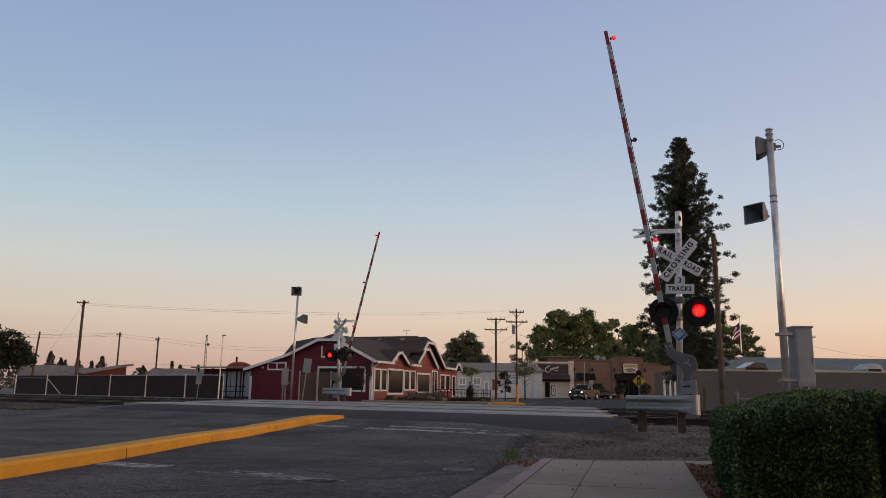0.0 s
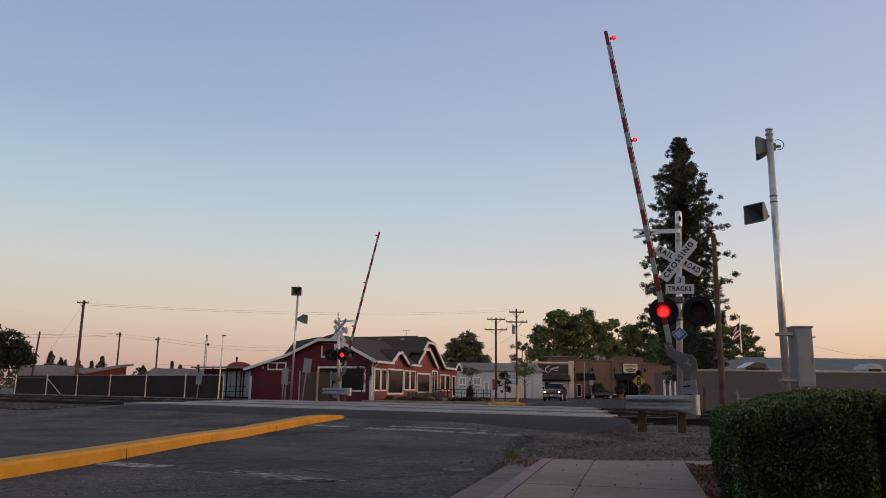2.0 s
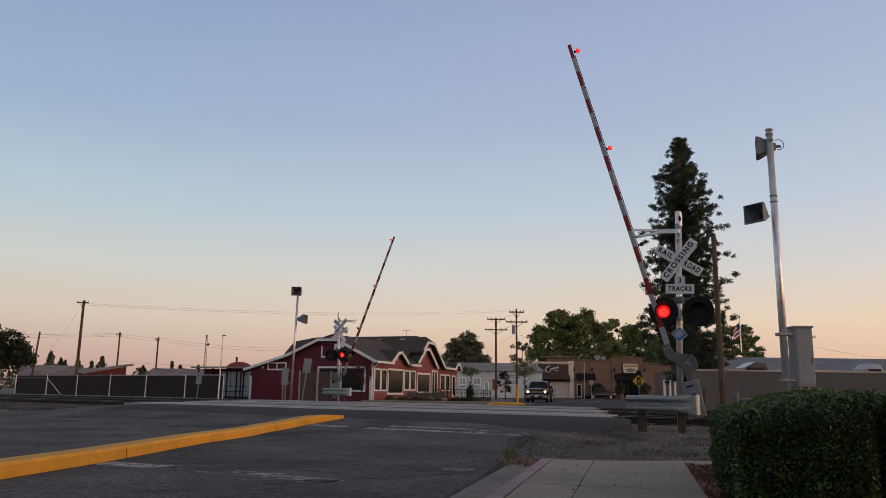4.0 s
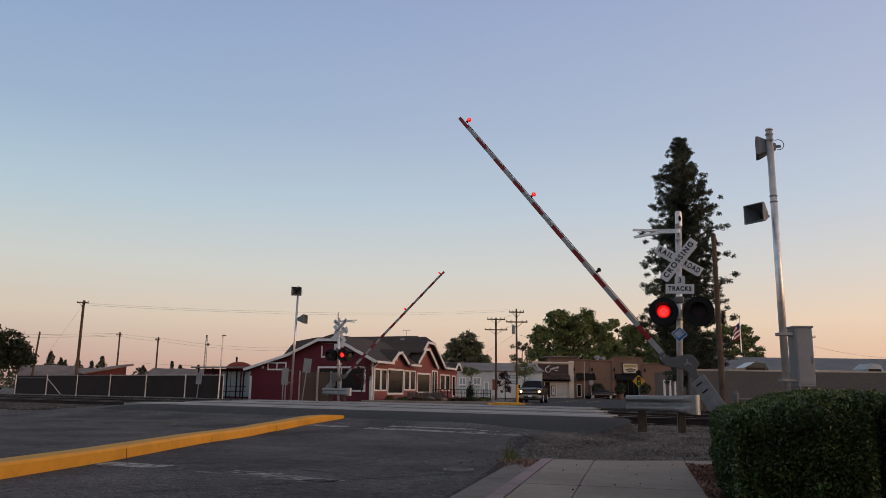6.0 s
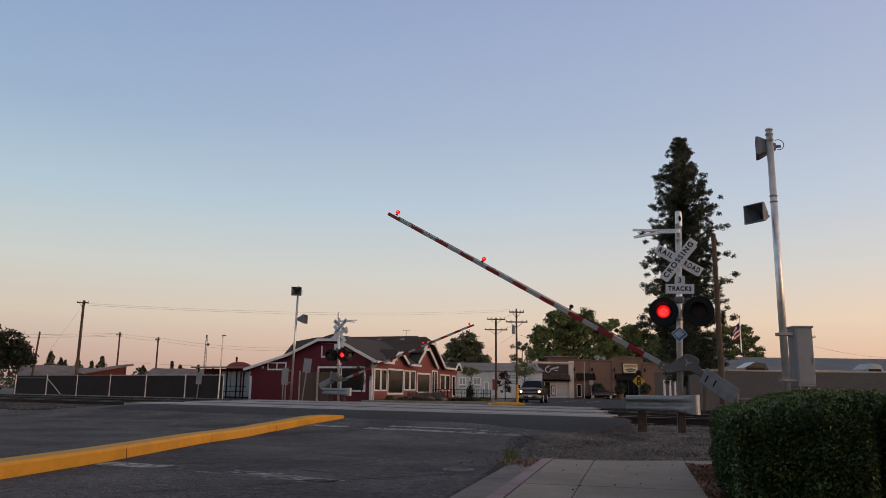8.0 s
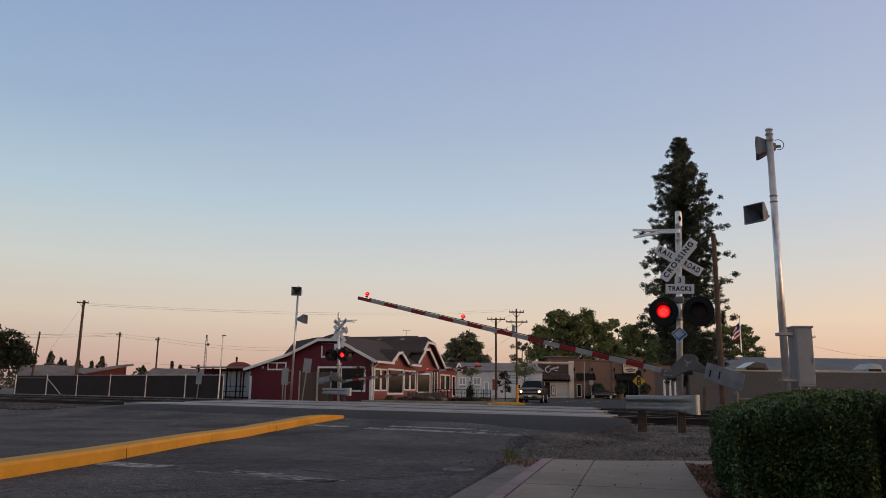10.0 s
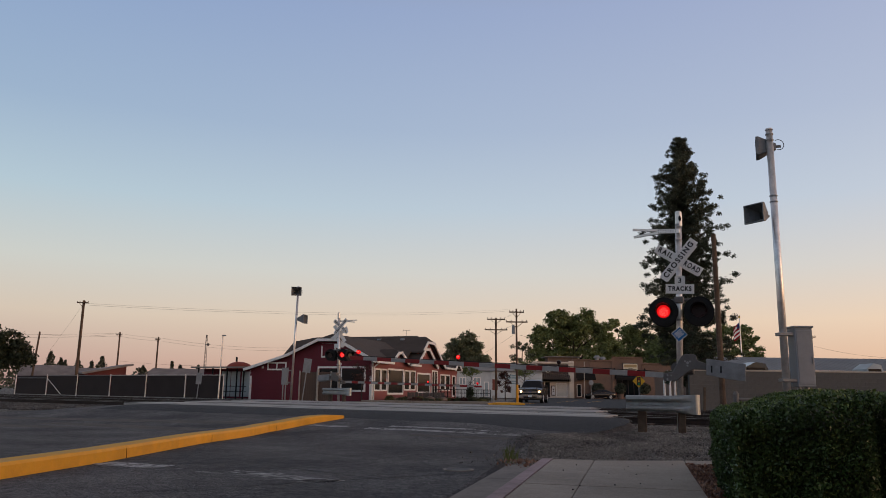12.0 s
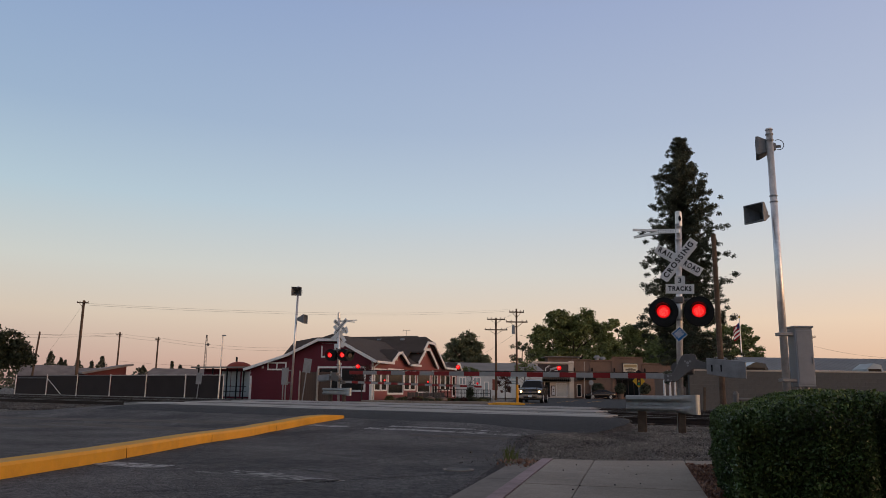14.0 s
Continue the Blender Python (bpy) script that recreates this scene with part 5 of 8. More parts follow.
def brown_shops():
    s = thing("brown_shop_block", pose(20.75, 118, 0.05), "brown stucco shop block with arched parapets and black awnings", "shop building", "shop buildings")
    bays = [(0, 2.8, 6.0), (2.8, 6.3, 5.9), (6.3, 11.1, 6.45), (11.1, 15.5, 5.5)]
    for i, (a, b, top) in enumerate(bays):
        bm = B()
        hole = [(a + 0.5, b - 0.5, 0.2, 3.1)] if i == 2 else []
        wall_run(bm, a, b, 0, top, 0, 0.3, hole)
        bay = part("wall_bay", bm, M["brown_wall"], s)
        bm = B()
        box(bm, a - 0.03, -0.2, top - 0.12, b - 0.05, 0.32, top + 0.1, 0.02)
        part("cornice", bm, M["brown_wall"], bay)
        bm = B()
        box(bm, a - 0.2, -0.14, 0, a + 0.2, -0.004, top - 0.13, 0.02)
        part("pilaster", bm, M["brown_wall"], bay)
        bm = B()
        box(bm, a + 0.22, -0.06, 3.95, b - 0.22, -0.004, 4.12, 0.01)
        part("string_course", bm, M["brown_wall"], bay)
        if i == 2:
            framed_window(s, pose(a + 0.5, 0.15, 0.2), b - a - 1.0, 2.9, 4, frame_mat="sign_brown")
        if i == 0:
            framed_window(s, pose(0.55, -0.04, 0.2), 0.75, 2.0, 1, name="door", frame_mat="cream_wall")
        if i in (0, 2):
            bm = B()
            x0, x1 = (a + 0.35, b - 0.35) if i else (0.5, 3.4)
            prism(bm, [(0, 3.2), (0, 3.9), (-1.0, 3.2), (-1.0, 2.85)], x1 - x0, pose(x0, -0.01, 0, 0, 0, 0) @ Matrix(((0, 1, 0, 0), (1, 0, 0, 0), (0, 0, 1, 0), (0, 0, 0, 1))))
            part("awning", bm, M["black"], bay, "black fabric awning")
        bm = B()
        box(bm, a + 0.1, -0.32, 4.2, a + 0.32, -0.14, 4.75, 0.03)
        part("wall_lamp", bm, M["black"], bay)
    bm = B()
    box(bm, 0, 13.5, 0, 15.5, 14, 5.2)
    box(bm, 15.2, 0.3, 0, 15.5, 13.5, 5.2)
    part("rear_walls", bm, M["brown_wall"], s)
    bm = B()
    box(bm, 0.2, 0.3, 5.0, 15.2, 13.5, 5.2)
    part("roof", bm, M["metal_roof"], s)
    bm = B()
    box(bm, 7.85, -0.3, 3.98, 10.25, -0.01, 5.55, 0.03)
    sg = part("sign_panel", bm, M["sign_brown"], s, "cream sign with gold lettering in a dark frame")
    bm = B()
    box(bm, 7.93, -0.33, 4.06, 10.17, -0.3, 5.47)
    part("sign_face", bm, M["sign_cream"], sg)
    for x, z, w, hh, mm in ((9.05, 5.1, 1.95, 0.42, "sign_gold"), (9.05, 4.74, 0.7, 0.08, "sign_brown"), (9.05, 4.5, 1.6, 0.2, "sign_brown"), (9.05, 4.22, 1.0, 0.1, "sign_brown")):
        bm = B()
        box(bm, x - w / 2, -0.345, z - hh / 2, x + w / 2, -0.332, z + hh / 2)
        part("text_bar", bm, M[mm], sg)
    # low upper storey and roof units
    bm = B()
    box(bm, -2.6, 9, 5.0, 2.4, 13, 6.75)
    up = part("roof_room", bm, M["brown_wall"], s)
    bm = B()
    box(bm, -3.2, 8.4, 6.75, 3.0, 13.6, 6.9)
    part("roof_slab", bm, M["warm_roof"], up)
    for x, z in ((4.9, 6.2), (5.8, 6.0)):
        bm = B()
        cyl(bm, (x, 5, 5.0), (x, 5, z + 0.4), 0.35, seg=10)
        cyl(bm, (x, 5, z + 0.4), (x, 5, z + 0.75), 0.6, 0.3, 10)
        part("roof_vent", bm, M["steel"], s)


def warehouse():
    w = thing("white_warehouse", pose(1.0, 106, 0.05, 0, 0, 3), "long white warehouse with a low pale metal roof", "warehouse")
    bm = B()
    holes = [(1.5, 2.5, 1.75, 2.85), (3.5, 4.6, 1.75, 2.85), (5.05, 5.75, 0.1, 2.25), (6.25, 7.0, 1.1, 2.6)]
    wall_run(bm, 0, 13.4, 0, 3.7, 0, 0.3, holes)
    part("front_wall", bm, M["white_wall"], w)
    bm = B()
    box(bm, 0, 0.3, 0, 0.3, 16, 3.7)
    box(bm, 13.1, 0.3, 0, 13.4, 16, 3.7)
    box(bm, 0.3, 15.7, 0, 13.1, 16, 3.7)
    part("rear_walls", bm, M["white_wall"], w)
    slab_roof(w, [(-0.3, -0.3, 3.7), (13.7, -0.3, 3.7), (13.7, 8, 5.1), (-0.3, 8, 5.1)], 0.1, M["warm_roof"], label="pale metal roof")
    slab_roof(w, [(-0.3, 8, 5.1), (13.7, 8, 5.1), (13.7, 16.3, 3.7), (-0.3, 16.3, 3.7)], 0.1, M["warm_roof"])
    for i, hl in enumerate(holes):
        framed_window(w, pose(hl[0], 0.05, hl[2]), hl[1] - hl[0], hl[3] - hl[2], 2 if i < 2 else 1, name="door" if i == 2 else "window", pane_mat="pale_pane")
    for x, z, L, hh in ((7.3, 3.0, 0.9, 0.22), (8.35, 3.05, 1.7, 0.16), (8.35, 2.75, 1.9, 0.16), (8.5, 2.3, 1.3, 0.14), (8.4, 2.0, 1.6, 0.12), (1.55, 1.45, 0.9, 0.14), (3.55, 1.45, 0.9, 0.14)):
        bm = B()
        box(bm, x, -0.02, z, x + L, -0.004, z + hh)
        part("text_bar", bm, M["sign_teal"], w)
    bm = B()
    box(bm, 6.25, -0.03, 1.1, 7.0, -0.004, 2.6)
    part("board", bm, M["pink_roof"], w)
    for x in (0.2, 3.0, 6.05, 9.0, 12.0):
        bm = B()
        cyl(bm, (x, -0.06, 0.1), (x, -0.06, 3.6), 0.04, seg=6)
        part("downpipe", bm, M["white_wall"], w)


M["sign_teal"] = mat("faded_teal_paint", (0.20, 0.30, 0.33), 0.8, 0, 0.2, 6)
M["pale_pane"] = mat("frosted_pane", (0.30, 0.36, 0.38), 0.4, 0, 0.2, 3)
M["warm_roof"] = mat("pale_roofing", (0.22, 0.20, 0.18), 0.7, 0.1, 0.15, 3)


def block_wall():
    b = thing("block_building", pose(12.4, 37.4, 0.0, 0, 0, 1.5), "long grey concrete block building with a flat parapet", "building")
    bm = B()
    box(bm, 0, 0.006, 0, 30, 0.22, 2.08)
    box(bm, 0, 0.2, 0, 0.2, 14, 2.08, 0, pose(0, 0, 0, 0, 0, -21))
    part("wall", bm, M["block"], b)
    bm = B()
    box(bm, -0.05, -0.03, 2.085, 30, 0.28, 2.17, 0.01)
    part("coping", bm, M["post_pale"], b, "pale metal coping")
    bm = B()
    box(bm, 0.0, 0.0, 0.0, 0.41, 0.24, 0.198, 0.006)
    me = mesh_of(bm, "block", M["block"])
    k = 0
    for r in range(10):
        for c in range(30):
            piece("block", me, b, pose(c * 0.415 + (0.207 if r % 2 else 0), 0.002 * ((c * 5 + r * 3) % 3) - 0.002, r * 0.2035 + 0.004))
    bm = B()
    for r in range(10):
        for c in range(30, 70):
            x = c * 0.415 + (0.207 if r % 2 else 0)
            if x > 29.6:
                continue
            box(bm, x, 0.0, r * 0.2035 + 0.004, x + 0.41, 0.03, r * 0.2035 + 0.202)
    part("far_blocks", bm, M["block"], b, kind="stuff")
    # the metal-roofed shed behind
    s = thing("metal_shed", pose(20.5, 60, 0), "grey metal-roofed shed behind the block wall", "shed")
    bm = B()
    box(bm, 0, 0, 0, 45, 12, 2.9)
    part("wall", bm, M["brown_wall"], s)
    for i in range(90):
        x = i * 0.5
        bm = B() if i == 0 else bm
        if i == 0:
            slab = bm
        vs = [slab.verts.new(c) for c in ((x, -0.4, 2.9), (x + 0.44, -0.4, 2.9), (x + 0.44, 7, 4.25), (x, 7, 4.25), (x + 0.47, -0.4, 2.92), (x + 0.47, 7, 4.27), (x + 0.5, -0.4, 2.9), (x + 0.5, 7, 4.25))]
        slab.faces.new((vs[0], vs[1], vs[2], vs[3]))
        slab.faces.new((vs[1], vs[4], vs[5], vs[2]))
        slab.faces.new((vs[4], vs[6], vs[7], vs[5]))
    part("roof", slab, M["metal_roof"], s, "ribbed grey metal roof")


def slat_fence():
    a, b = Vector((-42.9, 75.7)), Vector((-17.0, 58.6))
    d = b - a
    L = d.length
    f = thing("slatted_fence", pose(a.x, a.y, 0.12, 0, 0, math.degrees(math.atan2(d.y, d.x))), "chain-link fence filled with dark brown slats", "fence")
    n = 6
    step = L / n
    xs = [0.0] + [(i + 0.11) * step for i in range(1, n)] + [L]
    for x in xs:
        bm = B()
        cyl(bm, (x, -0.05, -0.2), (x, -0.05, 1.92), 0.04, seg=8)
        part("post", bm, M["alu"], f)
    for i in range(n):
        bm = B()
        k = 60
        for j in range(k):
            w = xs[i + 1] - xs[i] - 0.12
            x = xs[i] + 0.06 + w * j / k
            box(bm, x, 0, 0.05, x + w / k * 0.86, 0.02, 1.80 + 0.02 * ((j * 7) % 3))
        part("slat_panel", bm, M["slat"], f, kind="stuff")
        bm = B()
        cyl(bm, (xs[i], -0.05, 1.84 if i != 0 else 1.6), (xs[i + 1], -0.05, 1.84 if i != 0 else 1.6), 0.026, seg=6)
        part("top_rail", bm, M["alu" if i > 2 else "steel"], f)
    bm = B()
    cyl(bm, (xs[1], -0.06, 1.6), (xs[1] + step * 0.5, -0.06, 0.1), 0.03, seg=6)
    part("brace", bm, M["alu"], f)


def far_house(loc, w, d, hw, hr, roof, rz, label):
    s = thing("house", pose(*loc, 0, 0, rz), label, "house", "houses beyond the fence")
    bm = B()
    prism(bm, [(-w / 2, 0), (w / 2, 0), (w / 2, hw), (0, hw + hr), (-w / 2, hw)], d)
    part("wall", bm, M["house"], s)
    for sx in (-1, 1):
        slab_roof(s, [(0, -0.5, hw + hr + 0.03), (sx * (w / 2 + 0.6), -0.5, hw - 0.6 * hr / (w / 2) + 0.03), (sx * (w / 2 + 0.6), d + 0.5, hw - 0.6 * hr / (w / 2) + 0.03), (0, d + 0.5, hw + hr + 0.03)], 0.12, roof)
    framed_window(s, pose(-w * 0.3, -0.03, 0.9), 1.3, 1.2, 2)
    framed_window(s, pose(w * 0.12, -0.03, 0.9), 1.3, 1.2, 2)
    return s


# ---- vehicles ----
def wheel(parent, x, y, r, w):
    bm = B()
    cyl(bm, (x - w / 2, y, r), (x + w / 2, y, r), r, seg=22)
    bmesh.ops.bevel(bm, geom=[e for e in bm.edges if e.is_boundary is False and len(e.link_faces) == 2 and any(len(f.verts) > 6 for f in e.link_faces)], offset=0.03, segments=1, affect="EDGES")
    tyre = part("wheel", bm, M["tyre"], parent, "black tyre with a silver rim")
    sgn = 1 if x > 0 else -1
    face = x + sgn * (w / 2 + 0.004)
    bm = B()
    cyl(bm, (x + sgn * w * 0.3, y, r), (face, y, r), r * 0.68, r * 0.68, 20)
    part("rim_well", bm, M["black"], tyre)
    bm = B()
    for i in range(10):
        a = 6.283 * i / 10
        cyl(bm, (face + sgn * 0.008, y, r), (face, y + r * 0.66 * math.cos(a), r + r * 0.66 * math.sin(a)), r * 0.07, r * 0.05, 6)
    cyl(bm, (face - sgn * 0.01, y, r), (face + sgn * 0.02, y, r), r * 0.16, r * 0.13, 12)
    for i in range(20):
        a, b = 6.283 * i / 20, 6.283 * (i + 1) / 20
        cyl(bm, (face, y + r * 0.67 * math.cos(a), r + r * 0.67 * math.sin(a)), (face, y + r * 0.67 * math.cos(b), r + r * 0.67 * math.sin(b)), r * 0.045, seg=5)
    part("rim", bm, M["wheel_rim"], tyre)
    return tyre


def loft(bm, sections):
    """A closed body through cross-sections; each is a list of (x, y, z)."""
    rows = [[bm.verts.new(p) for p in s] for s in sections]
    n = len(rows[0])
    for a, b in zip(rows, rows[1:]):
        for i in range(n):
            j = (i + 1) % n
            bm.faces.new((a[i], a[j], b[j], b[i]))
    bm.faces.new(rows[0][::-1]); bm.faces.new(rows[-1])
    bmesh.ops.recalc_face_normals(bm, faces=bm.faces[:])
    return bm


def section(y, w, z0, z1, r=0.08, tuck=0.0):
    return [(-w + r, y, z0), (w - r, y, z0), (w, y, z0 + r), (w, y, z1 - r * 2), (w - tuck - r, y, z1), (-w + tuck + r, y, z1), (-w, y, z1 - r * 2), (-w, y, z0 + r)]


def pickup():
    t = thing("pickup_truck", pose(17.8, 92.2, 0.02, 0, 0, -43), "dark bronze pickup truck with lit headlamps", "truck")
    P = M["truck_paint"]

    def arch_side(x0, x1, pts):
        """A side panel with round cut-outs over the wheels, as a prism across x."""
        bm = B()
        prism(bm, pts, x1 - x0, Matrix(((0, 1, 0, x0), (1, 0, 0, 0), (0, 0, 1, 0), (0, 0, 0, 1))))
        return bm

    def arc(yc, r, n=9):
        return [(yc + r * math.cos(math.pi * (1 - i / (n - 1))), 0.42 + r * math.sin(math.pi * (1 - i / (n - 1)))) for i in range(n)]
    # lower body between the side panels, hood, cab and bed
    bm = B()
    loft(bm, [section(-2.72, 0.80, 0.55, 1.10), section(-1.4, 0.80, 0.50, 1.20), section(2.8, 0.80, 0.50, 1.20)])
    body = part("body", bm, M["black"], t)
    for sx in (-1, 1):
        low = [(-2.70, 0.55)] + arc(-1.92, 0.50) + [(-1.40, 0.36), (1.20, 0.38)] + arc(1.80, 0.50) + [(2.75, 0.55)]
        pts = low + [(2.80, 1.30), (1.02, 1.32), (-1.30, 1.29), (-2.35, 1.22), (-2.74, 1.14)]
        pa = part("side_panel", arch_side(sx * 0.80, sx * 1.01, pts), P, body)
        for y in (-0.98, 0.04, 1.0):
            bm = B()
            box(bm, sx * 1.0105, y - 0.008, 0.46, sx * 1.0125, y + 0.008, 1.27)
            part("door_gap", bm, M["black"], body)
        for y in (-0.18, 0.82):
            bm = B()
            box(bm, sx * 1.01, y - 0.09, 1.13, sx * 1.04, y + 0.09, 1.17, 0.008)
            part("door_handle", bm, M["chrome"], body)
        bm = B()
        box(bm, sx * 0.98, -1.25, 0.30, sx * 1.10, 1.05, 0.36, 0.02)
        part("side_step", bm, M["black"], t)
    bm = B()
    loft(bm, [[(-0.86, -2.76, 1.02), (0.86, -2.76, 1.02), (0.84, -2.72, 1.15), (0.5, -2.70, 1.19), (-0.5, -2.70, 1.19), (-0.84, -2.72, 1.15)],
              [(-0.92, -2.2, 1.05), (0.92, -2.2, 1.05), (0.90, -2.2, 1.22), (0.52, -2.2, 1.29), (-0.52, -2.2, 1.29), (-0.90, -2.2, 1.22)],
              [(-0.94, -1.25, 1.05), (0.94, -1.25, 1.05), (0.92, -1.25, 1.29), (0.55, -1.25, 1.35), (-0.55, -1.25, 1.35), (-0.92, -1.25, 1.29)]])
    hood = part("hood", bm, P, t)
    for sx in (-1, 1):
        bm = B()
        box(bm, sx * 0.50, -2.62, 1.19, sx * 0.56, -1.35, 1.36, 0.01, pose(0, 0, 0, 0))
        part("hood_ridge", bm, P, hood)
    bm = B()
    loft(bm, [section(-1.28, 0.97, 1.20, 1.30, 0.02), section(-0.55, 0.76, 1.24, 1.88, 0.05, 0.06), section(-0.2, 0.76, 1.24, 1.95, 0.05, 0.06), section(0.70, 0.76, 1.24, 1.95, 0.05, 0.06), section(0.98, 0.80, 1.22, 1.86, 0.05, 0.06)])
    cab = part("cab", bm, P, t)
    bm = B()
    loft(bm, [[(-0.86, -1.27, 1.34), (0.86, -1.27, 1.34), (0.66, -0.62, 1.86), (-0.66, -0.62, 1.86)], [(-0.86, -1.22, 1.30), (0.86, -1.22, 1.30), (0.66, -0.56, 1.83), (-0.66, -0.56, 1.83)]])
    part("windscreen", bm, M["windscreen"], t)
    for sx in (-1, 1):
        for y0, y1 in ((-0.86, -0.06), (0.04, 0.72)):
            cut = 0.26 if y0 < -0.5 else 0.0
            bm = B()
            loft(bm, [[(sx * 0.955, y0 - cut * 0.5, 1.34), (sx * 0.935, y1, 1.34), (sx * 0.785, y1 - 0.03, 1.82), (sx * 0.785, y0 + 0.05 + cut, 1.82)], [(sx * 0.90, y0 - cut * 0.5, 1.34), (sx * 0.88, y1, 1.34), (sx * 0.73, y1 - 0.03, 1.82), (sx * 0.73, y0 + 0.05 + cut, 1.82)]])
            part("side_window", bm, M["windscreen"], t)
        bm = B()
        box(bm, sx * 1.08, -1.02, 1.27, sx * 1.27, -0.90, 1.52, 0.03)
        mir = part("mirror", bm, P, t)
        bm = B()
        box(bm, sx * 0.95, -0.98, 1.30, sx * 1.09, -0.93, 1.35, 0.01)
        part("mirror_stalk", bm, M["black"], mir)
        # lamp cluster: bracket-shaped housing with an inner lit projector
        bm = B()
        prism(bm, [(sx * 0.62, 0.84), (sx * 0.98, 0.82), (sx * 0.99, 1.12), (sx * 0.62, 1.12)], 0.16, pose(0, -2.80, 0))
        lamp = part("headlight", bm, M["chrome"], t, "lit headlamp")
        bm = B()
        cyl(bm, (sx * 0.77, -2.80, 0.96), (sx * 0.77, -2.83, 0.96), 0.10, 0.085, 14)
        part("bulb", bm, M["headlight"], lamp)
        bm = B()
        cyl(bm, (sx * 0.93, -2.80, 1.04), (sx * 0.93, -2.825, 1.04), 0.04, seg=10)
        part("side_marker", bm, M["amber"], lamp)
        bm = B()
        box(bm, sx * 0.66, -2.90, 0.46, sx * 0.84, -2.86, 0.55, 0.02)
        part("fog_lamp", bm, M["chrome"], t)
        for y in (-1.92, 1.80):
            wheel(t, sx * 0.88, y, 0.41, 0.27)
        bm = B()
        box(bm, sx * 0.40, -2.885, 0.34, sx * 0.46, -2.84, 0.46, 0.01)
        part("tow_hook", bm, M["black"], t)
    bm = B()
    prism(bm, [(-0.60, 0.72), (0.60, 0.72), (0.62, 1.13), (-0.62, 1.13)], 0.10, pose(0, -2.80, 0))
    gr = part("grille", bm, M["black"], t, "dark grille with chrome bars")
    for z, hh in ((0.73, 0.03), (0.88, 0.055), (0.99, 0.055), (1.10, 0.03)):
        bm = B()
        box(bm, -0.60, -2.83, z - hh / 2, 0.60, -2.80, z + hh / 2, 0.008)
        part("grille_bar", bm, M["chrome"], gr)
    bm = B()
    cyl(bm, (0, -2.83, 0.935), (0, -2.85, 0.935), 0.085, seg=16)
    bmesh.ops.scale(bm, vec=(1.3, 1, 0.6), space=Matrix.Translation((0, 0, -0.935)), verts=bm.verts[:])
    part("badge", bm, M["flag_blue"], gr)
    bm = B()
    prism(bm, [(-0.99, 0.44), (-0.90, 0.40), (0.90, 0.40), (0.99, 0.44), (1.0, 0.66), (0.62, 0.70), (-0.62, 0.70), (-1.0, 0.66)], 0.20, pose(0, -2.88, 0))
    bmesh.ops.bevel(bm, geom=bm.edges[:], offset=0.025, segments=2, affect="EDGES")
    bp = part("bumper", bm, M["chrome"], t, "chrome front bumper")
    bm = B()
    box(bm, -0.55, -2.893, 0.44, 0.55, -2.882, 0.56, 0.004)
    part("air_intake", bm, M["black"], bp)
    bm = B()
    box(bm, -0.16, -2.905, 0.50, 0.16, -2.894, 0.64)
    part("number_plate", bm, M["sign_white"], bp)
    bm = B()
    box(bm, -0.85, -2.78, 0.26, 0.85, -2.66, 0.40, 0.03)
    part("air_dam", bm, M["black"], t)
    bm = B()
    box(bm, -0.80, 2.78, 0.62, 0.80, 2.84, 1.28, 0.02)
    part("tailgate", bm, P, t)
    return t


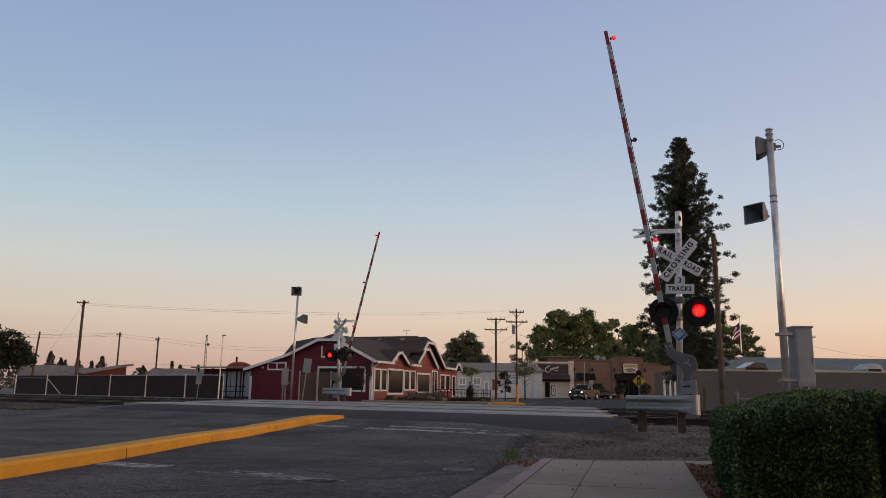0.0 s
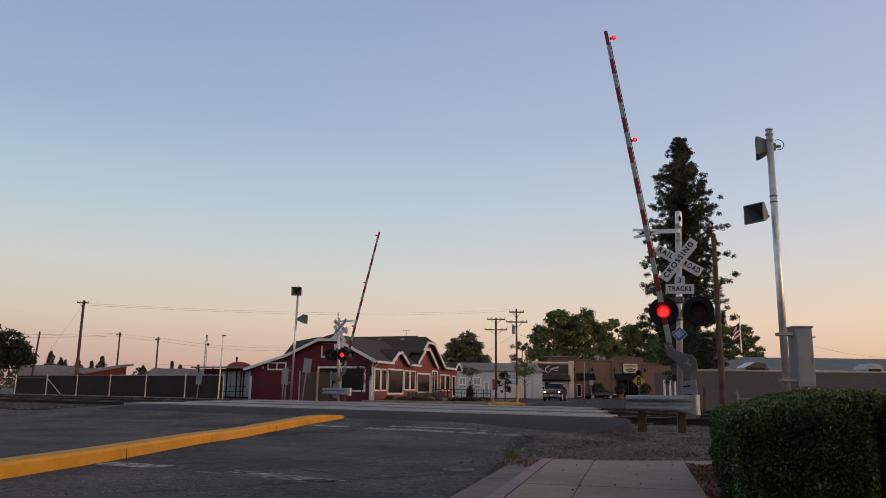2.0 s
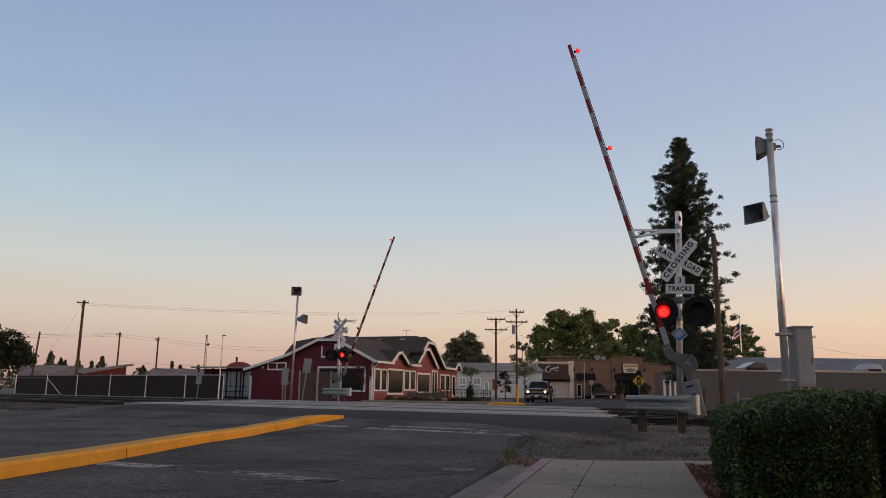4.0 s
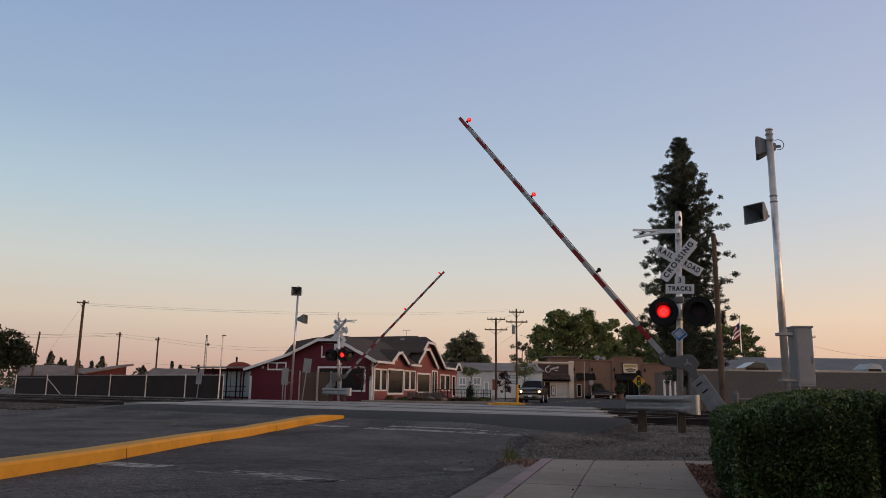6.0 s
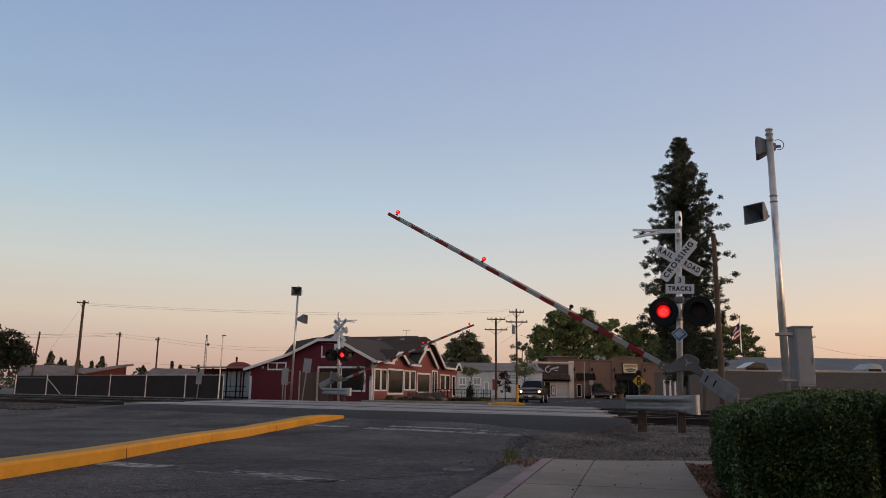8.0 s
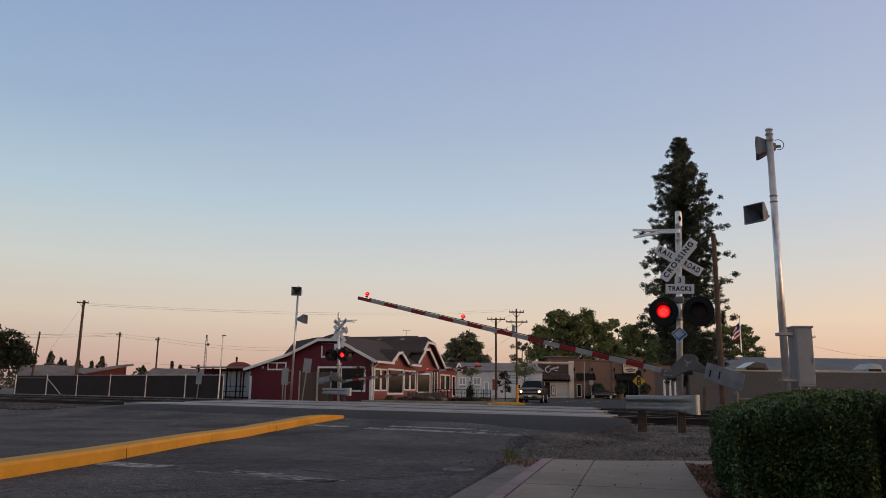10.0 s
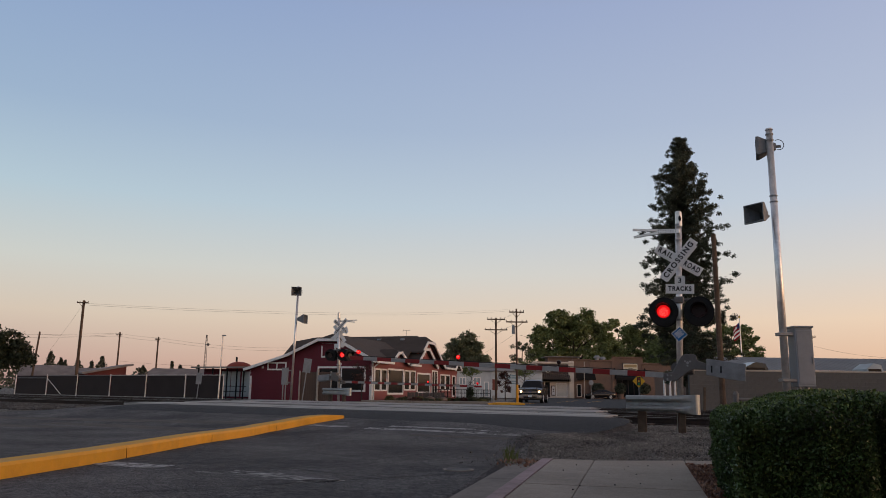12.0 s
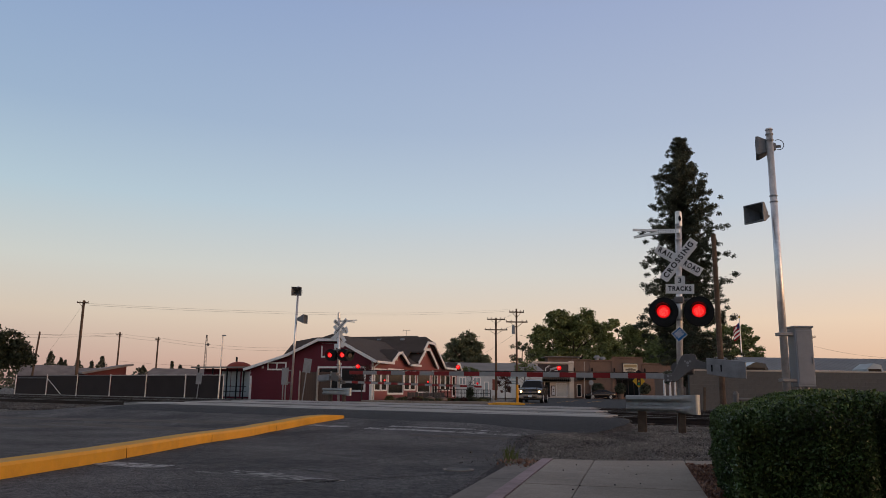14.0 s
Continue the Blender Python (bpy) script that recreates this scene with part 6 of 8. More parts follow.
def sedan():
    c = thing("parked_sedan", pose(23.55, 112, 0.0, 0, 0, -77), "glossy black sedan parked at the kerb", "car")
    P = M["car_paint"]

    def ring(y, w, z0, z1, shoulder):
        return [(-w * 0.9, y, z0), (w * 0.9, y, z0), (w, y, z0 + 0.12), (w, y, shoulder), (w * 0.93, y, z1 - 0.02), (w * 0.5, y, z1), (-w * 0.5, y, z1), (-w * 0.93, y, z1 - 0.02), (-w, y, shoulder), (-w, y, z0 + 0.12)]
    bm = B()
    loft(bm, [ring(-2.45, 0.62, 0.32, 0.60, 0.50), ring(-2.36, 0.80, 0.24, 0.70, 0.56), ring(-2.0, 0.90, 0.21, 0.80, 0.66), ring(-1.1, 0.93, 0.20, 0.93, 0.80), ring(0.0, 0.93, 0.20, 0.96, 0.84), ring(1.3, 0.93, 0.20, 1.0, 0.88), ring(2.1, 0.90, 0.24, 1.02, 0.90), ring(2.40, 0.78, 0.36, 0.98, 0.82)])
    body = part("body", bm, P, c, "", True)

    def hoop(y, w, z):
        return [(-w - 0.16, y, 0.90), (w + 0.16, y, 0.90), (w + 0.10, y, 0.90 + (z - 0.90) * 0.45), (w, y, z - 0.05), (w * 0.6, y, z), (-w * 0.6, y, z), (-w, y, z - 0.05), (-w - 0.10, y, 0.90 + (z - 0.90) * 0.45)]
    bm = B()
    loft(bm, [hoop(-1.25, 0.68, 0.93), hoop(-0.75, 0.62, 1.24), hoop(-0.30, 0.58, 1.40), hoop(0.35, 0.58, 1.44), hoop(1.0, 0.58, 1.36), hoop(1.6, 0.62, 1.17), hoop(2.0, 0.68, 1.0)])
    part("cabin", bm, P, c, "", True)
    for sx in (-1, 1):
        for pts in ([(-0.86, 0.98), (0.18, 0.99), (0.18, 1.37), (-0.30, 1.34)], [(0.26, 0.99), (1.15, 1.02), (1.40, 1.08), (0.95, 1.30), (0.26, 1.37)]):
            bm = B()
            n = len(pts)
            inner = [(sx * (0.80 - (z - 0.93) * 0.36), y, z) for y, z in pts]
            loft(bm, [[(x + sx * 0.012, y, z) for x, y, z in inner], [(x - sx * 0.03, y, z) for x, y, z in inner]])
            part("side_window", bm, M["windscreen"], c)
        bm = B()
        box(bm, sx * 0.80, -0.9, 0.965, sx * 0.835, 1.35, 0.985, 0.004)
        part("window_trim", bm, M["chrome"], c)
        bm = B()
        box(bm, sx * 0.925, -1.0, 0.30, sx * 0.945, 1.0, 0.325, 0.004)
        part("sill_trim", bm, M["chrome"], c)
        bm = B()
        box(bm, sx * 0.88, -0.82, 0.98, sx * 1.02, -0.72, 1.10, 0.03)
        part("mirror", bm, P, c)
        bm = B()
        prism(bm, [(sx * 0.45, 0.60), (sx * 0.80, 0.62), (sx * 0.86, 0.74), (sx * 0.48, 0.68)], 0.18, pose(0, -2.38, 0))
        part("headlight", bm, M["chrome"], c)
        bm = B()
        box(bm, sx * 0.55, 2.34, 0.80, sx * 0.84, 2.42, 0.92, 0.02)
        part("tail_lamp", bm, M["arm_red"], c)
        for y in (-1.45, 1.42):
            bm = B()
            cyl(bm, (sx * 0.60, y, 0.36), (sx * 0.938, y, 0.36), 0.385, seg=22)
            part("wheel_arch", bm, M["black"], c)
            wheel(c, sx * 0.84, y, 0.34, 0.22)
    bm = B()
    loft(bm, [[(-0.72, -1.20, 0.97), (0.72, -1.20, 0.97), (0.56, -0.42, 1.37), (-0.56, -0.42, 1.37)], [(-0.72, -1.15, 0.93), (0.72, -1.15, 0.93), (0.56, -0.37, 1.34), (-0.56, -0.37, 1.34)]])
    part("windscreen", bm, M["windscreen"], c)
    bm = B()
    box(bm, -0.45, -2.475, 0.36, 0.45, -2.40, 0.56, 0.03)
    part("grille", bm, M["black"], c)
    return c


# ---- the place put together ----
build_ground()
build_road()
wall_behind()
def worn_paint(name, amount, stretch):
    """Thin road paint flaked away in streaks, so that the asphalt shows between."""
    m = M["white_line"].copy()
    m.name = name
    nt = m.node_tree
    bs, out = nt.nodes["Principled BSDF"], nt.nodes["Material Output"]
    tc, mp = nt.nodes.new("ShaderNodeTexCoord"), nt.nodes.new("ShaderNodeMapping")
    mp.inputs["Rotation"].default_value = (0, 0, radians(32))
    mp.inputs["Scale"].default_value = (1 / stretch, 1, 1)
    n1 = nt.nodes.new("ShaderNodeTexNoise")
    n1.inputs["Scale"].default_value, n1.inputs["Detail"].default_value, n1.inputs["Roughness"].default_value = 9, 8, 0.72
    nt.links.new(tc.outputs["Object"], mp.inputs["Vector"])
    nt.links.new(mp.outputs[0], n1.inputs["Vector"])
    mr = nt.nodes.new("ShaderNodeMapRange")
    mr.inputs[1].default_value, mr.inputs[2].default_value = 0.62 - 0.3 * amount, 0.70 - 0.3 * amount
    nt.links.new(n1.outputs[0], mr.inputs[0])
    tr, mx = nt.nodes.new("ShaderNodeBsdfTransparent"), nt.nodes.new("ShaderNodeMixShader")
    nt.links.new(mr.outputs[0], mx.inputs[0])
    nt.links.new(tr.outputs[0], mx.inputs[1])
    nt.links.new(bs.outputs[0], mx.inputs[2])
    nt.links.new(mx.outputs[0], out.inputs["Surface"])
    return m


PAINT = [worn_paint("stop_paint_faint", 0.30, 3.5), worn_paint("stop_paint_worn", 0.50, 3.5), worn_paint("stop_paint_solid", 0.75, 3)]
for a, b, w, k in (((-3.70, -12.36), (-2.70, -12.20), 0.40, 2), ((-2.72, -12.32), (-1.70, -12.22), 0.16, 0), ((-1.72, -12.10), (-1.05, -12.0), 0.36, 1), ((-1.06, -12.08), (-0.10, -12.1), 0.34, 1), ((-0.5, -12.2), (-0.12, -12.12), 0.34, 1),
                   ((-6.95, -4.82), (-5.86, -4.82), 0.24, 2), ((-5.25, -4.92), (-3.4, -4.86), 0.24, 2), ((-3.4, -4.88), (-1.36, -4.90), 0.26, 1), ((-6.62, -4.28), (-5.9, -4.25), 0.16, 1), ((-4.95, -4.42), (-2.75, -4.38), 0.18, 2), ((-2.62, -4.44), (-1.4, -4.62), 0.14, 1)):
    strip("stop_line_dash", [a, b], w, PAINT[k], "worn white road paint", wear=0.02)
for a, b in [((-19.87, 32.75), (-22.62, 42.23)), ((-22.87, 46.79), (-27.36, 62.85)), ((-21.22, 50.18), (-25.45, 66.4))]:
    strip("lane_line", [a, b], 0.14, M["yellow"], "worn yellow lane line", "road marking")
build_rails()
build_walk()
build_median()
kerb_joints()
build_hedge()
LENS = {"a": [], "b": []}
near_gate, near_arm = gate_signal(pose(5.03, 15.9, 0.15, 0, 0, -20), "railroad crossing signal with crossbuck, red lamps and gate arm", LENS, -1)
far_gate, far_arm = gate_signal(pose(-5.31, 38.96, 0.2, 0, 0, 160), "railroad crossing signal across the tracks with crossbuck and gate arm", LENS, 1, True)
guard_rail(pose(4.50, 15.2, 0.19, 0, 0, -17), "weathered galvanised guard rail before the signal mast")
guard_rail(pose(-5.3, 38.3, 0.3, 0, 0, -20), "galvanised guard rail before the far signal", 1.6)
horn_pole(pose(6.45, 14.0, 0.12), 0.005, 6.02, [pose(0.20, 0.12, 5.72, 0, 0, -112), pose(-0.165, -0.015, 4.26, 0, 0, -59)], (0.33, 0.98, 2.08, 1), "white metal pole with square warning horns and cabinet")
horn_pole(pose(-8.8, 44, 0.19), 0.02, 6.8, [pose(0.05, -0.14, 6.45, 0, 0, 12), pose(0.18, 0, 4.85, 0, 0, 80)], (-0.40, 1.0, 1.95, 1), "white metal horn pole beside the far signal", 1.4)
red_house()
slat_fence()
warehouse()
shop_white()
brown_shops()
block_wall()
redwood((15.0, 45, 0), 16.9)
broad_tree((27.0, 152, 0), 18.0, 9.0, 60000, 0.27, M["broadleaf"], "large leafy green tree behind the shops", 21, clumps=420, puff=(0.05, 0.15),
           lobes=[(-7.2, 9.0, 2.3), (-6.0, 12.0, 2.7), (-3.6, 15.4, 2.9), (-1.0, 12.8, 3.6), (2.2, 15.0, 3.0), (4.6, 13.2, 3.2), (-3.6, 8.2, 3.4), (1.4, 7.8, 3.2), (5.6, 8.0, 3.0), (7.8, 10.4, 2.4), (8.2, 6.6, 2.8)])
broad_tree((38.0, 156, 0), 15.0, 8.0, 42000, 0.27, M["broadleaf"], "leafy green tree behind the shops", 22, clumps=300, puff=(0.05, 0.15),
           lobes=[(-1.0, 14.4, 2.2), (1.8, 13.0, 2.4), (4.8, 12.0, 2.4), (-2.6, 9.6, 2.8), (1.0, 8.2, 3.4), (5.0, 7.6, 3.0), (-3.0, 5.8, 2.6), (-4.6, 11.0, 2.0), (7.5, 9.4, 2.6), (9.0, 6.6, 2.8)])
broad_tree((48.0, 150, 0), 13.0, 7.0, 28000, 0.29, M["broadleaf"], "leafy green tree behind the shops", 26)
broad_tree((58.6, 150, 0), 15.0, 6.6, 26000, 0.27, M["broadleaf"], "rounded leafy tree behind the metal shed", 29, base=0.12, clumps=220, puff=(0.07, 0.18))
broad_tree((3.7, 124, 0), 10.8, 4.6, 36000, 0.18, M["grey_leaf"], "drooping grey-green tree behind the warehouse", 23, clumps=320, puff=(0.09, 0.22),
           lobes=[(0.7, 9.4, 1.3), (-1.2, 8.2, 1.6), (1.9, 7.8, 1.5), (-2.4, 6.0, 1.9), (0.3, 6.2, 2.4), (3.0, 5.6, 1.8), (-2.6, 3.6, 2.0), (0.6, 3.4, 2.4), (3.9, 3.4, 1.8)])
broad_tree((14.5, 135, 0), 10.0, 2.6, 3600, 0.18, M["grey_leaf"], "thin sparse tree behind the warehouse", 24, clumps=60, puff=(0.10, 0.26))
broad_tree((-57.6, 92, 0), 8.5, 6.9, 26000, 0.18, M["dark_leaf"], "dark broad tree beyond the tracks", 25, clumps=260, puff=(0.05, 0.14),
           lobes=[(1.4, 7.0, 1.7), (3.7, 6.6, 1.6), (5.4, 5.5, 1.4), (6.2, 4.4, 1.2), (-0.8, 5.2, 2.4), (2.6, 4.6, 1.9), (4.6, 3.7, 1.3), (-4.0, 4.6, 2.4), (0.2, 3.4, 1.6)])
utility_pole((6.2, 85, 0), 9.3, 0.15, [(9.1, 2.1), (7.9, 2.6)], "dark wooden utility pole with two crossarms")
utility_pole((7.56, 75, 0), 9.25, 0.12, [(8.9, 1.5), (7.9, 2.2)], "wooden utility pole with crossarm and transformer", transformer=True)
utility_pole((12.37, 33, 0.05), 8.1, 0.14, [], "weathered bare wooden pole beside the tracks")
utility_pole((-43.9, 90, 0), 11.3, 0.2, [(11.0, 1.4)], "tall dark wooden utility pole beyond the fence")
utility_pole((-60.3, 110, 0), 8.9, 0.17, [], "leaning dark wooden pole", 3.8)
utility_pole((-56.5, 130, 0), 10.4, 0.17, [(9.9, 1.0)], "distant wooden utility pole")
utility_pole((-49.7, 130, 0), 9.6, 0.17, [(9.2, 0.9)], "distant wooden utility pole")
truck = pickup()
sedan()


# ---- smaller things ----
def far_sidewalk():
    w = thing("far_sidewalk", pose(-5.94, 56.0, 0.0, 0, 0, -3), "pale concrete sidewalk strip before the planting", "sidewalk")
    tagged(w, kind="structure")
    for i in range(8):
        bm = B()
        box(bm, i * 1.25, 0, -0.05, i * 1.25 + 1.235, 1.5, 0.19, 0.01)
        part("slab", bm, M["concrete"], w)
    bm = B()
    prism(bm, [(0, -0.05), (2.6, -0.05), (2.6, 0.15), (0.4, 0.15), (0, 0.08)], 3.4, pose(3.42, 54.0, 0.0, 0, 0, 0))
    bmesh.ops.bevel(bm, geom=bm.edges[:], offset=0.03, segments=1, affect="EDGES")
    single("median_nose", bm, M["yellow"], Matrix(), "yellow painted median nose beyond the tracks", "kerb", kind="structure")


def bollard(x, y, h, material, label):
    b = thing("bollard", pose(x, y, 0.0), label, "bollard", "bollards")
    bm = B()
    cyl(bm, (0, 0, -0.1), (0, 0, h), 0.085, seg=14)
    cyl(bm, (0, 0, h), (0, 0, h + 0.05), 0.085, 0.03, 14)
    part("post", bm, material, b)


def board_panel():
    b = thing("brown_board_screen", pose(-9.94, 52.6, 0.1, 0, 0, -10), "plain brown screen panel between pale posts", "screen")
    bm = B()
    box(bm, 0, 0, 0.05, 0.152, 0.03, 2.05, 0.004)
    me = mesh_of(bm, "board", M["brown_board"])
    for i in range(14):
        piece("board", me, b, pose(0.05 + i * 0.158, 0.002 * (i % 2), 0.006 * (i * 5 % 3)))
    for x in (0, 1.32, 2.3):
        bm = B()
        cyl(bm, (x, -0.06, -0.2), (x, -0.06, 2.22 if x == 1.32 else 2.12), 0.05 if x != 1.32 else 0.075, seg=10)
        part("post", bm, M["post_pale"], b)


M["brown_board"] = mat("brown_board", (0.105, 0.072, 0.055), 0.85, 0, 0.12, 5)
M["rust_red"] = mat("rust_red_tank", (0.26, 0.05, 0.03), 0.7, 0.1, 0.15, 5)


def road_sign(x, y, z0, h, w, ph, tilt, material, label, rz=0.0, diamond=False, group="road signs"):
    s = thing("road_sign", pose(x, y, z0, 0, tilt, rz), label, "sign", group)
    bm = B()
    box(bm, -0.03, 0.0, -0.2, 0.03, 0.05, h, 0.004)
    part("post", bm, M["steel"], s)
    bm = B()
    if diamond:
        box(bm, -w / 2, -0.01, -w / 2, w / 2, -0.002, w / 2, 0.0, pose(0, 0, h - 0.1, 0, 45, 0))
    else:
        box(bm, -w / 2, -0.012, h - ph, w / 2, -0.002, h)
    pl = part("panel", bm, material, s)
    if diamond:
        bm = B()
        box(bm, -0.17, -0.018, h - 0.48, 0.17, -0.012, h + 0.26, 0.0)
        part("symbol", bm, M["sign_black"], pl)
        for z, mm in ((h + 0.12, "arm_red"), (h - 0.11, "sign_yellow"), (h - 0.34, "sign_green")):
            bm = B()
            cyl(bm, (0, -0.018, z), (0, -0.024, z), 0.085, seg=14)
            part("symbol_dot", bm, M[mm], pl)
    else:
        for z in (h - 0.12, h - ph + 0.12):
            bm = B()
            box(bm, -w / 2 + 0.02, 0.0, z - 0.02, w / 2 - 0.02, 0.03, z + 0.02)
            part("brace", bm, M["steel"], pl)
    return s


M["sign_green"] = mat("sign_green", (0.02, 0.2, 0.07), 0.5, 0, 0.1, 5)


def porch():
    """Open roofed platform beside the red building."""
    f = thing("platform_shelter", pose(-21.3, 66.0, 0.1, 0, 0, -20.5), "low open shelter with dark posts and pale doors behind", "shelter")
    slab_roof(f, [(-0.4, -0.8, 2.55), (5.4, -0.8, 2.55), (5.4, 4, 2.7), (-0.4, 4, 2.7)], 0.13, M["warm_roof"], label="thin weathered roof edge")
    for x in (0.2, 1.7, 2.5, 3.2, 4.2, 4.9):
        bm = B()
        box(bm, x - 0.045, -0.5, -0.1, x + 0.045, -0.41, 2.55)
        part("post", bm, M["black"], f)
    bm = B()
    box(bm, -0.2, 0.8, 0, 5.2, 1.0, 2.55)
    part("back_wall", bm, M["red_wall"], f)
    for x in (1.75, 2.75, 3.85):
        bm = B()
        box(bm, x, 0.74, 0.15, x + 0.92, 0.796, 2.3, 0.01)
        part("door", bm, M["white_wall"], f)
    for z in (0.55, 1.0):
        bm = B()
        box(bm, -0.1, -0.46, z, 5.2, -0.42, z + 0.05)
        part("handrail", bm, M["black"], f)
    t = thing("domed_tank", pose(-20.04, 74, 0.0), "rust red domed tank top behind the shelter", "tank")
    bm = B()
    cyl(bm, (0, 0, 0), (0, 0, 2.95), 1.25, seg=24)
    part("body", bm, M["rust_red"], t)
    bm = B()
    bmesh.ops.create_uvsphere(bm, u_segments=24, v_segments=10, radius=1.25, matrix=Matrix.Translation((0, 0, 2.9)) @ Matrix.Diagonal((1, 1, 0.52, 1)))
    part("dome", bm, M["rust_red"], t, "", True)
    bm = B()
    cyl(bm, (-0.3, 0, 3.4), (-0.3, 0, 4.0), 0.1, seg=8)
    part("vent_pipe", bm, M["black"], t)


def shrub(x, y, z, r, h, material, label, seed, group="shrubs in the planting bed", n=520, size=0.065):
    rnd = np.random.default_rng(seed)
    t = thing("shrub", pose(x, y, z), label, "shrub", group)
    bm = B()
    for i in range(5):
        a = rnd.uniform(0, 6.28)
        cyl(bm, (0, 0, -0.1), (r * 0.6 * math.cos(a), r * 0.6 * math.sin(a), h * 0.7), 0.02, 0.006, 5)
    part("stems", bm, M["trunk"], t)
    d = rnd.normal(size=(n, 3))
    d /= np.linalg.norm(d, axis=1)[:, None]
    q = d * rnd.uniform(0.55, 1.05, size=(n, 1)) * np.array((r, r, h / 2)) + np.array((0, 0, h / 2))
    v, f = leaf_cloud(q, size, rnd)
    ob = new("leaves", leaf_mesh("leaves", v, f, material))
    ob.parent = t
    tagged(ob, kind="stuff")


def boulder(x, y, z, r, seed):
    bm = B()
    bmesh.ops.create_icosphere(bm, subdivisions=3, radius=1)
    for v in bm.verts:
        v.co *= 1 + 0.28 * noise.noise(v.co * 1.4 + Vector((seed, 0, 0)))
        v.co.z *= 0.7
    bmesh.ops.scale(bm, vec=(r, r * 0.8, r), verts=bm.verts[:])
    single("boulder", bm, M["boulder"], pose(x, y, z + r * 0.35), "rounded brown landscaping boulder", "rock", "landscaping rocks", smooth=True)


M["boulder"] = mat("boulder_stone", (0.17, 0.12, 0.09), 0.9, 0, 0.3, 3, 0.5, 14)


def grass_clump(x, y, z, h, seed):
    rnd = random.Random(seed)
    g = thing("grass_clump", pose(x, y, z), "clump of dry olive ornamental grass", "grass", "grass clumps in the planting bed")
    bm = B()
    for i in range(46):
        a, L = rnd.uniform(0, 6.283), h * rnd.uniform(0.7, 1.25)
        r0, lean = rnd.uniform(0, 0.12), rnd.uniform(0.15, 0.75)
        p0 = Vector((r0 * math.cos(a), r0 * math.sin(a), -0.02))
        p1 = p0 + Vector((lean * L * 0.4 * math.cos(a), lean * L * 0.4 * math.sin(a), L * 0.7))
        p2 = p1 + Vector((lean * L * 0.6 * math.cos(a), lean * L * 0.6 * math.sin(a), L * 0.12))
        cyl(bm, p0, p1, 0.012, 0.009, 3)
        cyl(bm, p1, p2, 0.009, 0.002, 3)
    part("blades", bm, M["olive_leaf"], g, kind="stuff")


M["olive_leaf"] = leaf_mat("olive_leaves", (0.07, 0.065, 0.025), (0.17, 0.15, 0.06), 3)
M["old_board"] = mat("weathered_grey_board", (0.085, 0.078, 0.074), 0.9, 0, 0.3, 8, 0.3, 40, piece=0.3)


